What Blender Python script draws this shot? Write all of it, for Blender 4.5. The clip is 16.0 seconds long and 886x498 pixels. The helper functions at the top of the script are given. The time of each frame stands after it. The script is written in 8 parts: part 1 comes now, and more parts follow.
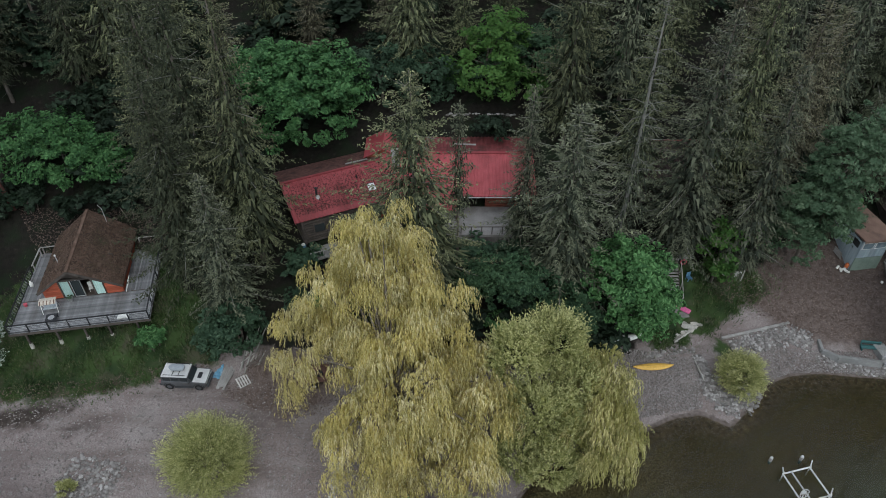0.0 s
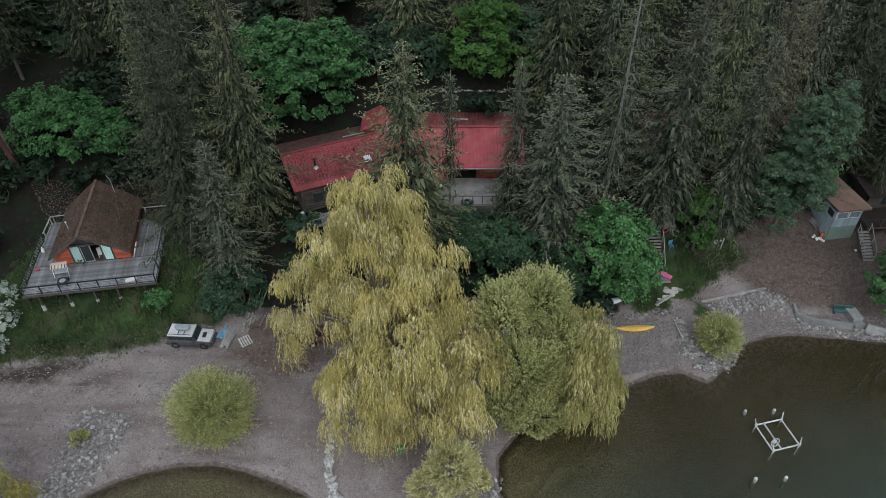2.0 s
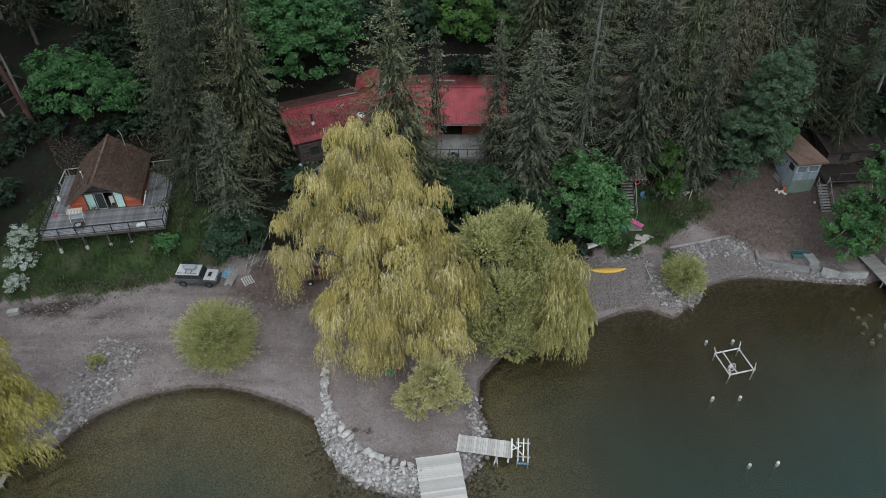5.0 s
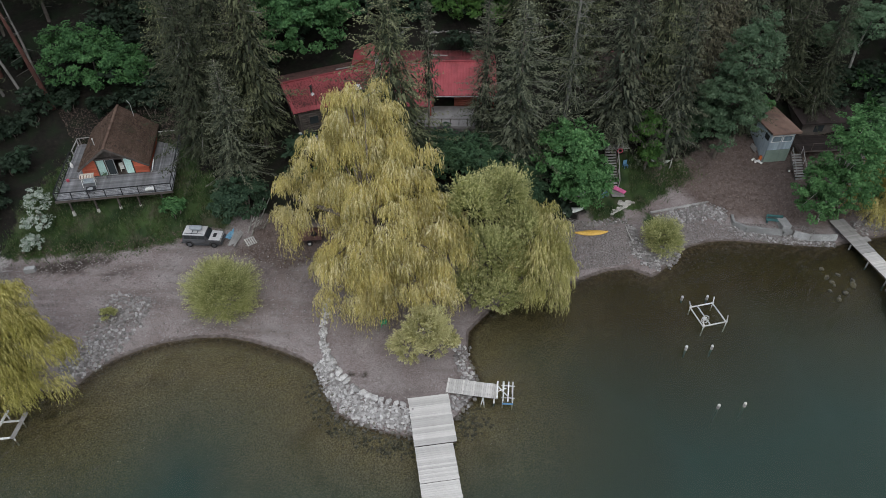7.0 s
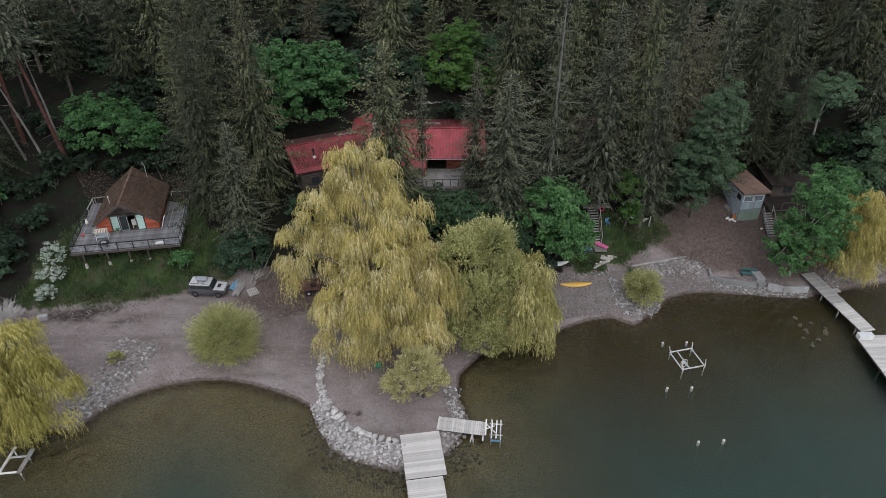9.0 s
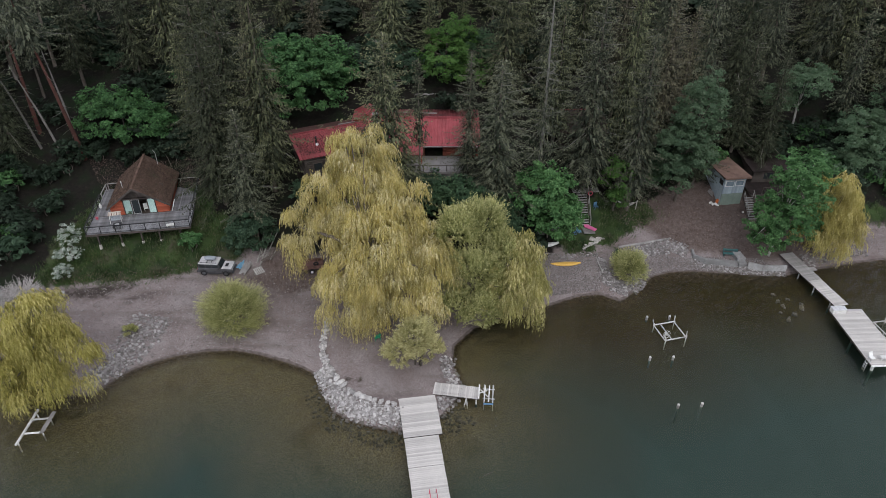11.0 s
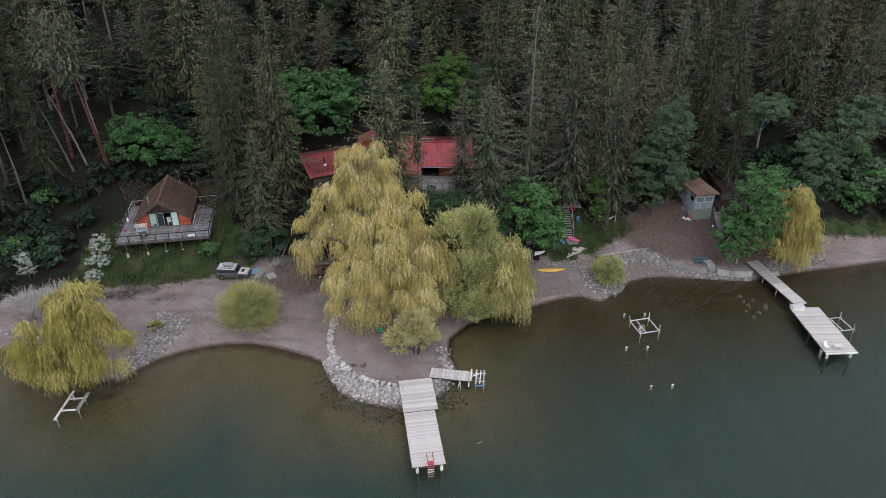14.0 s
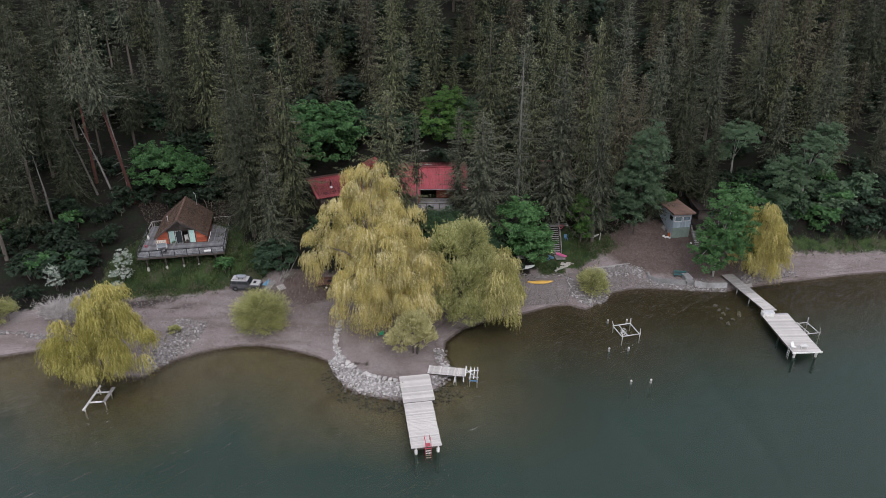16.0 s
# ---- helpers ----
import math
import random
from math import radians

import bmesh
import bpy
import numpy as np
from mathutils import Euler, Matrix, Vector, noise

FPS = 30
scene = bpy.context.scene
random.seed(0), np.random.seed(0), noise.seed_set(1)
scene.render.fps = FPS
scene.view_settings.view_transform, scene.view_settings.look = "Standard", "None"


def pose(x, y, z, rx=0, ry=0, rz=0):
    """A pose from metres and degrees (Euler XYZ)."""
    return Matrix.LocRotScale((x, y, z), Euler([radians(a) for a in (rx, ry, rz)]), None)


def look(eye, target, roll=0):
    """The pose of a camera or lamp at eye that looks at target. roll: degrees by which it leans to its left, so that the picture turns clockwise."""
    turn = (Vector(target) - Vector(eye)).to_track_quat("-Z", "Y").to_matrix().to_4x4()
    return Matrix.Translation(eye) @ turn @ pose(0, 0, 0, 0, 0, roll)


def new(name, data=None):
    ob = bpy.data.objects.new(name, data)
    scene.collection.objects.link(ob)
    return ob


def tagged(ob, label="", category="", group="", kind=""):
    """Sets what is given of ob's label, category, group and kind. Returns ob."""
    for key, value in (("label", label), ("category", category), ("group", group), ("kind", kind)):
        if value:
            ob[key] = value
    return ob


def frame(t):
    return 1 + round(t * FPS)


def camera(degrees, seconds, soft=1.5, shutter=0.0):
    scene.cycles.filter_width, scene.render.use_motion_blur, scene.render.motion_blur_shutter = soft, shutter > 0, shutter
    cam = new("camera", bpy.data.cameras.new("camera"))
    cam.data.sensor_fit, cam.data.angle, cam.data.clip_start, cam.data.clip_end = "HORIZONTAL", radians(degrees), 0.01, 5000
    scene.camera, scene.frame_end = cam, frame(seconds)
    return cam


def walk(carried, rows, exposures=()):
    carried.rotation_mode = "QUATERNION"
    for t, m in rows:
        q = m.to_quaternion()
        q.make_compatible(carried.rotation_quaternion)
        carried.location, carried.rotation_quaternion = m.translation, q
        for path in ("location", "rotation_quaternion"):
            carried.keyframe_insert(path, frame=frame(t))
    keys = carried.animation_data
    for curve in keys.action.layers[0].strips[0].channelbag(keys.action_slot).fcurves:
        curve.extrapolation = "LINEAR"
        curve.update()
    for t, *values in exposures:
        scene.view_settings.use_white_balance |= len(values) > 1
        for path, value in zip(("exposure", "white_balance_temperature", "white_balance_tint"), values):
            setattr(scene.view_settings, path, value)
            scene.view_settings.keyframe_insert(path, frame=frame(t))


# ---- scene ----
cam = camera(64.4, 16.0, soft=0.65)
METRES, EYE, TILT, LEAN, TURN = 50.0, 54.3, -41.5, 0.0, 0.0
ROWS = [
    (0.0, 0.0, 0.0, 0.0, -0.0, 0.0, 0.0),
    (0.5, 0.0033, -0.0151, -0.0121, -0.0, -0.08, -0.01),
    (1.0, 0.0064, -0.0317, -0.0261, -0.02, -0.15, -0.02),
    (1.5, 0.0097, -0.0498, -0.0419, -0.04, -0.26, -0.02),
    (2.0, 0.0133, -0.0677, -0.0572, -0.07, -0.36, -0.03),
    (2.5, 0.0171, -0.0856, -0.0732, -0.1, -0.42, -0.03),
    (3.0, 0.0209, -0.1037, -0.0893, -0.12, -0.48, -0.05),
    (3.5, 0.0246, -0.1224, -0.106, -0.15, -0.56, -0.06),
    (4.0, 0.0286, -0.1419, -0.1227, -0.18, -0.64, -0.07),
    (6.5, 0.0492, -0.2493, -0.2167, -0.24, -0.92, -0.15),
    (7.0, 0.0534, -0.2721, -0.235, -0.25, -1.0, -0.15),
    (7.5, 0.0568, -0.2953, -0.2533, -0.3, -1.08, -0.16),
    (8.0, 0.0613, -0.317, -0.2666, -0.3, -0.88, -0.15),
    (8.5, 0.0641, -0.339, -0.2866, -0.36, 3.11, -0.14),
    (9.0, 0.0674, -0.362, -0.312, -0.39, 5.77, -0.15),
    (9.2, 0.0684, -0.3704, -0.319, -0.39, 5.85, -0.15),
    (11.3, 0.0761, -0.458, -0.3926, -0.42, 6.45, -0.02),
    (11.5, 0.0767, -0.4664, -0.3996, -0.42, 8.46, -0.01),
    (12.0, 0.0777, -0.4929, -0.4347, -0.43, 10.23, 0.02),
    (12.5, 0.0786, -0.5192, -0.4589, -0.44, 10.17, 0.05),
    (13.0, 0.0796, -0.5465, -0.4828, -0.45, 10.09, 0.08),
    (13.5, 0.0808, -0.5751, -0.5079, -0.46, 10.01, 0.09),
    (14.0, 0.0819, -0.6062, -0.5295, -0.48, 10.59, 0.13),
    (14.5, 0.083, -0.6384, -0.569, -0.47, 14.74, 0.18),
    (15.0, 0.0848, -0.6715, -0.5983, -0.46, 14.66, 0.2),
    (15.5, 0.0866, -0.7058, -0.6285, -0.47, 14.57, 0.23),
    (16.0, 0.0885, -0.7412, -0.6592, -0.47, 14.47, 0.26),
]
walk(cam, [(t, pose(0, 0, EYE, TILT, LEAN, TURN) @ pose(METRES * x, METRES * y, METRES * z, 90 + pitch, roll, yaw)) for t, x, y, z, yaw, pitch, roll in ROWS],
     exposures=[(0.0, 0.84, 6260, 4), (4.0, 0.85, 6260, 4), (8.2, 0.89, 6500, 10), (12.0, 0.93, 6500, 13), (16.0, 1.03, 6550, 15)])

# ---- world and light: an overcast evening over a lake ----
world = bpy.data.worlds.new("overcast_sky")
scene.world = world
world.use_nodes = True
wn, wl = world.node_tree.nodes, world.node_tree.links
sky = wn.new("ShaderNodeTexSky")
sky.sky_type, sky.sun_disc, sky.sun_elevation, sky.sun_rotation = "NISHITA", False, radians(48), radians(205)
cloud = wn.new("ShaderNodeMix")
cloud.data_type = "RGBA"
cloud.inputs[0].default_value = 0.85
cloud.inputs[7].default_value = (3.76, 3.85, 4.13, 1)
wl.new(sky.outputs[0], cloud.inputs[6])
wl.new(cloud.outputs[2], wn["Background"].inputs[0])
wn["Background"].inputs[1].default_value = 0.15
sun = new("sun", bpy.data.lights.new("sun", "SUN"))
sun.data.energy, sun.data.angle, sun.data.color = 0.5, radians(35), (1.0, 0.97, 0.92)
sun.matrix_world = look((30, -60, 120), (0, 40, 0))


# ---- materials ----
def ramp_mix(nt, fac, a, b):
    m = nt.nodes.new("ShaderNodeMix")
    m.data_type = "RGBA"
    if isinstance(fac, float):
        m.inputs[0].default_value = fac
    else:
        nt.links.new(fac, m.inputs[0])
    for i, c in ((6, a), (7, b)):
        if isinstance(c, tuple):
            m.inputs[i].default_value = (*c, 1)
        else:
            nt.links.new(c, m.inputs[i])
    return m.outputs[2]


def noise_fac(nt, scale, lo=0.35, hi=0.65, detail=4.0, stretch=None, coords="Object", distortion=0.0):
    tc = nt.nodes.new("ShaderNodeTexCoord")
    out = tc.outputs[coords]
    if stretch:
        mp = nt.nodes.new("ShaderNodeMapping")
        mp.inputs["Scale"].default_value = stretch
        nt.links.new(out, mp.inputs[0])
        out = mp.outputs[0]
    n = nt.nodes.new("ShaderNodeTexNoise")
    n.inputs["Scale"].default_value, n.inputs["Detail"].default_value, n.inputs["Distortion"].default_value = scale, detail, distortion
    nt.links.new(out, n.inputs["Vector"])
    r = nt.nodes.new("ShaderNodeMapRange")
    r.inputs["From Min"].default_value, r.inputs["From Max"].default_value = lo, hi
    nt.links.new(n.outputs[0], r.inputs[0])
    return r.outputs[0]


def base_mat(name, rough=0.8, metal=0.0, spec=0.3):
    m = bpy.data.materials.new(name)
    m.use_nodes = True
    b = m.node_tree.nodes["Principled BSDF"]
    b.inputs["Roughness"].default_value, b.inputs["Metallic"].default_value = rough, metal
    b.inputs["Specular IOR Level"].default_value = spec
    return m, m.node_tree, b


def bump(nt, b, height, strength=0.4, dist=0.05):
    n = nt.nodes.new("ShaderNodeBump")
    n.inputs["Strength"].default_value, n.inputs["Distance"].default_value = strength, dist
    nt.links.new(height, n.inputs["Height"])
    nt.links.new(n.outputs[0], b.inputs["Normal"])


def surface(name, a, b, dirt=None, scale=2.0, fine=18.0, rough=0.8, metal=0.0, stretch=None, relief=0.3, dist=0.03, vary=0.25, coords="Object", spec=0.3):
    """Two-scale mottled surface; vary: per-object brightness."""
    m, nt, bs = base_mat(name, rough, metal, spec)
    c = ramp_mix(nt, noise_fac(nt, scale, stretch=stretch, coords=coords), a, b)
    if dirt:
        c = ramp_mix(nt, noise_fac(nt, scale * 0.37, 0.5, 0.75, coords=coords), c, dirt)
    f = noise_fac(nt, fine, 0.2, 0.8, stretch=stretch, coords=coords)
    h = nt.nodes.new("ShaderNodeHueSaturation")
    info = nt.nodes.new("ShaderNodeObjectInfo")
    v = nt.nodes.new("ShaderNodeMapRange")
    v.inputs["To Min"].default_value, v.inputs["To Max"].default_value = 1 - vary, 1 + vary
    nt.links.new(info.outputs["Random"], v.inputs[0])
    w = nt.nodes.new("ShaderNodeMapRange")
    w.inputs["To Min"].default_value, w.inputs["To Max"].default_value = 0.75, 1.25
    nt.links.new(f, w.inputs[0])
    mul = nt.nodes.new("ShaderNodeMath")
    mul.operation = "MULTIPLY"
    nt.links.new(v.outputs[0], mul.inputs[0])
    nt.links.new(w.outputs[0], mul.inputs[1])
    nt.links.new(c, h.inputs["Color"])
    nt.links.new(mul.outputs[0], h.inputs["Value"])
    nt.links.new(h.outputs[0], bs.inputs["Base Color"])
    if relief:
        bump(nt, bs, f, relief, dist)
    return m


def leaf_mat(name, a, b, c, glow=0.35, patch=0.35, spread=0.35, tips=None, vary=0.0):
    """Leaves: colour by patches and leaf by leaf, part of the light passes through."""
    m, nt, bs = base_mat(name, 0.65, 0.0, 0.2)
    col = ramp_mix(nt, noise_fac(nt, patch, 0.38, 0.62, 3.0), a, b)
    geo = nt.nodes.new("ShaderNodeNewGeometry")
    r = nt.nodes.new("ShaderNodeMapRange")
    r.inputs["From Min"].default_value, r.inputs["To Max"].default_value = 1 - spread, 0.9
    nt.links.new(geo.outputs["Random Per Island"], r.inputs[0])
    col = ramp_mix(nt, r.outputs[0], col, c)
    # tip mixes young shoots with painted skylight on firs and willows
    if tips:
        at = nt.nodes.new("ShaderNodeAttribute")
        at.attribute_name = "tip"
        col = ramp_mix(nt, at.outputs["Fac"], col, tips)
    info = nt.nodes.new("ShaderNodeObjectInfo")
    v = nt.nodes.new("ShaderNodeMapRange")
    v.inputs["To Min"].default_value, v.inputs["To Max"].default_value = 1 - vary, 1 + vary
    nt.links.new(info.outputs["Random"], v.inputs[0])
    h = nt.nodes.new("ShaderNodeHueSaturation")
    nt.links.new(v.outputs[0], h.inputs["Value"])
    nt.links.new(col, h.inputs["Color"])
    nt.links.new(h.outputs[0], bs.inputs["Base Color"])
    tr = nt.nodes.new("ShaderNodeBsdfTranslucent")
    nt.links.new(h.outputs[0], tr.inputs[0])
    mix = nt.nodes.new("ShaderNodeMixShader")
    mix.inputs[0].default_value = glow
    nt.links.new(bs.outputs[0], mix.inputs[1])
    nt.links.new(tr.outputs[0], mix.inputs[2])
    nt.links.new(mix.outputs[0], nt.nodes["Material Output"].inputs[0])
    return m


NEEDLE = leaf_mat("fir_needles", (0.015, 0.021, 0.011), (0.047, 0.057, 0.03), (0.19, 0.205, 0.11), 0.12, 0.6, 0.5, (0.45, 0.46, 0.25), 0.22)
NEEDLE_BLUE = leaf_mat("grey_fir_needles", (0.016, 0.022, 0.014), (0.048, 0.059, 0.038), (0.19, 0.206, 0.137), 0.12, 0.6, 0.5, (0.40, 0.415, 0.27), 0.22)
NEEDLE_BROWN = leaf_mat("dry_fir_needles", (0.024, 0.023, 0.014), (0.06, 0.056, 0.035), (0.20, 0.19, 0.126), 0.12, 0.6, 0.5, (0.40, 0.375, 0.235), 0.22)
# darker copy of the fir needles, for trees in forest shade
NEEDLE_SHADED = leaf_mat("shaded_fir_needles", (0.016, 0.022, 0.012), (0.034, 0.042, 0.023), (0.10, 0.112, 0.066), 0.12, 0.6, 0.5, (0.19, 0.197, 0.118), 0.15)
LEAF_GREEN = leaf_mat("maple_leaves", (0.035, 0.092, 0.032), (0.072, 0.17, 0.058), (0.17, 0.32, 0.125), 0.3, 0.5, 0.5, vary=0.12)
LEAF_DARK = leaf_mat("dark_shrub_leaves", (0.030, 0.06, 0.034), (0.048, 0.088, 0.05), (0.09, 0.14, 0.085), 0.3, vary=0.12)
LEAF_TERRACE = leaf_mat("deep_green_leaves", (0.03, 0.066, 0.034), (0.058, 0.112, 0.055), (0.125, 0.20, 0.105), 0.3, vary=0.12)
LEAF_FOREST = leaf_mat("forest_maple_leaves", (0.03, 0.082, 0.03), (0.062, 0.15, 0.052), (0.14, 0.275, 0.105), 0.3, 0.5, 0.5, vary=0.12)
# shrub leaves copied darker, with the forest shade in the colour
LEAF_SHADED = leaf_mat("shaded_shrub_leaves", (0.016, 0.028, 0.017), (0.026, 0.044, 0.026), (0.052, 0.08, 0.05), 0.3, vary=0.12)
LEAF_BRIGHT = leaf_mat("fresh_leaves", (0.05, 0.115, 0.028), (0.08, 0.165, 0.04), (0.13, 0.23, 0.06), 0.35, vary=0.12)
LEAF_ASPEN = leaf_mat("aspen_leaves", (0.07, 0.125, 0.07), (0.11, 0.178, 0.10), (0.21, 0.285, 0.18), 0.4, vary=0.12)
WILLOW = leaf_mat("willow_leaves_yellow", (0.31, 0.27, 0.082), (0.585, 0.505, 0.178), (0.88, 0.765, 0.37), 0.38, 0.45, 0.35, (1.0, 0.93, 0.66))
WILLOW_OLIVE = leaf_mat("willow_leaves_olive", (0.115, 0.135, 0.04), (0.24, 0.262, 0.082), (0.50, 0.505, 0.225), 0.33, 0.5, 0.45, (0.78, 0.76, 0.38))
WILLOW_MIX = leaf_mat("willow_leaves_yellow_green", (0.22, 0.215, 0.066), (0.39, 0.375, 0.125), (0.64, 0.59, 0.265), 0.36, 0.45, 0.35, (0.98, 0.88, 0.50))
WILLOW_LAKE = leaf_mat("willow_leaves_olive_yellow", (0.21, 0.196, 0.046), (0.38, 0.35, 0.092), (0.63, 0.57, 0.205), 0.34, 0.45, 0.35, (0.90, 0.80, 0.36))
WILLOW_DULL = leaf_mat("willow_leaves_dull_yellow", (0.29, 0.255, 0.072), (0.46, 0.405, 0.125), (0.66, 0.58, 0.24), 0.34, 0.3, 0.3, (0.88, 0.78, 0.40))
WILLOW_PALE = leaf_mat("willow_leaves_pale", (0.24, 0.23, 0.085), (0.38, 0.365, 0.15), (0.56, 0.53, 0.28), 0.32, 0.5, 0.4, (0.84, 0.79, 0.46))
BLOSSOM = leaf_mat("white_blossom", (0.16, 0.23, 0.16), (0.42, 0.48, 0.41), (0.78, 0.80, 0.76), 0.3, 1.2, 0.55)
BARK = surface("bark_grey_brown", (0.10, 0.085, 0.07), (0.16, 0.14, 0.12), None, 1.5, 9, 0.9, stretch=(1, 1, 0.25))
BARK_PALE = surface("bark_pale_grey", (0.30, 0.29, 0.27), (0.42, 0.41, 0.38), (0.15, 0.14, 0.13), 1.5, 9, 0.85, stretch=(1, 1, 0.4))
BARK_RED = surface("bark_red_brown", (0.07, 0.03, 0.024), (0.11, 0.046, 0.036), (0.04, 0.024, 0.02), 1.2, 8, 0.9, stretch=(1, 1, 0.2))
DEAD_BARK = surface("bark_dead_grey", (0.13, 0.12, 0.11), (0.21, 0.20, 0.185), (0.07, 0.063, 0.058), 1.5, 9, 0.9, stretch=(1, 1, 0.4))
LIMB = surface("lichen_grey_limbs", (0.15, 0.145, 0.13), (0.26, 0.255, 0.235), None, 1.5, 9, 0.9)
ROCK = surface("shore_rock", (0.20, 0.188, 0.182), (0.37, 0.355, 0.345), (0.14, 0.122, 0.115), 1.6, 14, 0.85, vary=0.5)
ROCK_DULL = surface("dull_grey_rock", (0.17, 0.158, 0.15), (0.27, 0.255, 0.245), (0.12, 0.105, 0.1), 1.6, 14, 0.85, vary=0.4)
ROCK_WET = surface("wet_rock", (0.10, 0.092, 0.075), (0.19, 0.175, 0.145), None, 2, 14, 0.5, vary=0.3)
DOCK_WOOD = surface("weathered_dock_boards", (0.42, 0.40, 0.38), (0.55, 0.53, 0.50), (0.30, 0.285, 0.27), 1.2, 16, 0.85, stretch=(0.4, 3, 1), vary=0.16, coords="Generated")
OLD_WOOD = surface("grey_weathered_wood", (0.26, 0.25, 0.24), (0.36, 0.35, 0.335), (0.17, 0.16, 0.15), 1.4, 16, 0.85, vary=0.18)
DARK_WOOD = surface("dark_stained_wood", (0.06, 0.05, 0.045), (0.10, 0.085, 0.075), None, 1.4, 16, 0.8)
RED_LOG = surface("red_brown_logs", (0.20, 0.055, 0.035), (0.28, 0.085, 0.055), (0.11, 0.04, 0.03), 1.2, 12, 0.75)
WHITE_PAINT = surface("worn_white_paint", (0.66, 0.66, 0.63), (0.76, 0.76, 0.74), (0.45, 0.44, 0.41), 2, 20, 0.6, relief=0.1)
LIFT_PAINT = surface("grey_white_worn_paint", (0.50, 0.49, 0.46), (0.60, 0.59, 0.56), (0.32, 0.30, 0.27), 2, 20, 0.6, relief=0.1)
GALV = surface("galvanised_metal", (0.55, 0.56, 0.57), (0.66, 0.67, 0.68), None, 3, 20, 0.45, 0.6, relief=0.05)
BLACK_METAL = surface("black_painted_metal", (0.02, 0.021, 0.024), (0.035, 0.036, 0.04), None, 3, 20, 0.5, 0.2, relief=0.05)
GLASS, _nt, _b = base_mat("window_glass", 0.06, 0.0, 0.6)
_b.inputs["Base Color"].default_value = (0.03, 0.037, 0.04, 1)


# ---- mesh helpers ----
class Geo:
    """Collects faces of one mesh."""

    def __init__(self):
        self.v, self.f = [], []

    def add(self, verts, faces):
        o = len(self.v)
        self.v.extend(tuple(p) for p in verts)
        self.f.extend(tuple(o + i for i in f) for f in faces)
        return self

    def box(self, c, s, rz=0.0, m=None, taper=1.0):
        x, y, z = (k / 2 for k in s)
        q = m or (Matrix.Translation(c) @ Matrix.Rotation(radians(rz), 4, "Z"))
        vs = [q @ Vector((sx * x * (taper if sz > 0 else 1), sy * y * (taper if sz > 0 else 1), sz * z)) for sz in (-1, 1) for sy in (-1, 1) for sx in (-1, 1)]
        return self.add(vs, [(0, 2, 3, 1), (4, 5, 7, 6), (0, 1, 5, 4), (2, 6, 7, 3), (0, 4, 6, 2), (1, 3, 7, 5)])

    def beam(self, a, b, w, h=None, up=(0, 0, 1)):
        a, b = Vector(a), Vector(b)
        d = b - a
        if d.length < 1e-6:
            return self
        f = d.normalized()
        u = Vector(up)
        if abs(f.dot(u)) > 0.98:
            u = Vector((0, 1, 0))
        s = f.cross(u).normalized()
        t = s.cross(f)
        m = Matrix((s, f, t)).transposed().to_4x4()
        m.translation = (a + b) / 2
        return self.box(None, (w, d.length, h or w), m=m)

    def tube(self, pts, radii, n=8, cap=True):
        pts = [Vector(p) for p in pts]
        if not isinstance(radii, (list, tuple)):
            radii = [radii] * len(pts)
        vs, fs = [], []
        for i, p in enumerate(pts):
            f = (pts[min(i + 1, len(pts) - 1)] - pts[max(i - 1, 0)]).normalized()
            u = Vector((0, 0, 1)) if abs(f.z) < 0.9 else Vector((1, 0, 0))
            s = f.cross(u).normalized()
            t = s.cross(f)
            vs += [p + (s * math.cos(k * math.tau / n) + t * math.sin(k * math.tau / n)) * radii[i] for k in range(n)]
        for i in range(len(pts) - 1):
            for k in range(n):
                j = (k + 1) % n
                fs.append((i * n + k, i * n + j, i * n + n + j, i * n + n + k))
        if cap:
            fs += [tuple(range(n))[::-1], tuple(range((len(pts) - 1) * n, len(pts) * n))]
        return self.add(vs, fs)

    def poly(self, pts, thick):
        """A slab: outline pts in space, thickened by the vector thick."""
        n = len(pts)
        t = Vector(thick)
        vs = [Vector(p) for p in pts] + [Vector(p) + t for p in pts]
        return self.add(vs, [tuple(range(n))[::-1], tuple(range(n, 2 * n))] + [(i, (i + 1) % n, n + (i + 1) % n, n + i) for i in range(n)])

    def mesh(self, name, mat, smooth=False):
        me = bpy.data.meshes.new(name)
        me.from_pydata(self.v, [], self.f)
        bm = bmesh.new()
        bm.from_mesh(me)
        bmesh.ops.recalc_face_normals(bm, faces=bm.faces)
        bm.to_mesh(me)
        bm.free()
        me.materials.append(mat)
        if smooth:
            me.polygons.foreach_set("use_smooth", [True] * len(me.polygons))
        return me


def part(name, geo, mat, parent, label="", smooth=False, bevel=0.0):
    ob = new(name, geo.mesh(name, mat, smooth) if isinstance(geo, Geo) else geo)
    ob.parent = parent
    if bevel:
        bv = ob.modifiers.new("edge", "BEVEL")
        bv.width, bv.segments, bv.limit_method = bevel, 2, "ANGLE"
    return tagged(ob, label) if label else ob


def thing(name, label, category, at=(0, 0, 0), rz=0.0, group="", kind=""):
    ob = new(name)
    ob.matrix_world = pose(*at, 0, 0, rz)
    ob.empty_display_size = 0.3
    return tagged(ob, label, category, group, kind)


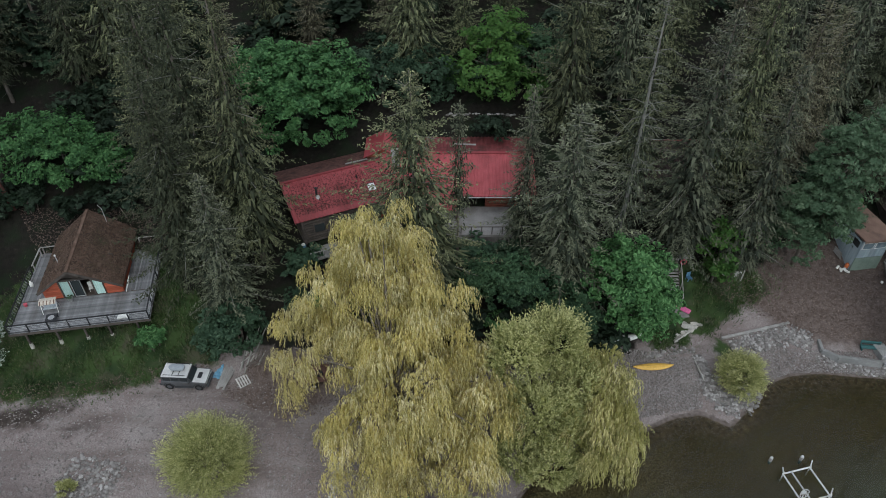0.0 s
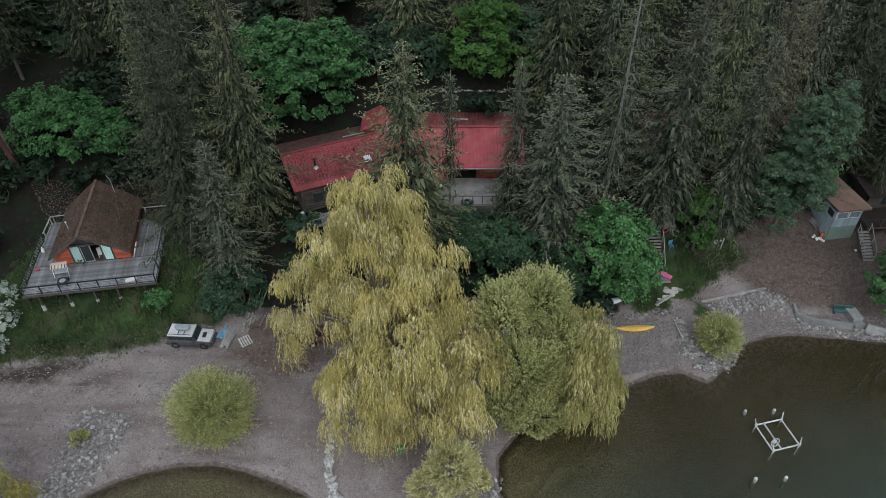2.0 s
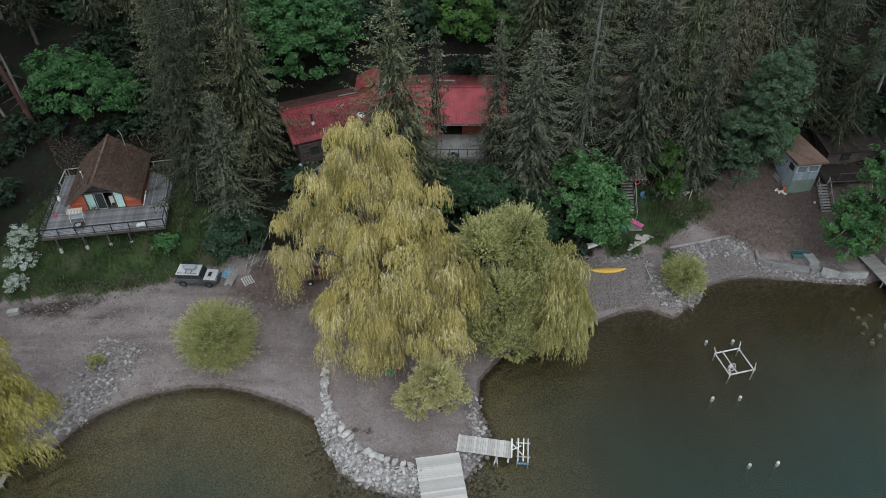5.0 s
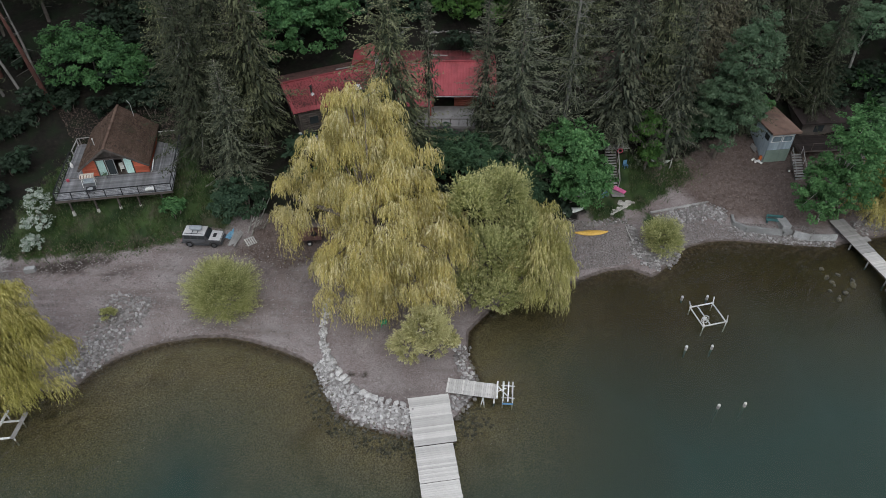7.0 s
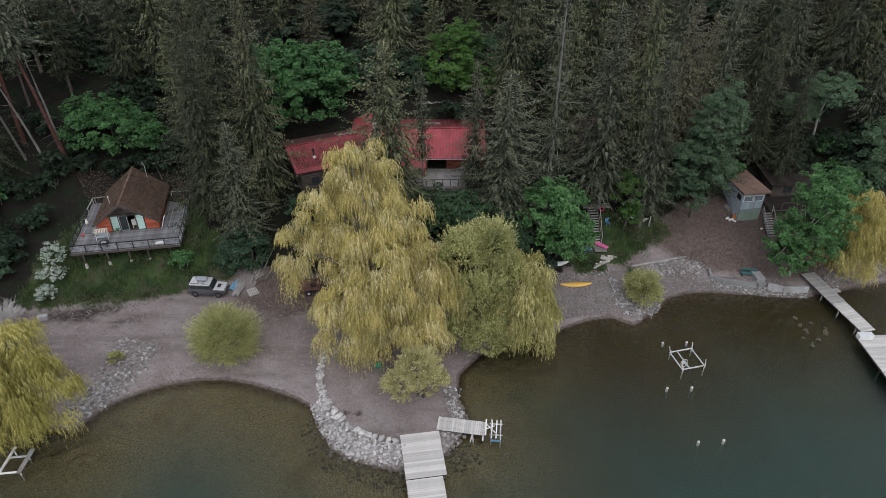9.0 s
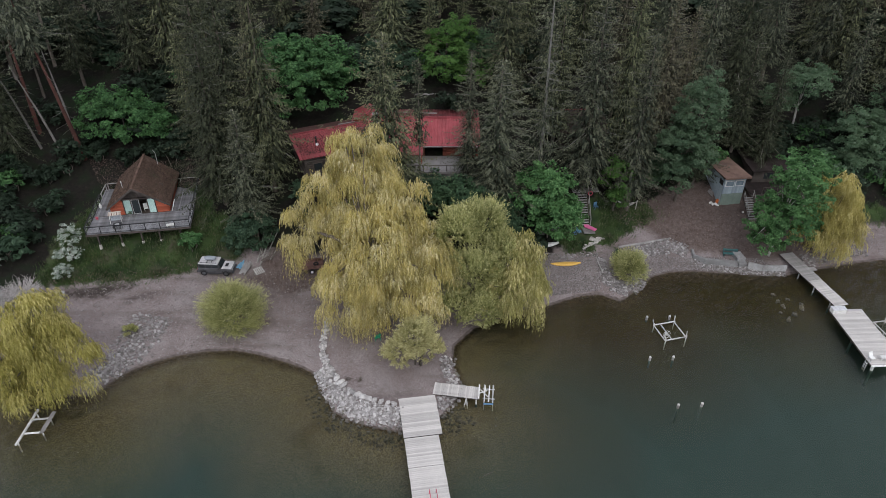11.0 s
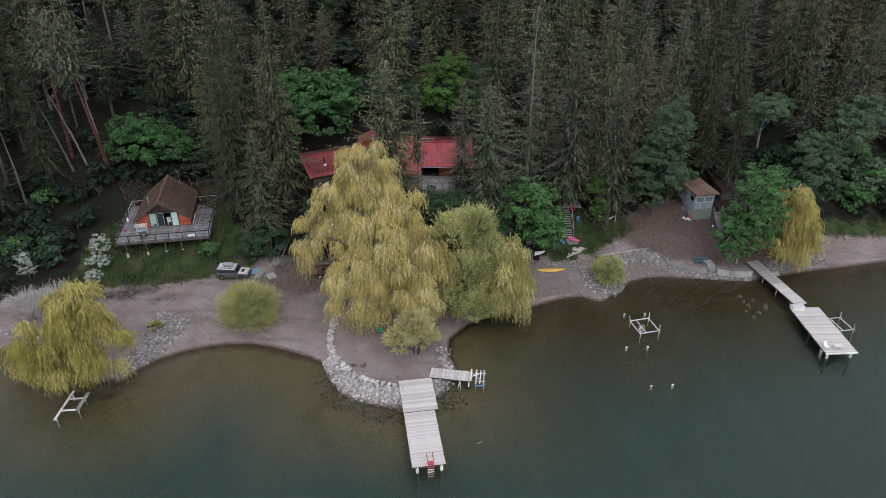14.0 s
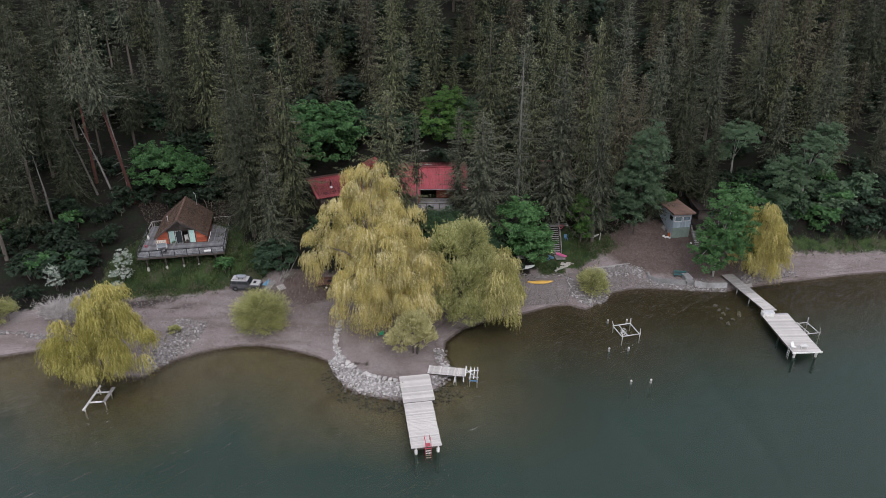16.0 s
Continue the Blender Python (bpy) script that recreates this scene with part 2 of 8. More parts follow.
def tri_mesh(name, tris, mat, tip=None):
    """Leaves: an array (n, 3, 3) of loose triangles."""
    n = len(tris)
    me = bpy.data.meshes.new(name)
    me.vertices.add(3 * n)
    me.vertices.foreach_set("co", np.asarray(tris, np.float32).ravel())
    me.loops.add(3 * n)
    me.loops.foreach_set("vertex_index", np.arange(3 * n, dtype=np.int32))
    me.polygons.add(n)
    me.polygons.foreach_set("loop_start", np.arange(0, 3 * n, 3, dtype=np.int32))
    me.update(calc_edges=True)
    if tip is not None:
        me.attributes.new("tip", "FLOAT", "POINT").data.foreach_set("value", np.repeat(tip, 3).astype(np.float32))
    me.materials.append(mat)
    return me


def unit(v):
    return v / np.maximum(np.linalg.norm(v, axis=-1, keepdims=True), 1e-9)


# ---- the land: shore line, heights, one sheet ----
SHORE = [(-3000, -40), (-300, -20), (-120, 14), (-80, 22), (-60, 24.6), (-52.4, 26), (-48, 27.3), (-44, 26.8), (-40, 24), (-36, 21.6), (-32, 21.6),
         (-30.4, 24.2), (-28.9, 25.5), (-26.7, 26.8), (-24.7, 27.6), (-21.9, 28.2), (-19, 28.3), (-16.5, 27.8), (-13.4, 26.7), (-10.9, 25.6),
         (-9.3, 24.6), (-8.1, 22.1), (-6.7, 19.4), (-5, 18.3), (-2.8, 17.5), (-0.2, 16.9), (2, 17.2), (4.3, 19), (5.8, 21.2), (6.2, 23), (5.4, 26),
         (5.6, 29), (8, 32), (12, 34.3), (16.9, 36), (18.2, 36.6), (21, 37.9), (23.7, 38.4), (26.1, 37), (27.7, 38.4), (29.5, 40.3), (31.2, 41.9),
         (33.6, 42.9), (36.4, 43.1), (39, 42.9), (42.3, 42.5), (45.6, 42.2), (48.2, 42.2), (53, 43.5), (57.7, 44.7), (63.4, 45.8), (69.5, 47.2),
         (76, 48.1), (110, 52), (300, 80), (3000, 140)]
HX = [-90, -35, -20, -10, 5, 18, 24, 32, 45, 60, 100]
HY = [30, 38, 41, 45, 50, 55, 60, 70, 90, 150, 300]
HZ = [(0.8, 1.2, 1.6, 3.3, 4.6, 5.6, 8, 13, 18, 44, 105), (0.8, 1.1, 1.4, 3.3, 4.2, 4.9, 7, 12, 18, 44, 105), (0.8, 1.1, 1.5, 3.2, 5.2, 6.6, 8.5, 13, 18.5, 45, 105),
      (0.9, 1.2, 2.0, 4.0, 6.3, 7.4, 8.8, 13, 18.5, 45, 105), (0.9, 1.2, 1.8, 3.5, 6.4, 7.4, 8.8, 13, 18.5, 45, 105), (0.8, 1, 1.2, 1.8, 4.4, 7.2, 8.8, 13, 18.5, 45, 105),
      (0.8, 1, 1.1, 1.3, 2.2, 6.0, 8.4, 13, 18.5, 45, 105), (0.8, 1, 1.0, 1.4, 2.6, 4.2, 7, 12.5, 18.5, 45, 105), (0.8, 0.8, 0.9, 1.2, 2.2, 3.1, 5, 11, 18, 44, 105),
      (0.8, 0.8, 0.9, 1.1, 2.2, 4.0, 6.5, 12, 18, 44, 105), (0.8, 0.8, 0.9, 1.1, 1.6, 3.0, 6, 12, 18, 44, 105)]


def shore_distance(px, py):
    """Metres from the shore line, positive on land."""
    s = np.array(SHORE)
    a, b = s[:-1], s[1:]
    best = np.full(px.shape, 1e9)
    inside = np.zeros(px.shape, bool)
    for (ax, ay), (bx, by) in zip(a, b):
        dx, dy = bx - ax, by - ay
        t = np.clip(((px - ax) * dx + (py - ay) * dy) / (dx * dx + dy * dy), 0, 1)
        best = np.minimum(best, np.hypot(px - ax - t * dx, py - ay - t * dy))
        if ax != bx:
            hit = ((px >= min(ax, bx)) & (px < max(ax, bx)))
            inside ^= hit & (py > ay + (px - ax) / dx * dy)
    return np.where(inside, best, -best)


def table_height(px, py):
    z = np.array(HZ)
    rows = np.stack([np.interp(py, HY, z[i]) for i in range(len(HX))])
    ix = np.clip(np.searchsorted(HX, px) - 1, 0, len(HX) - 2)
    hx = np.array(HX, float)
    f = np.clip((px - hx[ix]) / (hx[ix + 1] - hx[ix]), 0, 1)
    f = f * f * (3 - 2 * f)
    take = np.take_along_axis
    return take(rows, ix[None], 0)[0] * (1 - f) + take(rows, ix[None] + 1, 0)[0] * f


def land_height(px, py):
    px, py = np.atleast_1d(np.asarray(px, float)), np.atleast_1d(np.asarray(py, float))
    d = shore_distance(px, py)
    point = np.exp(-(((px + 1.5) / 8.5) ** 4 + ((py - 20) / 7.5) ** 4))
    beach = (0.16 + 0.36 * point) * np.maximum(d, 0) ** 0.85
    f = np.clip((d - 1) / 7, 0, 1)
    up = np.where(d > 0, np.minimum(beach, table_height(px, py)) * (1 - f) + table_height(px, py) * f, 0)
    u = np.maximum(-d, 0)
    steep = np.interp(px, [-45, -30, -14, -6, 6, 14, 22, 45, 60], [1.15, 1.2, 1.3, 2.2, 2.2, 1.1, 0.75, 0.7, 0.9])
    down = -(0.11 * u + 0.004 * u ** 2) * steep
    return np.maximum(np.where(d > 0, up, down), -9.0)


def ground_z(x, y):
    return float(land_height(x, y)[0])


def axis(lo, hi, step, far):
    core = np.arange(lo, hi + step / 2, step)
    grow = step * 1.25 ** np.arange(1, 60)
    out = np.cumsum(grow)
    out = np.append(out[out < far], far)
    return np.concatenate([(lo - out)[::-1], core, hi + out])


def inside_poly(px, py, poly):
    r = np.zeros(px.shape, bool)
    for (ax, ay), (bx, by) in zip(poly, poly[1:] + poly[:1]):
        with np.errstate(divide="ignore", invalid="ignore"):
            r ^= ((ay > py) != (by > py)) & (px < (bx - ax) * (py - ay) / (by - ay + 1e-12) + ax)
    return r


LAWN = [[(-46, 38.2), (-36, 38.9), (-30, 40.1), (-24, 41.9), (-20.5, 43.2), (-21, 47), (-26, 50), (-26, 55), (-42, 54), (-45, 46)],
        [(20.5, 44.8), (25, 46.2), (30, 49.3), (34.5, 52), (32, 54), (25, 53.5), (19, 48)], [(26, 45.2), (28, 46.8), (29.2, 45.5), (27.4, 43.6)],
        [(58, 51.2), (66, 51.6), (80, 52.5), (100, 54.5), (100, 57.2), (80, 54.8), (66, 53.8), (58, 53.6)]]
DIRT = [[(33, 48.2), (38, 46.5), (44, 45.4), (50, 45), (54, 48), (54, 60), (30, 62), (28, 55)], [(-20.5, 39), (-17, 44), (-11, 43), (-10, 39), (-14, 37)]]
STAIN = [[(-40, 36.4), (-38.5, 38.4), (-33.5, 39.0), (-32.2, 38.2), (-35.5, 37.5), (-36.5, 36.4)], [(-42.5, 36), (-40, 36.4), (-38.6, 37.6), (-41, 37.6)],
         [(-34, 36.2), (-30.5, 37.2), (-30.3, 36.7), (-33.5, 35.4)]]


def build_ground():
    xs, ys = axis(-70, 90, 0.5, 3000), axis(-5, 75, 0.5, 3000)
    gx, gy = np.meshgrid(xs, ys)
    px, py = gx.ravel(), gy.ravel()
    z = land_height(px, py)
    d = shore_distance(px, py)
    rng = np.random.default_rng(3)
    near = (np.abs(px) < 120) & (py < 120) & (py > -10)
    z += np.where(near, rng.normal(0, 0.03, len(px)), 0) * (d > 0.6)
    w = len(xs)
    idx = np.arange(len(px)).reshape(len(ys), w)
    quads = np.stack([idx[:-1, :-1], idx[:-1, 1:], idx[1:, 1:], idx[1:, :-1]], -1).reshape(-1, 4)
    me = bpy.data.meshes.new("ground")
    me.vertices.add(len(px))
    me.vertices.foreach_set("co", np.stack([px, py, z], -1).astype(np.float32).ravel())
    me.loops.add(quads.size)
    me.loops.foreach_set("vertex_index", quads.ravel().astype(np.int32))
    me.polygons.add(len(quads))
    me.polygons.foreach_set("loop_start", np.arange(0, quads.size, 4, dtype=np.int32))
    me.polygons.foreach_set("use_smooth", np.ones(len(quads), bool))
    me.update(calc_edges=True)
    zone = np.zeros((len(px), 4), np.float32)
    for p in LAWN:
        zone[:, 0] += inside_poly(px, py, p)
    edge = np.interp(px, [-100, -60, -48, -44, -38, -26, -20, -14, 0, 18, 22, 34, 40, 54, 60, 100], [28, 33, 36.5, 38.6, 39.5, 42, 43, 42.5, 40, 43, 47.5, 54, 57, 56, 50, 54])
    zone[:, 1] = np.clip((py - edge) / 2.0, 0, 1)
    for p in DIRT:
        zone[:, 2] += inside_poly(px, py, p)
    for p in STAIN:
        zone[:, 3] += inside_poly(px, py, p)
    for k, times in ((0, 3), (2, 4), (3, 1)):
        a = zone[:, k].reshape(len(ys), w)
        for _ in range(times):
            a = (a + np.roll(a, 1, 0) + np.roll(a, -1, 0)) / 3
            a = (a + np.roll(a, 1, 1) + np.roll(a, -1, 1)) / 3
        zone[:, k] = a.ravel()
    at = me.attributes.new("zone", "FLOAT_COLOR", "POINT")
    at.data.foreach_set("color", np.clip(zone, 0, 1).ravel())
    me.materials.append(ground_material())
    return tagged(new("ground", me), "gravel beach, grassy lawn and shade-darkened forest floor rising to a hill", "ground", kind="structure")


def ground_material():
    m, nt, b = base_mat("ground", 0.9, 0.0, 0.2)
    ln = nt.links
    at = nt.nodes.new("ShaderNodeAttribute")
    at.attribute_name = "zone"
    sep = nt.nodes.new("ShaderNodeSeparateColor")
    ln.new(at.outputs["Color"], sep.inputs[0])

    def ragged(mask, scale=0.8, width=0.5):
        n = noise_fac(nt, scale, 0.2, 0.8, 6.0)
        s = nt.nodes.new("ShaderNodeMath")
        s.operation = "MULTIPLY_ADD"
        ln.new(n, s.inputs[0])
        s.inputs[1].default_value, s.inputs[2].default_value = 0.9, -0.45
        t = nt.nodes.new("ShaderNodeMath")
        t.operation = "ADD"
        ln.new(mask, t.inputs[0])
        ln.new(s.outputs[0], t.inputs[1])
        r = nt.nodes.new("ShaderNodeMapRange")
        r.inputs["From Min"].default_value, r.inputs["From Max"].default_value = 0.5 - width / 2, 0.5 + width / 2
        ln.new(t.outputs[0], r.inputs[0])
        return r.outputs[0]

    fine = noise_fac(nt, 9.5, 0.32, 0.68, 9.0)
    grit = noise_fac(nt, 2.2, 0.32, 0.68, 9.0)
    patch = noise_fac(nt, 0.3, 0.38, 0.62, 7.0)
    track = noise_fac(nt, 0.5, 0.5, 0.7, 7.0, stretch=(0.25, 1.2, 1))
    gravel = ramp_mix(nt, fine, (0.128, 0.100, 0.096), (0.278, 0.232, 0.223))
    gravel = ramp_mix(nt, patch, gravel, ramp_mix(nt, fine, (0.156, 0.133, 0.128), (0.345, 0.303, 0.293)))
    gravel = ramp_mix(nt, track, gravel, (0.155, 0.124, 0.116))
    # strand lines left by the water run along the beach
    lay = nt.nodes.new("ShaderNodeMapping")
    lay.inputs["Scale"].default_value = (0.16, 0.16, 7.0)
    pos = nt.nodes.new("ShaderNodeNewGeometry")
    ln.new(pos.outputs["Position"], lay.inputs[0])
    strand = nt.nodes.new("ShaderNodeTexNoise")
    strand.inputs["Scale"].default_value, strand.inputs["Detail"].default_value = 1.0, 5.0
    ln.new(lay.outputs[0], strand.inputs["Vector"])
    for lo, hi, tone in ((0.55, 0.68, (0.105, 0.085, 0.077)), (0.45, 0.33, (0.25, 0.228, 0.22))):
        band = nt.nodes.new("ShaderNodeMapRange")
        band.inputs["From Min"].default_value, band.inputs["From Max"].default_value, band.inputs["To Max"].default_value = lo, hi, 0.42
        ln.new(strand.outputs[0], band.inputs[0])
        gravel = ramp_mix(nt, band.outputs[0], gravel, tone)
    speck = noise_fac(nt, 3.3, 0.6, 0.72, 9.0)
    gravel = ramp_mix(nt, speck, gravel, (0.30, 0.28, 0.27))
    dirt = ramp_mix(nt, grit, (0.085, 0.062, 0.054), (0.145, 0.115, 0.103))
    dirt = ramp_mix(nt, noise_fac(nt, 6.0, 0.52, 0.7, 8.0), dirt, (0.20, 0.16, 0.14))
    grass = ramp_mix(nt, noise_fac(nt, 0.5, 0.35, 0.65, 7.0), (0.018, 0.034, 0.012), (0.046, 0.076, 0.024))
    grass = ramp_mix(nt, noise_fac(nt, 0.55, 0.5, 0.68, 9.0), grass, (0.068, 0.066, 0.042))
    # forest floor near-black: canopy shade is painted into its colour
    shaded_duff = ramp_mix(nt, grit, (0.008, 0.0075, 0.006), (0.018, 0.0155, 0.012))
    shaded_duff = ramp_mix(nt, noise_fac(nt, 0.5, 0.45, 0.65, 6.0), shaded_duff, (0.011, 0.018, 0.008))
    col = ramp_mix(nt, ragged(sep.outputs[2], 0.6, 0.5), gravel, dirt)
    col = ramp_mix(nt, ragged(sep.outputs[1], 0.8, 0.4), col, shaded_duff)
    col = ramp_mix(nt, ragged(sep.outputs[0], 1.0, 0.35), col, grass)
    col = ramp_mix(nt, ragged(at.outputs["Alpha"], 1.7, 0.7), col, ramp_mix(nt, grit, (0.04, 0.032, 0.028), (0.075, 0.06, 0.053)))
    # lake bed by depth: damp rim, brown weed on stones, painted teal water haze
    geo = nt.nodes.new("ShaderNodeNewGeometry")
    xyz = nt.nodes.new("ShaderNodeSeparateXYZ")
    ln.new(geo.outputs["Position"], xyz.inputs[0])

    def by_height(lo, hi):
        r = nt.nodes.new("ShaderNodeMapRange")
        r.inputs["From Min"].default_value, r.inputs["From Max"].default_value = lo, hi
        ln.new(xyz.outputs["Z"], r.inputs[0])
        return r.outputs[0]

    bed = ramp_mix(nt, noise_fac(nt, 7.5, 0.36, 0.64, 8.0), (0.115, 0.10, 0.066), (0.285, 0.253, 0.178))
    # brown weed covers the stones of the eastern bay
    east = nt.nodes.new("ShaderNodeMapRange")
    east.inputs["From Min"].default_value, east.inputs["From Max"].default_value = 8.0, 22.0
    ln.new(xyz.outputs["X"], east.inputs[0])
    bed = ramp_mix(nt, east.outputs[0], bed, ramp_mix(nt, noise_fac(nt, 7.5, 0.36, 0.64, 8.0), (0.042, 0.032, 0.013), (0.105, 0.083, 0.038)))
    bed = ramp_mix(nt, noise_fac(nt, 0.2, 0.5, 0.85, 6.0), bed, (0.09, 0.075, 0.032))
    bed = ramp_mix(nt, by_height(-0.6, -2.9), bed, (0.050, 0.109, 0.120))
    rim = ramp_mix(nt, by_height(0.075, 0.05), col, ramp_mix(nt, grit, (0.085, 0.068, 0.06), (0.18, 0.15, 0.138)))
    weed = ramp_mix(nt, noise_fac(nt, 3.0, 0.35, 0.65, 7.0), (0.058, 0.043, 0.03), (0.135, 0.10, 0.07))
    bed = ramp_mix(nt, by_height(-0.2, -0.05), bed, weed)
    col = ramp_mix(nt, by_height(0.03, -0.05), rim, bed)
    ln.new(col, b.inputs["Base Color"])
    bump(nt, b, fine, 0.5, 0.06)
    return m


def water_material():
    m = bpy.data.materials.new("lake_water")
    m.use_nodes = True
    nt = m.node_tree
    ln = nt.links
    nt.nodes.remove(nt.nodes["Principled BSDF"])
    clear = nt.nodes.new("ShaderNodeBsdfTransparent")
    clear.inputs[0].default_value = (0.86, 0.83, 0.68, 1)
    murk = nt.nodes.new("ShaderNodeBsdfDiffuse")
    murk.inputs[0].default_value = (0.02, 0.045, 0.043, 1)
    mix = nt.nodes.new("ShaderNodeMixShader")
    mix.inputs[0].default_value = 0.12
    ln.new(clear.outputs[0], mix.inputs[1])
    ln.new(murk.outputs[0], mix.inputs[2])
    gloss = nt.nodes.new("ShaderNodeBsdfGlossy")
    gloss.inputs["Roughness"].default_value = 0.05
    fr = nt.nodes.new("ShaderNodeFresnel")
    fr.inputs[0].default_value = 1.33
    top = nt.nodes.new("ShaderNodeMixShader")
    ln.new(fr.outputs[0], top.inputs[0])
    ln.new(mix.outputs[0], top.inputs[1])
    ln.new(gloss.outputs[0], top.inputs[2])
    tc = nt.nodes.new("ShaderNodeTexCoord")
    turn = nt.nodes.new("ShaderNodeMapping")
    turn.vector_type = "TEXTURE"
    turn.inputs["Rotation"].default_value = (0, 0, radians(42))
    turn.inputs["Scale"].default_value = (2.8, 1.0, 1.0)
    ln.new(tc.outputs["Object"], turn.inputs[0])
    total = None
    for scale, amount, detail in ((0.1, 0.45, 1.0), (0.95, 0.42, 1.0), (2.3, 0.21, 1.0)):
        n = nt.nodes.new("ShaderNodeTexNoise")
        n.inputs["Scale"].default_value, n.inputs["Detail"].default_value, n.inputs["Distortion"].default_value = scale, detail, 0.8
        ln.new(turn.outputs[0], n.inputs["Vector"])
        add = nt.nodes.new("ShaderNodeMath")
        add.operation = "MULTIPLY_ADD"
        ln.new(n.outputs[0], add.inputs[0])
        add.inputs[1].default_value = amount
        if total:
            ln.new(total, add.inputs[2])
        else:
            add.inputs[2].default_value = 0.0
        total = add.outputs[0]
    bp = nt.nodes.new("ShaderNodeBump")
    bp.inputs["Strength"].default_value, bp.inputs["Distance"].default_value = 1.0, 0.88
    ln.new(total, bp.inputs["Height"])
    for n in (gloss, fr):
        ln.new(bp.outputs[0], n.inputs["Normal"])
    ln.new(top.outputs[0], nt.nodes["Material Output"].inputs[0])
    return m


build_ground()
lake = Geo().add([(-3000, -3000, 0), (3000, -3000, 0), (3000, 300, 0), (-3000, 300, 0)], [(0, 1, 2, 3)]).mesh("water", water_material())
tagged(new("water", lake), "rippled green lake water, brown and clear near the shore", "water", kind="structure")


# ---- trees ----
def fir_tris(rng, h, r, bare, step=0.44, per=8, pitch=0.19, twig=0.46, width=0.054, sticky=0.3, core=1.0, thin=None, ragged=0.1):
    """Flat feathered boughs in whorls up a cone: side twigs lie in the plane of the bough, small sprays hang from them.
    tip: 1 at a bough's outer end, raised towards the treetop as painted skylight. thin: the stretch of the crown where
    boughs are bare."""
    out, sticks, shade = [], [], []
    lop, up = rng.uniform(0, math.tau), np.array([0, 0, 1.0])
    z, turn = bare * h, 0.0
    while z < h - 0.55:
        f = (z - bare * h) / (h * (1 - bare))
        reach = (1.04 * r * (1 - f) ** 0.72 * min(1.0, 0.7 + 3.0 * f) + 0.22) * rng.uniform(0.7, 1.15)
        many = max(4, int(per * (0.62 + 0.38 * (1 - f)) + rng.uniform(0, 1)))
        turn += rng.uniform(0.3, 1.2)
        for k in range(many):
            if rng.random() < 0.14 * (1 - f):
                continue
            az = turn + (k + rng.uniform(-0.32, 0.32)) * math.tau / many
            ln = reach * rng.uniform(0.5, 1.25) * (1 + 0.16 * math.cos(az - lop))
            b = np.array([math.cos(az), math.sin(az), 0.0])
            s = np.array([-b[1], b[0], 0.0])
            rise = -0.1 + 0.55 * f + rng.normal(0, 0.17)
            sag = (0.3 - 0.16 * f) * rng.uniform(0.6, 1.3)
            z0 = z + rng.normal(0, 0.2)
            if thin and thin[0] < f < thin[1] and rng.random() < 0.8:
                if rng.random() < 0.5:
                    continue
                ln *= rng.uniform(0.4, 1.3)
                u = np.array([0.0, 0.45, 1.0]) * rng.uniform(0.8, 1.25)
                sticks.append([b * ln * q + up * (z0 + ln * (0.35 * q - 0.5 * q * q)) for q in u])
                continue
            n = max(5, int(ln / pitch))
            t = np.repeat((np.arange(n) + rng.uniform(0.1, 0.9, n)) / n, 2) * 0.9 + 0.1
            side = np.tile([-1.0, 1.0], n)
            n *= 2
            p = b * (ln * t)[:, None]
            p[:, 2] = z0 + ln * (rise * t - sag * t ** 2 + 0.14 * t ** 4)
            p += rng.normal(0, 1, (n, 3)) * (ragged, ragged, 0.8 * ragged)
            slope = rise - 2 * sag * t + 0.5 * t ** 3
            size = (twig * (0.32 + 0.42 * ln ** 0.7 * np.minimum(1.08 - t, 0.62))) * rng.choice([0.45, 0.8, 1.1, 1.4], n) * rng.uniform(0.7, 1.2, n)
            a = rng.uniform(0.25, 1.25, n) * side
            d = b * np.cos(a)[:, None] + s * np.sin(a)[:, None]
            d[:, 2] = slope * np.cos(a) - rng.uniform(-0.15, 0.55, n)
            d = unit(d) * size[:, None]
            roll = up + s * side[:, None] * rng.uniform(0.0, 0.5, (n, 1)) + rng.normal(0, 0.16, (n, 3))
            w = unit(np.cross(d, roll)) * (width * rng.uniform(0.65, 1.35, (n, 1)))
            q = p + d * 0.3
            # own: boughs gain pale colour with height, standing for skylight on the crown
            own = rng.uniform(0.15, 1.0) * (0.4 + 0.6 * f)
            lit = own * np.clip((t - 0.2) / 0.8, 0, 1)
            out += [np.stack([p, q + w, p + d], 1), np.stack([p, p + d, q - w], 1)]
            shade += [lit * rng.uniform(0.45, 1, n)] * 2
            # sprays hanging under the bough
            m = n // 2
            pick = rng.integers(0, n, m)
            q = p[pick] + d[pick] * rng.uniform(0.1, 0.8, (m, 1))
            hang = rng.normal(0, 0.4, (m, 3)) + b * 0.3
            hang[:, 2] = -rng.uniform(0.5, 1.2, m)
            hang = unit(hang) * (twig * rng.uniform(0.3, 0.8, m))[:, None]
            w = unit(np.cross(hang, rng.normal(0, 1, (m, 3)))) * (width * 0.9)
            out.append(np.stack([q - w, q + w, q + hang], 1))
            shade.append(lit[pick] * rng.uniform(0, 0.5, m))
            if rng.random() < sticky:
                u = np.array([0.0, 0.5, 1.0]) * rng.uniform(0.75, 1.04)
                sticks.append([b * ln * q + up * (z0 + 0.05 + ln * (rise * q - sag * q * q + 0.14 * q ** 4)) for q in u])
        # dense inner foliage round the trunk
        m = int(17 * reach * core * (1.1 - f))
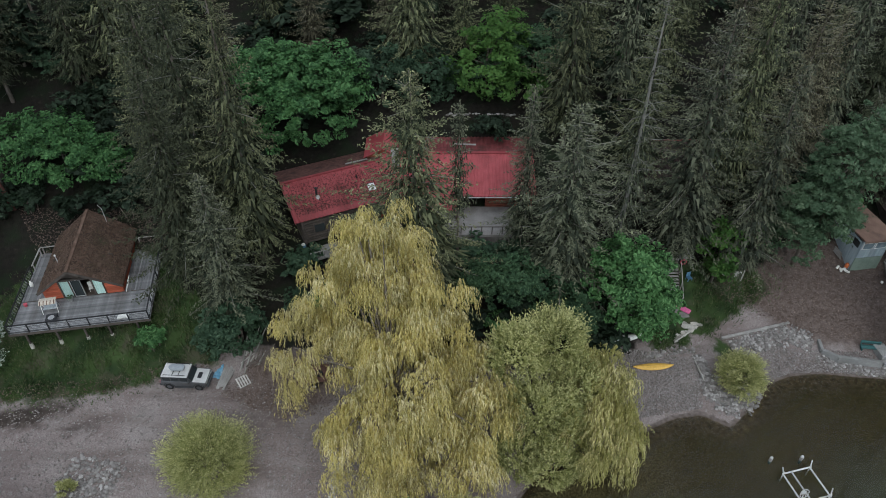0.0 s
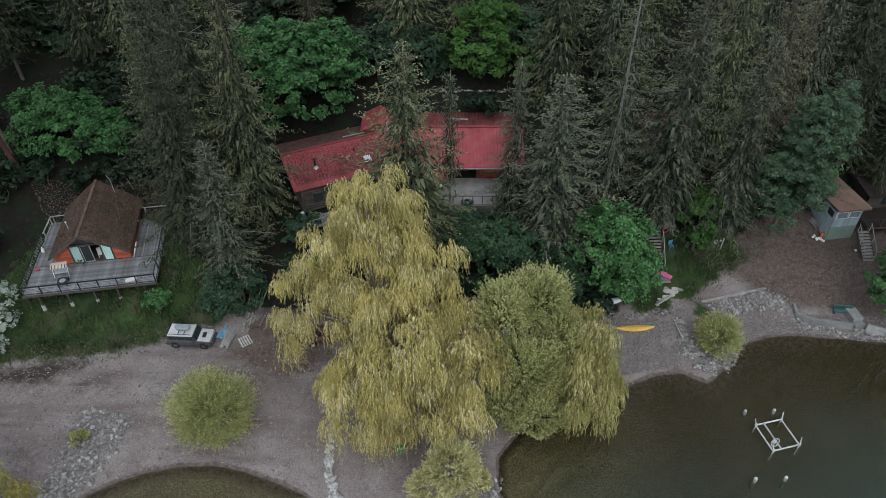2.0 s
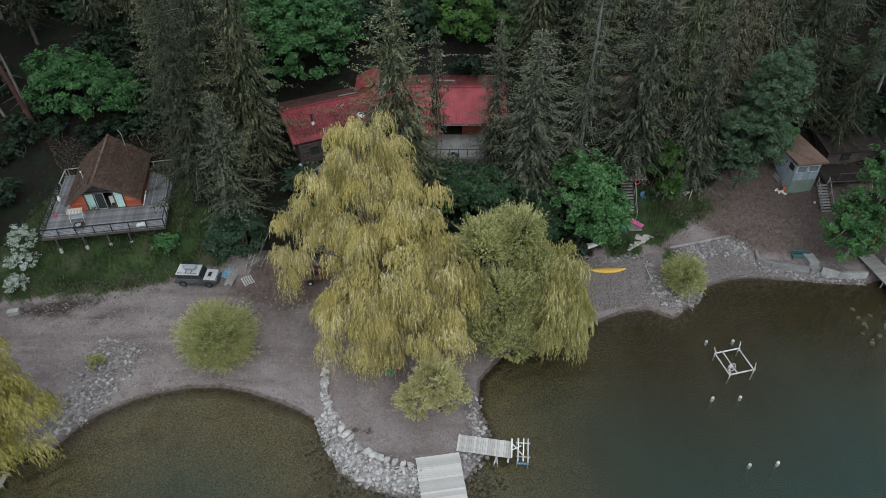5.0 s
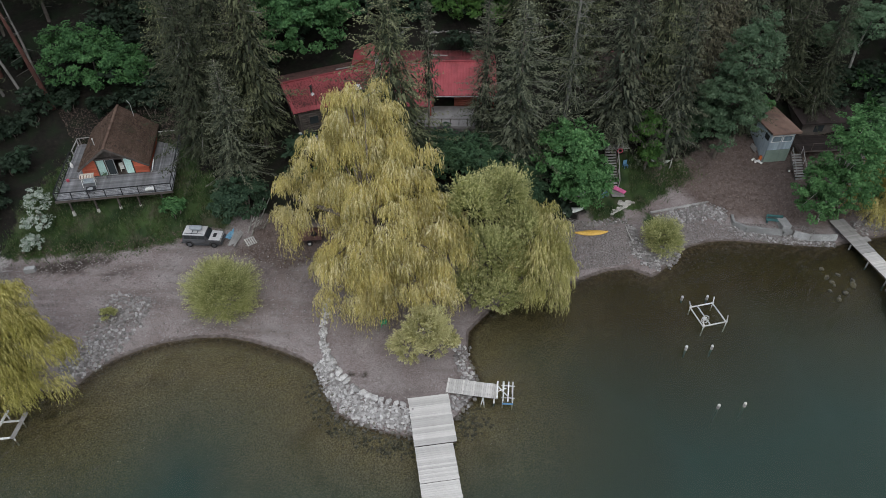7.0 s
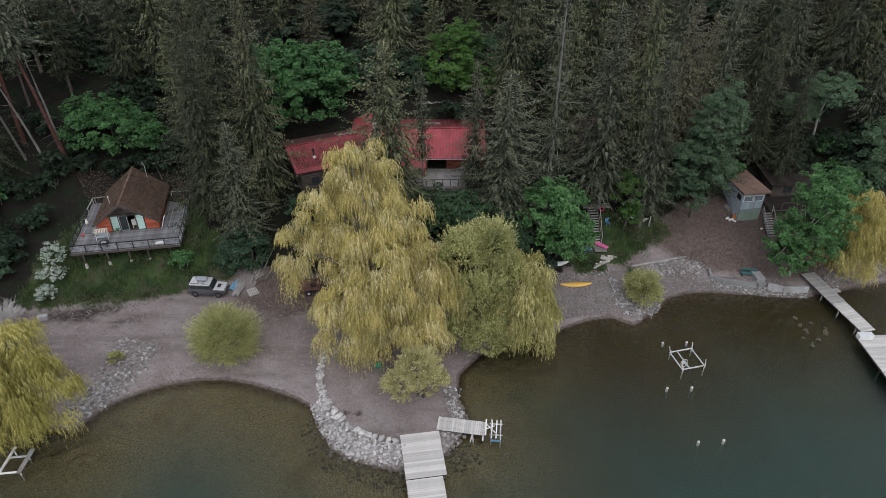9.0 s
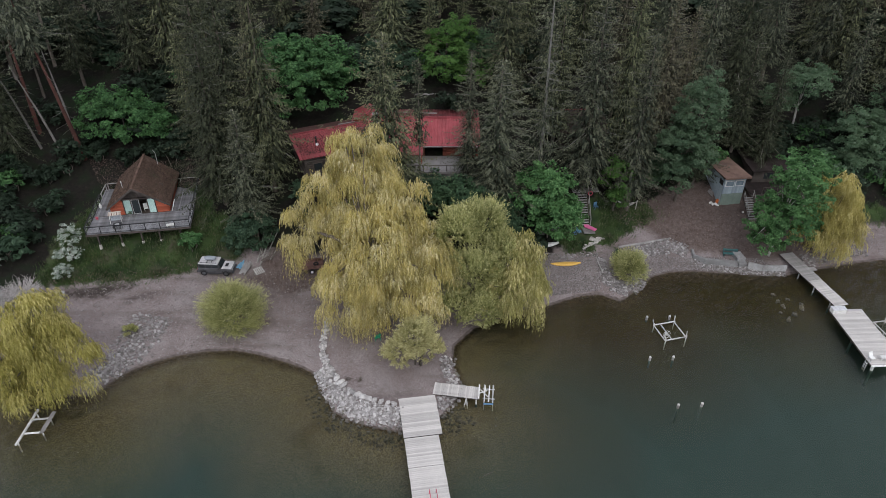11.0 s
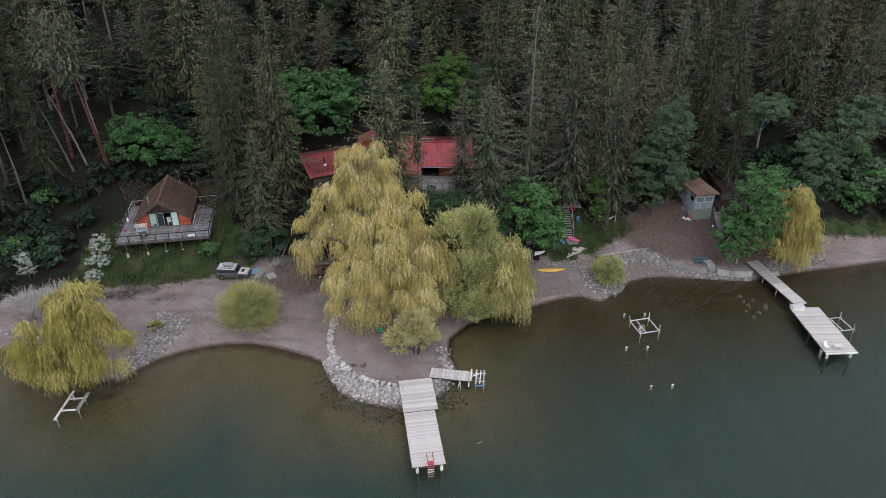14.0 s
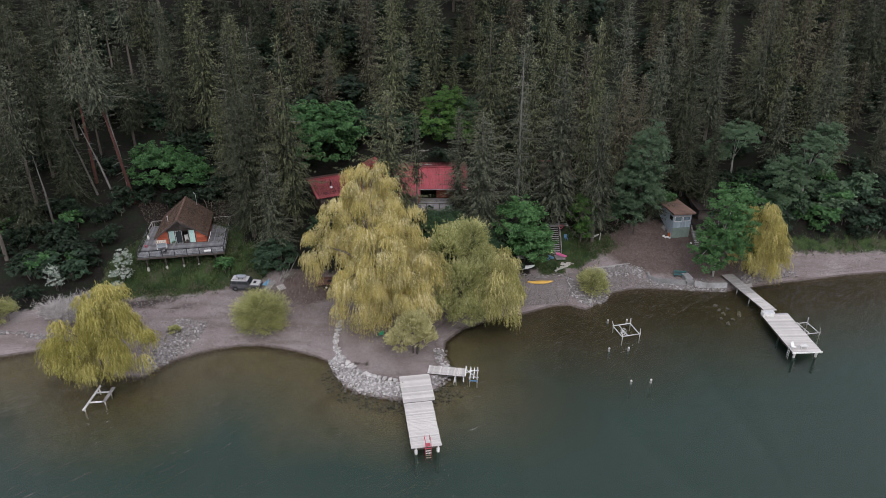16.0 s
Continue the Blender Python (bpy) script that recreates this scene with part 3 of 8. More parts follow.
        if m:
            a = rng.uniform(0, math.tau, m)
            q = reach * rng.uniform(0.06, 0.5, m)
            w = (0.05 + 0.022 * reach) * core
            fall = rng.uniform(0.5, 1.0, m) * (step + 0.3)
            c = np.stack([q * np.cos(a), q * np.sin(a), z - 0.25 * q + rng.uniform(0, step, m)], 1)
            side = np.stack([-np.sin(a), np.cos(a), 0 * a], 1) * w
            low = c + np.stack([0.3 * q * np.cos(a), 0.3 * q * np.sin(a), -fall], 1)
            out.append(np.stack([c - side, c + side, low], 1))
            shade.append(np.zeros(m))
        z += step * (1.2 - 0.45 * f) * rng.uniform(0.75, 1.25)
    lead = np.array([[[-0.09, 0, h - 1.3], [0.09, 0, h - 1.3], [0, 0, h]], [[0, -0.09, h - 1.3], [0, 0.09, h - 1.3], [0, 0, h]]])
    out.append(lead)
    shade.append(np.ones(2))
    return np.concatenate(out), sticks, np.concatenate(shade)


def fir_model(name, seed, h, r, bare, needles, bark, label, dead=0.25, **kw):
    """A conifer of its own height, with trunk, dead limbs and crown."""
    rng = np.random.default_rng(seed)
    tris, sticks, shade = fir_tris(rng, h, r, bare, **kw)
    g = Geo().tube([(0, 0, -1.5), (0, 0, 0.3), (0.08, 0, h * 0.4), (0, 0.05, h * 0.75), (0, 0, h - 0.4)], [0.013 * h + 0.06, 0.012 * h, 0.008 * h, 0.004 * h, 0.02], 8)
    limbs = Geo()
    for a, b, c in sticks[::1 if dead > 0.5 else 2]:
        limbs.tube([a, b, c], [0.045, 0.032, 0.014], 3, False)
    for z in np.arange(0.25 * bare * h, bare * h, 0.9):
        az = rng.uniform(0, math.tau)
        ln = rng.uniform(0.5, 2.0)
        limbs.tube([(0, 0, z), (ln * math.cos(az), ln * math.sin(az), z - 0.25 * ln)], [0.035, 0.012], 3, False)
    wood = len(g.f)
    g.add(limbs.v, limbs.f)
    me = g.mesh("trunk", bark, True)
    me.materials.append(LIMB)
    me.polygons.foreach_set("material_index", [int(i >= wood) for i in range(len(me.polygons))])
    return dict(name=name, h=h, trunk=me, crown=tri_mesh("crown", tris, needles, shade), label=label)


def plant(model, x, y, top=None, scale=None, rz=0.0, group="", label=None, category="tree", lean=(0, 0), wide=1.0):
    """One tree on the ground, grown so that its tip reaches the height top."""
    z = ground_z(x, y) - 0.1
    k = scale or (top - z) / model["h"]
    kw = k if scale else wide * k ** 0.55
    t = thing(model["name"], label or model["label"], category, (x, y, z), rz, group)
    t.rotation_euler = (radians(lean[0]), radians(lean[1]), radians(rz))
    t.scale = (kw, kw, k)
    for n in ("trunk", "crown"):
        part(n, model[n], None, t)
    return t


def leaf_quads(rng, centres, normals, size):
    """Diamond leaves of two triangles round the centres."""
    n = len(centres)
    a = unit(np.cross(normals, rng.normal(0, 1, (n, 3))))
    b = unit(np.cross(normals, a))
    s = size * rng.uniform(0.6, 1.3, (n, 1))
    p0, p1, p2, p3 = centres - a * s, centres + b * s * 0.55, centres + a * s, centres - b * s * 0.55
    return np.concatenate([np.stack([p0, p1, p2], 1), np.stack([p0, p2, p3], 1)])


def broadleaf_tris(rng, blobs, clumps, leaves, size, clump_r=0.9):
    """blobs: (x, y, z, rx, ry, rz) lobes of the crown."""
    out = []
    area = np.array([b[3] * b[5] + b[4] * b[5] + b[3] * b[4] for b in blobs])
    for blob, share in zip(blobs, area / area.sum()):
        c, r = np.array(blob[:3]), np.array(blob[3:])
        for _ in range(max(3, int(clumps * share))):
            d = unit(rng.normal(0, 1, 3))
            if d[2] < -0.55:
                d[2] *= -0.6
            p = c + d * r * rng.uniform(0.6, 1.08)
            k = int(leaves * rng.uniform(0.5, 1.3))
            rr = clump_r * rng.uniform(0.45, 1.0)
            q = rng.normal(0, 1, (k, 3))
            q = unit(q) * rng.uniform(0.25, 1, (k, 1)) ** 0.5 * rr
            q[:, 2] *= 0.5
            nrm = unit(d * 0.5 + np.array([0, 0, 0.8]) + rng.normal(0, 0.45, (k, 3)))
            out.append(leaf_quads(rng, p + q, nrm, size))
    return np.concatenate(out)


def limb_geo(rng, h, r, targets, lean=(0, 0), stems=1):
    g = Geo()
    for s in range(stems):
        a = rng.uniform(0, math.tau)
        off = 0.0 if stems == 1 else 0.35
        base = Vector((off * math.cos(a), off * math.sin(a), -0.6))
        fork = Vector((lean[0] * 0.4 + off * 2 * math.cos(a), lean[1] * 0.4 + off * 2 * math.sin(a), h * 0.38))
        g.tube([base, base.lerp(fork, 0.5) + Vector((0.1, -0.08, 0.2)), fork], [r * 1.15, r * 0.85, r * 0.7], 7)
        for t in targets[s::stems]:
            t = Vector(t)
            mid = fork.lerp(t, 0.5) + Vector((0, 0, 0.12 * (t - fork).length))
            g.tube([fork, mid, t], [r * 0.5, r * 0.3, r * 0.08], 5, False)
    return g


def broadleaf(name, label, x, y, blobs, leaf, bark, seed, clumps=90, leaves=45, size=0.2, clump_r=0.9, trunk=0.16, stems=1, category="tree", group="", z=None, shoots=0):
    """blobs are given relative to the foot of the tree."""
    rng = np.random.default_rng(seed)
    t = thing(name, label, category, (x, y, (ground_z(x, y) if z is None else z) - 0.05), 0, group)
    tips = []
    for b in blobs:
        for k in range(3):
            d = unit(rng.normal(0, 1, 3)) * 0.7
            tips.append((b[0] + d[0] * b[3], b[1] + d[1] * b[4], b[2] + abs(d[2]) * b[5]))
    h = max(b[2] + b[5] for b in blobs)
    part("trunk", limb_geo(rng, h, trunk, tips, stems=stems), bark, t, smooth=True)
    if shoots:
        tris, tip = shoot_tris(rng, blobs, shoots, size=size)
        part("crown", tri_mesh("crown", tris, leaf, tip), None, t)
    else:
        part("crown", tri_mesh("crown", broadleaf_tris(rng, blobs, clumps, leaves, size, clump_r), leaf), None, t)
    return t


def shoot_tris(rng, blobs, sprigs, leaves=15, size=0.2):
    """Fine leafy shoots that fan out in sprigs to the surface of the lobes; tip: 1 at the end of a shoot."""
    out, shade = [], []
    area = np.array([b[3] * b[5] + b[4] * b[5] + b[3] * b[4] for b in blobs])
    for blob, share in zip(blobs, area / area.sum()):
        c, r = np.array(blob[:3]), np.array(blob[3:])
        for _ in range(max(4, int(sprigs * share))):
            d = unit(rng.normal(0, 1, 3))
            if d[2] < -0.45:
                d[2] *= -0.7
            n = int(rng.integers(7, 15))
            way = unit(d + rng.normal(0, 0.16, (n, 3)))
            foot = c - r * (0, 0, 0.35) + d * r * 0.25
            end = c + way * r * rng.uniform(0.74, 1.1) * rng.uniform(0.88, 1.1, (n, 1))
            own = rng.uniform(0.1, 1.0) * rng.uniform(0.5, 1.0, n)
            for j in range(leaves):
                t = 0.5 + 0.52 * (j + rng.uniform(0, 1, n)) / leaves
                p = foot + (end - foot) * t[:, None] + rng.normal(0, 0.05, (n, 3))
                p[:, 2] += 0.5 * t * (1 - t)
                u = unit(unit(end - foot) + rng.normal(0, 0.5, (n, 3))) * (size * rng.uniform(0.6, 1.4, (n, 1)))
                w = unit(np.cross(u, rng.normal(0, 0.6, (n, 3)) + (0, 0, 1))) * (0.24 * size)
                out.append(np.stack([p - w, p + w, p + u], 1))
                shade.append(own * np.clip((t - 0.55) / 0.45, 0, 1))
    return np.concatenate(out), np.concatenate(shade)


def willow_tris(rng, lobes, per_area=0.22, strands=118, leaf=0.3):
    """Cascades: each bough ends in a dome from which a curtain of leafy strands hangs, dome over dome down the lobes.
    tip: yellow of young leaves, laid strongest on a dome's crest as painted skylight."""
    out, shade = [], []
    for cx, cy, cz, rx, ry, rz in lobes:
        area = 2.2 * math.pi * ((rx * ry + rx * rz + ry * rz) / 3)
        many = max(12, int(area * per_area))
        for i in range(many):
            # boughs spread evenly over the lobe by the golden angle, with some scatter
            up = 1 - 1.45 * (i + rng.uniform(0, 1)) / many
            az = 2.39996 * i + rng.uniform(-0.5, 0.5)
            flat = math.sqrt(max(0.0, 1 - up * up))
            d = np.array([flat * math.cos(az), flat * math.sin(az), up])
            c = np.array([cx, cy, cz]) + d * np.array([rx, ry, rz]) * rng.uniform(0.64, 1.12)
            rc = rng.uniform(0.45, 1.1)
            n = int(strands * rc * rng.uniform(0.7, 1.2))
            spin = rng.uniform(0, math.tau, n)
            rad = rc * np.sqrt(rng.uniform(0.0, 1, n))
            top = c + np.stack([rad * np.cos(spin), rad * np.sin(spin), 0.45 * rc * (1 - (rad / rc) ** 2)], 1) + rng.normal(0, 1, (n, 3)) * (0.16, 0.16, 0.32)
            fling = np.stack([np.cos(spin), np.sin(spin), np.zeros(n)], 1) * (rad / rc * rng.uniform(0.2, 0.8, n))[:, None] + d * np.array([0.25, 0.25, 0])
            length = rng.uniform(0.4, 1.0, n) * rng.uniform(1.3, 3.4) * (0.75 + 0.35 * (up < 0.2))
            bough = rng.uniform(0.12, 1.0)
            own = bough * rng.choice([0.08, 0.5, 1.0], n, p=[0.35, 0.3, 0.35])
            m = 13
            for j in range(m):
                s = ((j + rng.uniform(0, 1, n)) / m) ** 1.15
                p = top + fling * (1 - np.exp(-2.4 * s))[:, None] + rng.normal(0, 0.03, (n, 3))
                p[:, 2] -= length * s ** 1.35
                a = rng.uniform(0, math.tau, n)
                out_d = np.stack([np.cos(a), np.sin(a), -rng.uniform(1.0, 4.5, n)], 1)
                out_d = unit(out_d) * (leaf * rng.uniform(0.6, 1.5, n))[:, None]
                w = np.stack([-np.sin(a), np.cos(a), np.zeros(n)], 1) * 0.036
                out.append(np.stack([p - w, p + w, p + out_d], 1))
                # crests paler than strand ends: skylight and shade put into the colour
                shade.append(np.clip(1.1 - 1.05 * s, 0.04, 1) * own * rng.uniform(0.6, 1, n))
    return np.concatenate(out), np.concatenate(shade)


def willow(name, label, x, y, lobes, leaf, seed, trunk=0.4, stems=2, group="", **kw):
    rng = np.random.default_rng(seed)
    z0 = ground_z(x, y)
    t = thing(name, label, "tree", (x, y, z0 - 0.05), 0, group)
    local = [(a - x, b - y, c - z0, d, e, f) for a, b, c, d, e, f in lobes]
    tips = [(a + u * d, b + v * e, c + 0.5 * f) for a, b, c, d, e, f in local for u, v in ((0.5, 0.2), (-0.4, 0.4), (0.1, -0.6), (-0.5, -0.3))]
    part("trunk", limb_geo(rng, max(c for _, _, c, _, _, _ in local), trunk, tips, stems=stems), BARK, t, smooth=True)
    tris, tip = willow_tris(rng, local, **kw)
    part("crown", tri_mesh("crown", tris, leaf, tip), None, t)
    return t


TALL = "tall dark green fir with drooping boughs on the slope"
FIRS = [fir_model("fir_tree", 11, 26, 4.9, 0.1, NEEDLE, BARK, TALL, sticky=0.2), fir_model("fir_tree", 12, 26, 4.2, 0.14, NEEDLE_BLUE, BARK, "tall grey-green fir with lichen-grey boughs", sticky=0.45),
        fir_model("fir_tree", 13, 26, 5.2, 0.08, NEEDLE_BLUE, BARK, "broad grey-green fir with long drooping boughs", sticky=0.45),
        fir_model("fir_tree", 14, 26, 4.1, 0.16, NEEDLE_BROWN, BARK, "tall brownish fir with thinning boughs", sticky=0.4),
        fir_model("fir_tree", 15, 26, 4.6, 0.1, NEEDLE_SHADED, BARK, "tall fir coloured near-black for the shade of the forest", sticky=0.35),
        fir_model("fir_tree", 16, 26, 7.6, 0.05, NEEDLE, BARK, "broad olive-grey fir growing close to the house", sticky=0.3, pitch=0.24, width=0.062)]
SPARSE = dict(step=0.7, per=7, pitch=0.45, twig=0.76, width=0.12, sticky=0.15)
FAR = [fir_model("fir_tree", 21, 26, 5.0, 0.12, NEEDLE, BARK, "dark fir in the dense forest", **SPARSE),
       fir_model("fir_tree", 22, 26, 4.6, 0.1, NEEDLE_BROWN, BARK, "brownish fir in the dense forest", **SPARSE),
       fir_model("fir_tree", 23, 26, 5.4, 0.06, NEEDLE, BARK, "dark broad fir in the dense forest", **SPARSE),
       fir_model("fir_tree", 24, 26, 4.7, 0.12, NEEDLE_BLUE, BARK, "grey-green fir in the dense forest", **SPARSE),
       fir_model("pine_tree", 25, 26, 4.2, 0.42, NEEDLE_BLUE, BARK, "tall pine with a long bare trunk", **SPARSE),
       fir_model("fir_tree", 26, 26, 5.0, 0.2, NEEDLE_SHADED, BARK, "fir in the dense forest, coloured near-black as shaded", **SPARSE)]

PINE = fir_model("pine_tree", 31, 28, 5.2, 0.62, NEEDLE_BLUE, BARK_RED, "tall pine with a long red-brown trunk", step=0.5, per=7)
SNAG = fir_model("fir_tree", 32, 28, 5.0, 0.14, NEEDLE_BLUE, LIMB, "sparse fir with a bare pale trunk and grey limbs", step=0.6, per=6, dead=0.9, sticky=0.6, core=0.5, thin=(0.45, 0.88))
# kind, x, y, height of the tip, turn
NAMED_FIRS = [(5, -2.5, 48.8, 29.3, 0, 1.15), (1, 29.6, 52.5, 28.0, 120, 1.1), (2, -20.5, 48, 20.3, 10, 1.2),
              (0, -18.2, 53, 36.2, 200, 1.0), (4, -23.2, 56, 36.6, 90, 1.15), (4, -24.5, 51, 29, 15, 1.2), (4, -28, 61, 35.4, 300, 1.0), (2, 11.3, 50, 25.8, 50, 1.45),
              (1, 7.8, 53.5, 25.5, 170, 0.9), (2, 23.6, 54.5, 31.8, 230, 1.25), (0, 13.2, 66, 37, 33, 1.0), (1, 41, 66, 33.8, 60, 1.0), (3, 34.5, 61, 30, 20, 1.1),
              (0, -3.3, 75, 38, 80, 1.1), (3, -15, 77, 29.5, 140, 1.0), (4, -42, 75, 36.8, 210, 1.0), (4, -56, 60, 28, 100, 1.0), (4, -60, 52, 26, 10, 1.0), (0, 64.5, 74, 36, 77, 1.0),
              (0, 20, 61, 31, 12, 1.0), (3, 29, 66, 34, 99, 1.0), (4, 48, 71, 36, 45, 1.0), (1, 54, 75, 37, 5, 1.0), (1, 62, 75, 38, 160, 1.0), (0, 75, 76, 36, 220, 1.0), (4, 50.0, 60.5, 24, 31, 0.8), (4, 40.0, 57.6, 22.5, 140, 1.0), (4, 46.8, 63.2, 25, 80, 1.05),
              (1, 35.5, 68, 38.1, 15, 1.0), (1, 69, 64.5, 34.7, 190, 1.15), (0, 29.3, 60, 37.2, 250, 0.8), (3, 38.2, 64.2, 28, 65, 0.8), (0, 9, 97, 31.5, 20, 1.0), (0, -16, 88, 27.8, 310, 1.1)]
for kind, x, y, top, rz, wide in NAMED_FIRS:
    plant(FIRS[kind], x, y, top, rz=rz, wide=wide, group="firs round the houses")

plant(FAR[4], 1.4, 51, 25.5, rz=70, wide=0.62, group="firs round the houses", label="slim grey fir with a bare lower trunk beside the terrace")
plant(SNAG, 17.0, 52, 35.2, rz=40, wide=0.85, group="firs round the houses")
plant(PINE, -46.4, 60, 34, rz=10, lean=(2, -6), group="pines on the slope")
plant(PINE, -54, 64, 33, rz=130, lean=(0, -4), group="pines on the slope")


def dead_trunk(x, y, h, dx, dy, seed):
    r = random.Random(seed)
    t = thing("dead_trunk", "leaning bare pale dead tree trunk", "dead tree", (x, y, ground_z(x, y) - 0.3))
    g = Geo().tube([(0, 0, 0), (dx * 0.5 + 0.2, dy * 0.5, h * 0.5), (dx, dy, h)], [0.2, 0.14, 0.04], 7)
    for i in range(14):
        k = r.uniform(0.35, 0.97)
        a, ln = r.uniform(0, 6.28), r.uniform(0.5, 1.7)
        c = Vector((dx * k, dy * k, h * k))
        g.tube([c, c + Vector((ln * math.cos(a), ln * math.sin(a), r.uniform(-0.3, 0.4)))], [0.04, 0.012], 3, False)
    part("trunk", g, DEAD_BARK, t)


for i, (x, y, h, dx, dy) in enumerate(((-50, 61, 13, -3.5, 0.5), (-53, 61.5, 14, -4, 1), (-47.6, 61.5, 15, -1.5, 1), (-33, 72, 14, 0.5, 1), (-58, 55, 12, -1, 1))):
    dead_trunk(x, y, h, dx, dy, 60 + i)

rng = np.random.default_rng(77)
taken = [(x, y) for _, x, y, *_ in NAMED_FIRS] + [(17, 52), (-46.4, 60), (-54, 64), (58, 78), (-16, 68), (5, 72), (-43.5, 66), (38, 56), (55, 66), (-12, 68), (0, 72), (-38, 66), (-48, 66), (10, 74)]
spots = []
for _ in range(20000):
    x, y = rng.uniform(-125, 140), rng.uniform(46, 134)
    if abs(x) > 0.68 * (y + 50) + 8:
        continue
    edge = np.interp(x, [-125, -60, -50, -44, -20, -10, 8, 22, 36, 46, 52, 60, 90, 140], [40, 46, 62, 66, 62, 72, 72, 60, 62, 62, 63, 64, 64, 68])
    if y < edge + (0 if rng.random() < 0.85 else 3):
        continue
    gap = 6.2 if y > 84 else (5.6 if x < -26 or x > 40 else 6.3)
    if all((x - a) ** 2 + (y - b) ** 2 > gap * gap for a, b in taken):
        taken.append((x, y))
        spots.append((x, y))
    if len(spots) >= 300:
        break
spots.sort(key=lambda p: p[1] + 0.25 * abs(p[0]))
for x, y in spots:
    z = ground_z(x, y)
    # model 5 has the shade-darkened needles, most often on the western slope
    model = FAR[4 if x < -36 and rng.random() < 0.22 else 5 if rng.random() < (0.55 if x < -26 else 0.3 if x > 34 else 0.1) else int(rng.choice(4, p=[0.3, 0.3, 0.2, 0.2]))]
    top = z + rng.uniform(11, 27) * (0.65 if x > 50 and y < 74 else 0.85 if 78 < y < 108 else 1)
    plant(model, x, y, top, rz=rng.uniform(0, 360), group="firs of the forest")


# ---- undergrowth: shrubs sharing four shapes ----
SHRUBS = []
for i, leaf in enumerate((LEAF_SHADED, LEAF_SHADED, LEAF_GREEN, LEAF_DARK, LEAF_ASPEN)):
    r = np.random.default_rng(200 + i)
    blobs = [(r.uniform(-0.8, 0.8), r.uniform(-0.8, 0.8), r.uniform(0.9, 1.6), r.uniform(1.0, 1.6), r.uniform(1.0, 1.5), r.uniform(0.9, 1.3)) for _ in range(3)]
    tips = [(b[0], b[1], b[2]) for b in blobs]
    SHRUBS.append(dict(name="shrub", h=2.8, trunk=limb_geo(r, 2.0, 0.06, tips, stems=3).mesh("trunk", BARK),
                       crown=tri_mesh("crown", broadleaf_tris(r, blobs, 32, 16, 0.27, 0.65), leaf), label=("green shrub in the undergrowth, coloured dark as shaded", "leafy shrub on the slope, coloured dark as shaded", "fresh green shrub in the undergrowth", "grey-green shrub in the undergrowth", "pale grey-green leafy shrub above the beach")[i]))
rng = np.random.default_rng(5)
patches = [(-75, -46, 38, 60, 34), (-46, -22, 59, 64, 14), (-14, -3, 45, 51, 12), (2, 21, 44.5, 50, 14), (-16, 24, 66, 80, 20), (-45, -16, 62, 76, 18), (28, 40, 56, 64, 10), (56, 95, 54, 62, 34), (26, 50, 63, 70, 10), (54, 95, 61, 68, 26), (-72, -28, 62, 84, 34), (-62, -46, 42, 58, 14), (40, 60, 60, 70, 22), (22, 42, 60, 68, 14)]
deep = []


def deep_shrub(kind, x, y, k, turn):
    """A shrub of the forest floor, joined with the others."""
    me = SHRUBS[kind]["crown"]
    co = np.empty(len(me.vertices) * 3, np.float32)
    me.vertices.foreach_get("co", co)
    c, s2 = math.cos(turn), math.sin(turn)
    deep.append((co.reshape(-1, 3) * k @ np.array([[c, s2, 0], [-s2, c, 0], [0, 0, 1]]) + (x, y, ground_z(x, y))).reshape(-1, 3, 3))


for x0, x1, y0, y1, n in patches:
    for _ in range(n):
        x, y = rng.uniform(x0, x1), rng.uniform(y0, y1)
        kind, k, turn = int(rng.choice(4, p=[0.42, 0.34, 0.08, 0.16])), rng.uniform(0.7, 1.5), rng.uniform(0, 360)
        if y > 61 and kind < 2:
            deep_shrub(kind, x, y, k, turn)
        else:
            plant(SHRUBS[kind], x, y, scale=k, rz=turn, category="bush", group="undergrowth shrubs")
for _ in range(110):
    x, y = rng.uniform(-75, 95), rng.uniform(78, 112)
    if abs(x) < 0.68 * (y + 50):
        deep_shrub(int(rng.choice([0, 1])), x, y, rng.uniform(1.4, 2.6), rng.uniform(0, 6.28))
tagged(new("forest_undergrowth", tri_mesh("forest_undergrowth", np.concatenate(deep), LEAF_SHADED)), "leafy undergrowth on the forest floor, coloured dark as shaded", "undergrowth", kind="stuff")
for _ in range(52):
    x = rng.uniform(58, 98)
    y = rng.uniform(54.5, 62) + 0.05 * (x - 58)
    plant(SHRUBS[int(rng.choice([2, 3, 4], p=[0.25, 0.35, 0.4]))], x, y, scale=rng.uniform(0.7, 1.7), rz=rng.uniform(0, 360), category="bush", group="undergrowth shrubs")

# ---- grass blades and loose pebbles ----
def scatter(polys, count, seed):
    r = np.random.default_rng(seed)
    out = []
    for p in polys:
        a = np.array(p)
        lo, hi = a.min(0), a.max(0)
        q = r.uniform(lo, hi, (count, 2))
        out.append(q[inside_poly(q[:, 0], q[:, 1], p)])
    return np.concatenate(out)


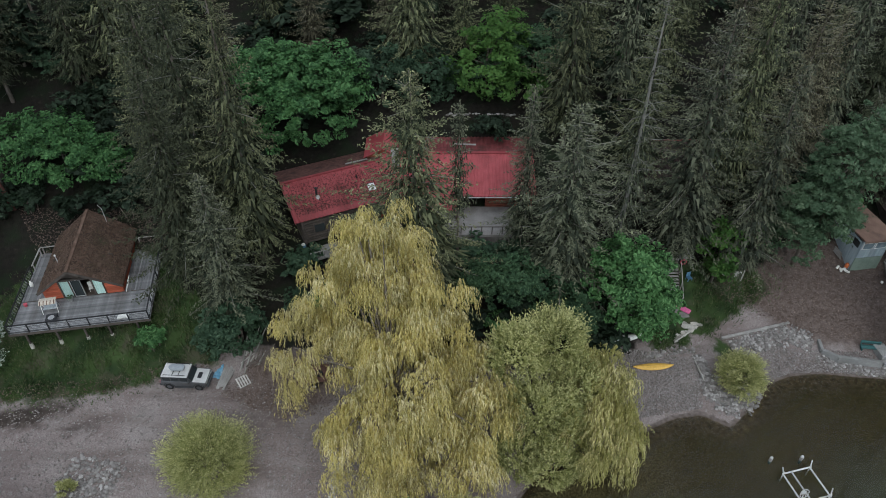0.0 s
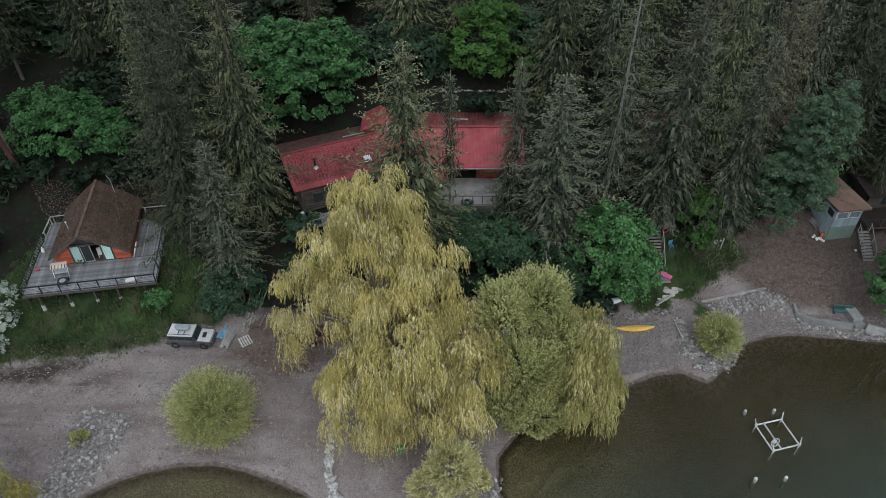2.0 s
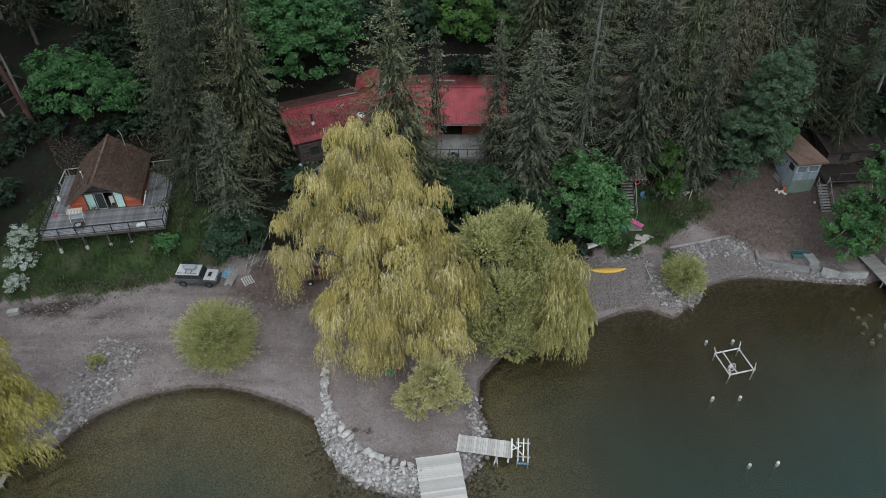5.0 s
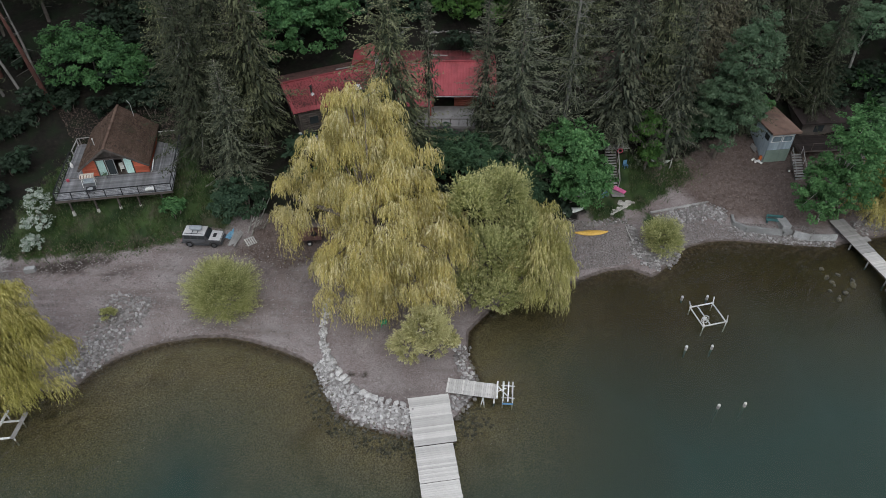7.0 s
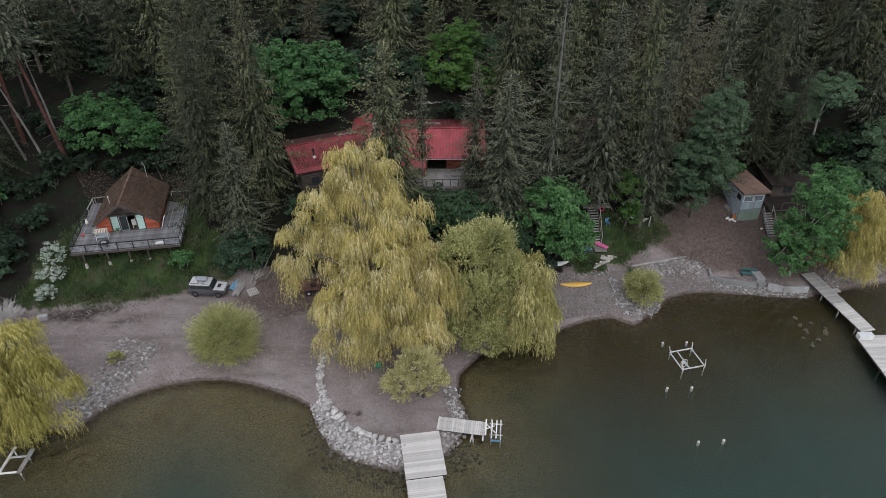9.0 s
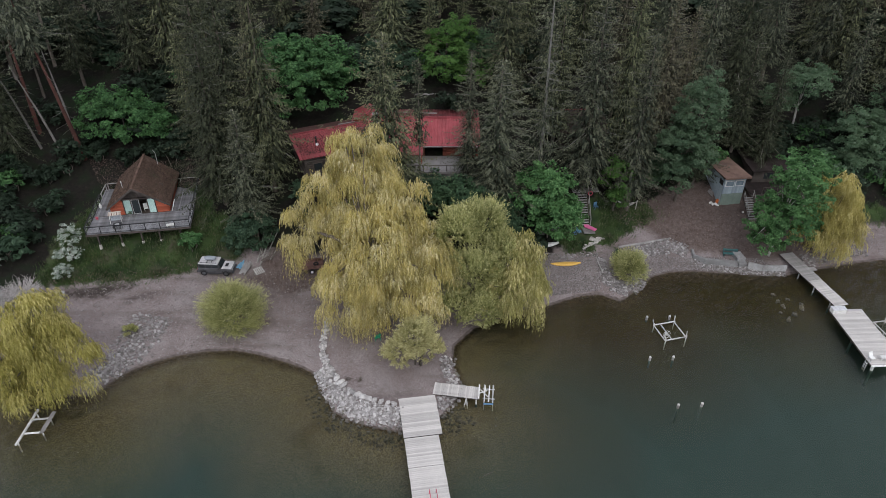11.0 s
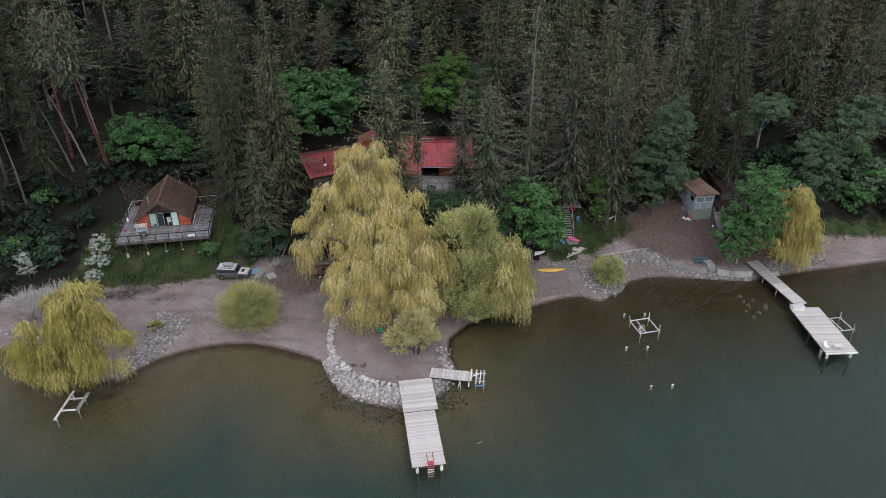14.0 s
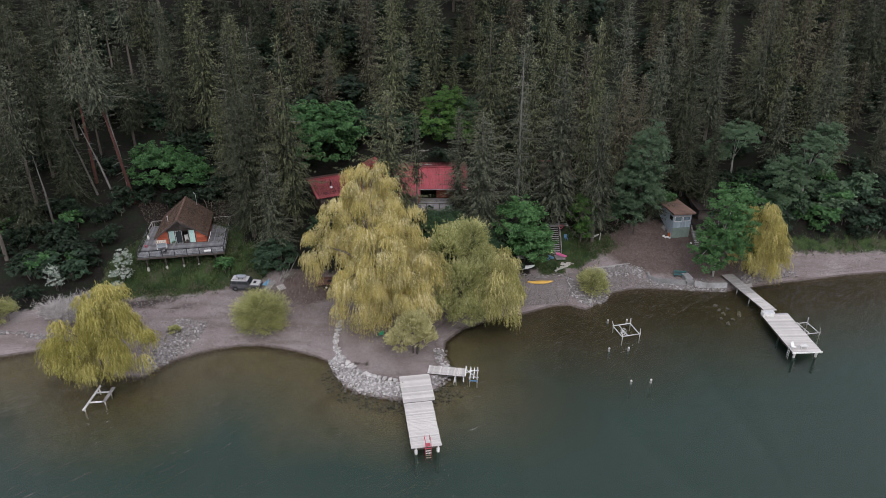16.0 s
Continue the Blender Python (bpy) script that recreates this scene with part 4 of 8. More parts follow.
def build_grass():
    r = np.random.default_rng(9)
    c = np.concatenate([scatter(LAWN[:2], 46000, 10), scatter(LAWN[3:], 30000, 11)])
    c = c + r.normal(0, 0.6, c.shape)
    keep = np.array([noise.noise(Vector((x * 0.5, y * 0.5, 0))) for x, y in c]) > r.uniform(-0.5, 0.35, len(c))
    keep &= (c[:, 0] < 10) | (r.random(len(c)) < 0.4)
    keep &= ~((np.abs(c[:, 0] - 23.7) < 1.9) & (c[:, 1] > 47.2))
    c = c[keep]
    z = land_height(c[:, 0], c[:, 1])
    n = len(c)
    base = np.column_stack([c, z])
    a = r.uniform(0, math.tau, n)
    w = np.stack([np.cos(a), np.sin(a), np.zeros(n)], 1) * 0.045
    tip = base + np.stack([r.normal(0, 0.12, n), r.normal(0, 0.12, n), r.uniform(0.12, 0.5, n)], 1)
    leaf = leaf_mat("grass_blades", (0.036, 0.07, 0.022), (0.07, 0.115, 0.036), (0.19, 0.19, 0.115), 0.3, 0.5, 0.45)
    tagged(new("grass", tri_mesh("grass", np.stack([base - w, base + w, tip], 1), leaf)), "rough green grass on the lawn and bank", "grass", kind="stuff")


def build_pebbles():
    r = np.random.default_rng(19)
    areas = [[(-46, 29), (-30, 23.5), (-20, 28.6), (-9.5, 26), (-9.5, 38), (-20, 42), (-33, 40), (-46, 37)], [(16, 37.5), (24, 39), (25, 44), (17, 45)], [(29, 41.5), (48, 43), (46, 45), (30, 46)],
             [(54, 45), (76, 49), (100, 53), (100, 57), (60, 50)]]
    c = scatter(areas, 15000, 20)
    z = land_height(c[:, 0], c[:, 1])
    keep = z > 0.04
    c, z = c[keep], z[keep]
    n = len(c)
    s = 0.03 + 0.085 * r.random(n) ** 3.0
    p = np.column_stack([c, z + s * 0.3])
    o = np.array([[1, 0, 0], [0, 1, 0], [-1, 0, 0], [0, -1, 0], [0, 0, 0.8]])
    v = p[:, None] + o[None] * s[:, None, None] * r.uniform(0.7, 1.4, (n, 5, 1))
    t = np.concatenate([v[:, [a, b, 4]] for a, b in ((0, 1), (1, 2), (2, 3), (3, 0))])
    mat = leaf_mat("loose_pebbles", (0.10, 0.085, 0.08), (0.215, 0.193, 0.184), (0.37, 0.35, 0.338), 0.0, 6.0, 0.45)
    tagged(new("pebbles", tri_mesh("pebbles", t, mat)), "loose grey pebbles strewn over the gravel", "pebbles", kind="stuff")


def build_litter():
    """Fallen leaves and twigs on the dirt below the shed and behind the cabin."""
    r = np.random.default_rng(29)
    areas = [[(27, 51), (33, 48.6), (38, 47), (44, 46), (50, 46), (54, 50), (54, 60), (30, 61)], [(-20.5, 39.5), (-17, 44), (-10, 43), (-9, 38), (-14, 37)], [(-42, 54), (-28, 55), (-26, 60), (-46, 60)], [(-44, 38.4), (-30, 40), (-22, 42.2), (-23, 43), (-31, 41.4), (-45, 40)]]
    c = np.concatenate([scatter([p], k, 30 + i) for i, (p, k) in enumerate(zip(areas, (13000, 2500, 5000, 2600)))])
    n = len(c)
    p = np.column_stack([c, land_height(c[:, 0], c[:, 1]) + r.uniform(0.03, 0.09, n)])
    a = r.uniform(0, math.tau, n)
    d = np.stack([np.cos(a), np.sin(a), r.normal(0, 0.25, n)], 1) * r.uniform(0.05, 0.17, (n, 1))
    w = np.stack([-np.sin(a), np.cos(a), r.normal(0, 0.4, n)], 1) * r.uniform(0.02, 0.06, (n, 1))
    t = np.concatenate([np.stack([p - d, p - w, p + d], 1), np.stack([p - d, p + d, p + w], 1)])
    mat = leaf_mat("fallen_leaves", (0.06, 0.042, 0.034), (0.12, 0.085, 0.07), (0.26, 0.205, 0.18), 0.0, 1.5, 0.4)
    tagged(new("leaf_litter", tri_mesh("leaf_litter", t, mat)), "dry brown fallen leaves strewn over the dirt", "leaves", kind="stuff")


build_litter()
build_grass()
build_pebbles()
for x, y, k, turn in ((0.6, 52.3, 1.0, 20), (3.0, 52.0, 1.15, 110), (5.4, 52.0, 1.05, 250), (7.6, 52.3, 1.1, 330)):
    plant(SHRUBS[3], x, y, scale=k, rz=turn, category="bush", group="undergrowth shrubs", label="grey-green shrub against the terrace wall")

# ---- willows, bushes and leafy trees ----
willow("willow_tree", "huge weeping willow with yellow spring leaves on the beach", -4.5, 36.5,
       [(-5.0, 43.0, 16.6, 3.3, 2.7, 3.9), (-4.4, 41.8, 14.0, 4.0, 3.2, 3.2), (-6.3, 40.5, 12.2, 5.0, 4.5, 4.4), (-10.2, 38.6, 9.0, 3.8, 4.0, 3.2), (-2.3, 38.5, 12, 4.3, 4.5, 4.0),
        (-2.0, 33.8, 9.6, 4.6, 4.6, 4.6), (-5.6, 31.4, 6.6, 4.4, 3.6, 4.0), (-0.5, 30.4, 6.6, 4.4, 3.2, 4.0), (-3.2, 30.6, 5.0, 3.4, 2.6, 3.2), (2.2, 32.5, 7.6, 3.2, 3.4, 4.0), (2.2, 36.2, 8.4, 3.0, 3.2, 3.6)], WILLOW, 5, 0.5, 2)
broadleaf("willow_tree", "bushy olive-green willow beside the water", 8.0, 36.0, [(-2.2, 0.6, 10.0, 2.7, 2.6, 3.4), (1.0, 1.8, 10.2, 2.9, 2.6, 3.6), (-0.2, -2.2, 5.8, 3.6, 2.8, 3.8), (3.0, 0.2, 7.0, 2.6, 2.6, 3.4), (2.2, -2.6, 3.8, 2.6, 2.2, 2.6), (-2.0, -4.4, 3.0, 2.6, 2.2, 2.4), (0.8, -5.0, 2.8, 2.8, 2.2, 2.3)],
          WILLOW_OLIVE, BARK, 6, trunk=0.3, stems=2, size=0.19, shoots=760)
willow("willow_tree", "yellow-green weeping willow hanging over the lake", 12.2, 35.4, [(12.6, 36.2, 6.6, 3.2, 3.4, 3.8), (11.8, 32.8, 4.6, 3.6, 3.2, 3.6), (13.6, 33.6, 4.6, 2.4, 2.8, 3.4)], WILLOW_MIX, 7, 0.35, 2, per_area=0.23)
willow("willow_tree", "yellow weeping willow leaning over the lake edge", -37.0, 22.2, [(-35.5, 22.0, 9.4, 2.6, 2.7, 3.3), (-33.5, 20.4, 5.8, 3.2, 2.9, 3.5), (-34.4, 20.9, 7.6, 2.7, 2.5, 3.0), (-38.9, 20.4, 5.2, 3.4, 2.9, 3.3), (-36.0, 19.2, 5.0, 3.0, 2.4, 3.4)],
       WILLOW_LAKE, 8, 0.4, 1, per_area=0.24)
broadleaf("willow_bush", "round olive willow bush standing on the gravel", -19.7, 33.0, [(0, -0.4, 1.9, 4.0, 3.5, 3.1), (0.2, -1.2, 0.9, 3.6, 3.0, 1.8)], WILLOW_OLIVE, BARK, 31, trunk=0.08, stems=5, category="bush", size=0.14, shoots=400)
broadleaf("willow_bush", "small pale willow bush at the water's edge", 1.5, 24.9, [(0, 0.3, 4.0, 2.4, 2.2, 2.3), (-1.8, -0.8, 2.9, 1.8, 1.5, 1.7), (1.5, -0.6, 3.0, 1.6, 1.4, 1.8)], WILLOW_PALE, BARK, 32, trunk=0.1, stems=3, category="bush", size=0.19, shoots=150)
broadleaf("willow_bush", "small yellow-green bush among shore stones", 27.6, 41.6, [(0.1, -0.3, 1.7, 2.4, 2.2, 2.4), (0.6, -1.0, 1.2, 2.0, 1.8, 1.4)], WILLOW_OLIVE, BARK, 33, trunk=0.07, stems=4, category="bush", size=0.14, shoots=160)
broadleaf("willow_bush", "low olive bush among stones on the beach", -31.0, 30.2, [(0, 0, 0.5, 0.9, 0.8, 0.7)], WILLOW_OLIVE, BARK, 133, trunk=0.03, stems=3, category="bush", size=0.13, shoots=26)
broadleaf("aspen_tree", "green leafy tree at the head of the dock", 47.3, 45.6, [(1.0, -0.6, 12.4, 3.6, 3.4, 3.4), (1.0, -0.6, 9.0, 3.9, 3.4, 3.2), (-0.9, -0.4, 6.0, 3.6, 3.0, 3.0), (1.2, -0.8, 5.4, 3.4, 3.0, 3.0), (-1.6, -0.8, 3.2, 2.6, 2.2, 2.2)], LEAF_GREEN, BARK_PALE, 34, 460, 58, 0.17, 0.8, 0.16)
willow("willow_tree", "small yellow willow beside the dock", 53.4, 46.6, [(53.4, 46.2, 9.0, 2.9, 2.4, 3.0), (54.8, 45.8, 6.4, 3.2, 2.6, 3.0), (52.2, 45.4, 5.2, 2.8, 2.2, 2.8), (55.4, 45.4, 4.0, 2.4, 2.0, 2.2)], WILLOW_DULL, 9, 0.22, 2, per_area=0.25)
broadleaf("maple_tree", "full green leafy tree behind the red-roofed house", -16, 67.5, [(0.5, -1, 4.0, 6.2, 4.8, 5.6), (-2, 1, 7, 4.8, 4, 3.6), (3.5, 0, 6.4, 4.6, 4, 3.8)], LEAF_FOREST, BARK, 35, 480, 60, 0.22, 1.1)
broadleaf("maple_tree", "bright green leafy tree above the house", 4.8, 73, [(0, -1, 4.2, 4.2, 3.6, 4.0), (1.5, 1, 7, 3, 3, 2.6), (3.2, -2.4, 2.2, 3.8, 2.6, 2.4)], LEAF_BRIGHT, BARK, 36, 210, 50, 0.22, 1.0)
broadleaf("shrub", "dark green shrubs on the slope behind the house", -7.0, 72, [(0, 0, 3.5, 4, 3.5, 4), (5.2, -0.5, 3.0, 3.4, 2.8, 3.6), (-3.6, -0.5, 2.6, 3.0, 2.6, 3.0)], LEAF_DARK, BARK, 37, 210, 45, 0.22, 1.0, category="bush")
broadleaf("maple_tree", "dark green leafy tree above the red roof", 10.4, 75.5, [(0, -1, 3.4, 4.0, 3.4, 3.8), (-4.2, -2.6, 2.0, 2.6, 2.2, 2.2)], LEAF_TERRACE, BARK, 137, 190, 48, 0.2, 1.0)
broadleaf("maple_tree", "wide green leafy tree behind the cabin", -42.0, 65.0, [(-0.5, -1, 2.6, 5.6, 4.5, 4.0), (4.5, -2, 2, 3.8, 3, 3.0)], LEAF_FOREST, BARK, 38, 340, 50, 0.2, 1.0)
broadleaf("shrub", "dark green shrub beside the parked vehicle", -19.6, 44.4, [(0, 0, 2.4, 2.6, 2.4, 2.9), (-1.5, -0.5, 1.6, 2, 1.8, 2)], LEAF_DARK, BARK, 39, 130, 50, 0.2, 0.8, stems=3, category="bush")
broadleaf("maple_tree", "dark green leafy tree below the terrace", 6.2, 47.2, [(0, 0, 3.6, 3.2, 2.8, 3.4), (2.6, 0.6, 3.0, 2.6, 2.4, 2.6), (-3.0, 1.0, 3.0, 2.4, 2.0, 2.8)], LEAF_TERRACE, BARK, 40, 230, 55, 0.17, 0.8)
broadleaf("maple_tree", "dark green leafy tree on the bank", 12.3, 45.6, [(0, 0, 3.2, 2.8, 2.6, 2.8)], LEAF_TERRACE, BARK, 41, 150, 55, 0.17, 0.8)
broadleaf("maple_tree", "bright green maple beside the wooden steps", 18.0, 46.8, [(-1.0, 0, 7.0, 4.0, 3.6, 3.6), (0.6, -0.8, 4.6, 3.8, 3.2, 3.4), (0.6, -1.6, 2.8, 2.4, 2.0, 2.2)], LEAF_GREEN, BARK, 42, 300, 60, 0.19, 0.9)
broadleaf("maple_tree", "slim bright green tree above the grass bank", 27.6, 52.2, [(-0.2, 0, 4.6, 1.9, 1.8, 3.4), (0.2, -0.2, 2.0, 1.6, 1.5, 1.6)], LEAF_BRIGHT, BARK, 43, 80, 45, 0.22, 0.75)
broadleaf("aspen_tree", "tall grey-green aspen leaning by the shed", 36.8, 54.5, [(0.4, -1, 14, 3.2, 3, 5.5), (-1.0, -1.5, 9, 3.6, 3, 4.2), (1.6, -1, 7.5, 2.4, 2.4, 3), (-1.8, -1.2, 5.2, 2.6, 2.4, 3.0)], LEAF_ASPEN, BARK, 44, 430, 58, 0.17, 0.85, 0.2)
broadleaf("aspen_tree", "tall grey-green aspen with pale trunk", 55.5, 65, [(0, -1, 8.6, 3.6, 3.2, 2.6), (-3, 0, 5.5, 2.6, 2.4, 2.4)], LEAF_ASPEN, BARK_PALE, 45, 200, 55, 0.17, 0.85, 0.2)
broadleaf("aspen_tree", "tall grey-green aspen near the shore", 66, 60, [(0, -1, 9.6, 3.6, 3.2, 4.5), (-2, -1, 5.5, 3.6, 3, 3), (2.5, 0, 12, 2.6, 2.4, 2.6), (-4.6, -2, 6.0, 3.4, 3, 3.4), (-3.4, -2.5, 2.6, 3.0, 2.6, 2.2)], LEAF_ASPEN, BARK_PALE, 46, 440, 55, 0.17, 0.85, 0.2)
broadleaf("flowering_shrub", "shrub covered with white blossom beside the lawn", -42.6, 42.6, [(0, 1.2, 2.8, 1.5, 1.4, 1.8), (0.4, -0.8, 1.4, 1.6, 1.4, 1.2)], BLOSSOM, BARK, 47, 110, 36, 0.09, 0.4, 0.06, 4, "bush")

broadleaf("flowering_shrub", "low white-flowering shrub at the edge of the lawn", -42.2, 39.6, [(0, 0, 1.2, 1.1, 1.0, 1.2)], BLOSSOM, BARK, 48, 50, 34, 0.09, 0.4, 0.05, 3, "bush")
broadleaf("flowering_shrub", "white-flowering shrub among the dark undergrowth", -51.7, 41.0, [(0, 0, 1.6, 1.4, 1.2, 1.5), (-1.2, 1.4, 2.4, 1.2, 1.2, 1.3)], BLOSSOM, BARK, 49, 80, 30, 0.09, 0.45, 0.05, 3, "bush")
broadleaf("willow_bush", "olive bush at the western shore", -55.2, 33.0, [(0, 0, 1.6, 2.2, 2.0, 2.0), (-2.2, 0.6, 1.4, 2.0, 1.8, 1.7)], WILLOW_OLIVE, BARK, 134, trunk=0.06, stems=4, category="bush", size=0.14, shoots=140)
plant(SHRUBS[2], -27.6, 44.1, scale=0.95, rz=40, category="bush", group="undergrowth shrubs", label="fresh green bush under the deck corner")
# grey leafless thicket by the far left shore
def twig_bush(x, y, r, h, seed):
    rr = random.Random(seed)
    t = thing("bare_shrub", "bare grey twiggy shrub at the shore", "bush", (x, y, ground_z(x, y) - 0.05), 0, "bare shrubs")
    g = Geo()
    for i in range(320):
        a, k = rr.uniform(0, math.tau), rr.uniform(0.25, 1.0) * r
        e = Vector((k * math.cos(a), k * math.sin(a), h * rr.uniform(0.5, 1.0)))
        m = e * 0.5 + Vector((0, 0, 0.25 * h))
        g.tube([(0.1 * math.cos(a), 0.1 * math.sin(a), 0), m, e], [0.04, 0.03, 0.012], 3, False)
        for q in range(2):
            f = m.lerp(e, rr.random())
            g.tube([f, f + Vector((rr.uniform(-0.5, 0.5), rr.uniform(-0.5, 0.5), rr.uniform(0.1, 0.6)))], [0.022, 0.01], 3, False)
    part("twig_crown", g, TWIG, t)


TWIG = surface("grey_twigs", (0.30, 0.28, 0.27), (0.40, 0.38, 0.36), None, 2, 9, 0.9)
for i, (x, y, r, h) in enumerate(((-43.5, 31.8, 3.0, 3.2), (-46.2, 32.6, 3.2, 3.2), (-41.0, 28.5, 2.2, 2.8), (-48.6, 33.6, 2.6, 2.8), (-45.0, 35.0, 2.6, 2.8))):
    twig_bush(x, y, r, h, 90 + i)

# ---- more materials ----
SHINGLE = surface("mossy_brown_shingles", (0.085, 0.052, 0.038), (0.15, 0.098, 0.075), (0.065, 0.06, 0.035), 1.2, 22, 0.9, stretch=(1, 1, 2.2), relief=0.7, dist=0.08)
RED_METAL = surface("red_corrugated_metal", (0.25, 0.048, 0.055), (0.32, 0.068, 0.077), (0.165, 0.04, 0.042), 0.8, 14, 0.5, 0.0, relief=0.05)
BROWN_METAL = surface("brown_corrugated_metal", (0.05, 0.032, 0.028), (0.08, 0.052, 0.045), (0.035, 0.03, 0.024), 0.8, 14, 0.6, relief=0.05)
LITTER = surface("needle_litter", (0.06, 0.03, 0.026), (0.105, 0.052, 0.045), (0.038, 0.024, 0.02), 3, 18, 0.95)
RED_LITTERED = surface("red_metal_under_needles", (0.14, 0.042, 0.043), (0.22, 0.056, 0.06), (0.075, 0.036, 0.033), 1.6, 18, 0.7, relief=0.05)
ORANGE_SIDING = surface("orange_red_siding", (0.42, 0.10, 0.055), (0.50, 0.135, 0.075), None, 2, 16, 0.7, stretch=(1, 1, 6))
CURTAIN = surface("pale_green_curtain", (0.42, 0.60, 0.56), (0.50, 0.68, 0.63), None, 1.5, 6, 0.8, stretch=(6, 6, 0.4), relief=0.3)
SHED_PALE = surface("pale_blue_grey_siding", (0.27, 0.335, 0.375), (0.345, 0.41, 0.445), (0.21, 0.25, 0.275), 1.2, 14, 0.75, stretch=(5, 5, 0.5))
SHED_GREEN = surface("grey_green_siding", (0.155, 0.205, 0.172), (0.195, 0.245, 0.208), None, 1.2, 14, 0.75)
# dark brown taken near-black for canopy shade over the cottage and deck
SHADED_BROWN = surface("canopy_shaded_brown", (0.018, 0.013, 0.012), (0.032, 0.024, 0.022), (0.012, 0.011, 0.009), 0.9, 16, 0.9)
SHED_ROOF = surface("brown_roll_roofing", (0.165, 0.105, 0.083), (0.225, 0.145, 0.115), (0.085, 0.06, 0.05), 0.9, 18, 0.9)
FOOTING = surface("pale_cast_footing", (0.48, 0.46, 0.42), (0.60, 0.58, 0.54), (0.34, 0.32, 0.30), 1.4, 14, 0.9)
CONCRETE = surface("weathered_concrete", (0.24, 0.24, 0.235), (0.35, 0.35, 0.345), (0.16, 0.155, 0.145), 1.1, 14, 0.9)
PATIO = surface("grey_terrace_slab", (0.23, 0.218, 0.214), (0.30, 0.287, 0.282), (0.165, 0.15, 0.14), 1.0, 14, 0.9)
KAYAK_Y = surface("yellow_orange_plastic", (0.60, 0.36, 0.075), (0.68, 0.42, 0.10), None, 2, 10, 0.4, relief=0.03)
CAR_SILVER = surface("silver_car_paint", (0.50, 0.50, 0.50), (0.55, 0.55, 0.55), (0.42, 0.41, 0.40), 1.5, 20, 0.35, 0.25, relief=0.02, spec=0.5)
CAR_DARK = surface("dark_grey_plastic", (0.05, 0.052, 0.056), (0.08, 0.082, 0.088), None, 2, 20, 0.6, relief=0.02)
CAR_BODY = surface("pewter_car_paint", (0.085, 0.088, 0.095), (0.115, 0.118, 0.126), (0.07, 0.068, 0.066), 1.5, 20, 0.35, 0.3, relief=0.02, spec=0.5)
BOX_GREY = surface("grey_roof_box", (0.27, 0.30, 0.33), (0.32, 0.35, 0.38), None, 2, 20, 0.5, relief=0.02)
RUBBER = surface("black_rubber", (0.015, 0.015, 0.016), (0.03, 0.03, 0.032), None, 3, 20, 0.85, relief=0.05)
RED_PAINT = surface("faded_red_paint", (0.42, 0.07, 0.10), (0.50, 0.10, 0.13), None, 2, 16, 0.6)
BLUE_TARP = surface("blue_tarpaulin", (0.10, 0.24, 0.36), (0.16, 0.33, 0.46), (0.30, 0.36, 0.40), 3, 12, 0.55, relief=0.5)
PINK = surface("pink_plastic", (0.60, 0.12, 0.28), (0.68, 0.17, 0.34), None, 3, 12, 0.6)
BLUE_TOY = surface("blue_plastic", (0.09, 0.20, 0.32), (0.13, 0.26, 0.38), None, 3, 12, 0.5)
TEAL_BENCH = surface("dark_teal_painted_wood", (0.035, 0.10, 0.10), (0.055, 0.13, 0.13), None, 2, 12, 0.6)
DECK_WOOD = surface("blue_grey_deck_boards", (0.15, 0.152, 0.16), (0.24, 0.242, 0.25), (0.11, 0.105, 0.105), 1.4, 16, 0.85, vary=0.3)
MOSS = leaf_mat("roof_moss", (0.05, 0.032, 0.024), (0.085, 0.056, 0.042), (0.16, 0.115, 0.088), 0.0, 0.8, 0.4)
STRIPE = surface("beige_canvas", (0.42, 0.37, 0.31), (0.50, 0.45, 0.38), None, 3, 12, 0.8)
SEAT_BLUE = surface("pale_blue_grey_cushion", (0.34, 0.38, 0.41), (0.42, 0.46, 0.49), None, 3, 12, 0.8)
GREEN_CHAIR = surface("green_plastic", (0.02, 0.23, 0.12), (0.03, 0.28, 0.15), None, 2, 12, 0.5, relief=0.02)
LIME = surface("lime_plastic", (0.36, 0.50, 0.20), (0.44, 0.58, 0.26), None, 2, 12, 0.5, relief=0.02)
PALE_PANE = surface("blue_grey_window_pane", (0.13, 0.175, 0.205), (0.20, 0.255, 0.285), None, 2, 9, 0.15, relief=0.02, spec=0.6)
ORANGE_TOY = surface("orange_plastic", (0.62, 0.16, 0.05), (0.68, 0.20, 0.07), None, 2, 12, 0.5, relief=0.02)
FLAG = surface("pale_flagstone", (0.36, 0.34, 0.31), (0.48, 0.46, 0.43), None, 2, 14, 0.85)
RUST = surface("rusty_brown_metal", (0.10, 0.055, 0.045), (0.16, 0.09, 0.075), None, 2, 14, 0.8)
# pale teal on submerged wood stands for the haze of the water
HAZED_WOOD = surface("water_hazed_wood", (0.12, 0.19, 0.20), (0.15, 0.225, 0.235), None, 3, 12, 0.9)
INDOORS = surface("dim_interior", (0.05, 0.04, 0.035), (0.08, 0.065, 0.055), None, 1, 5, 0.9)


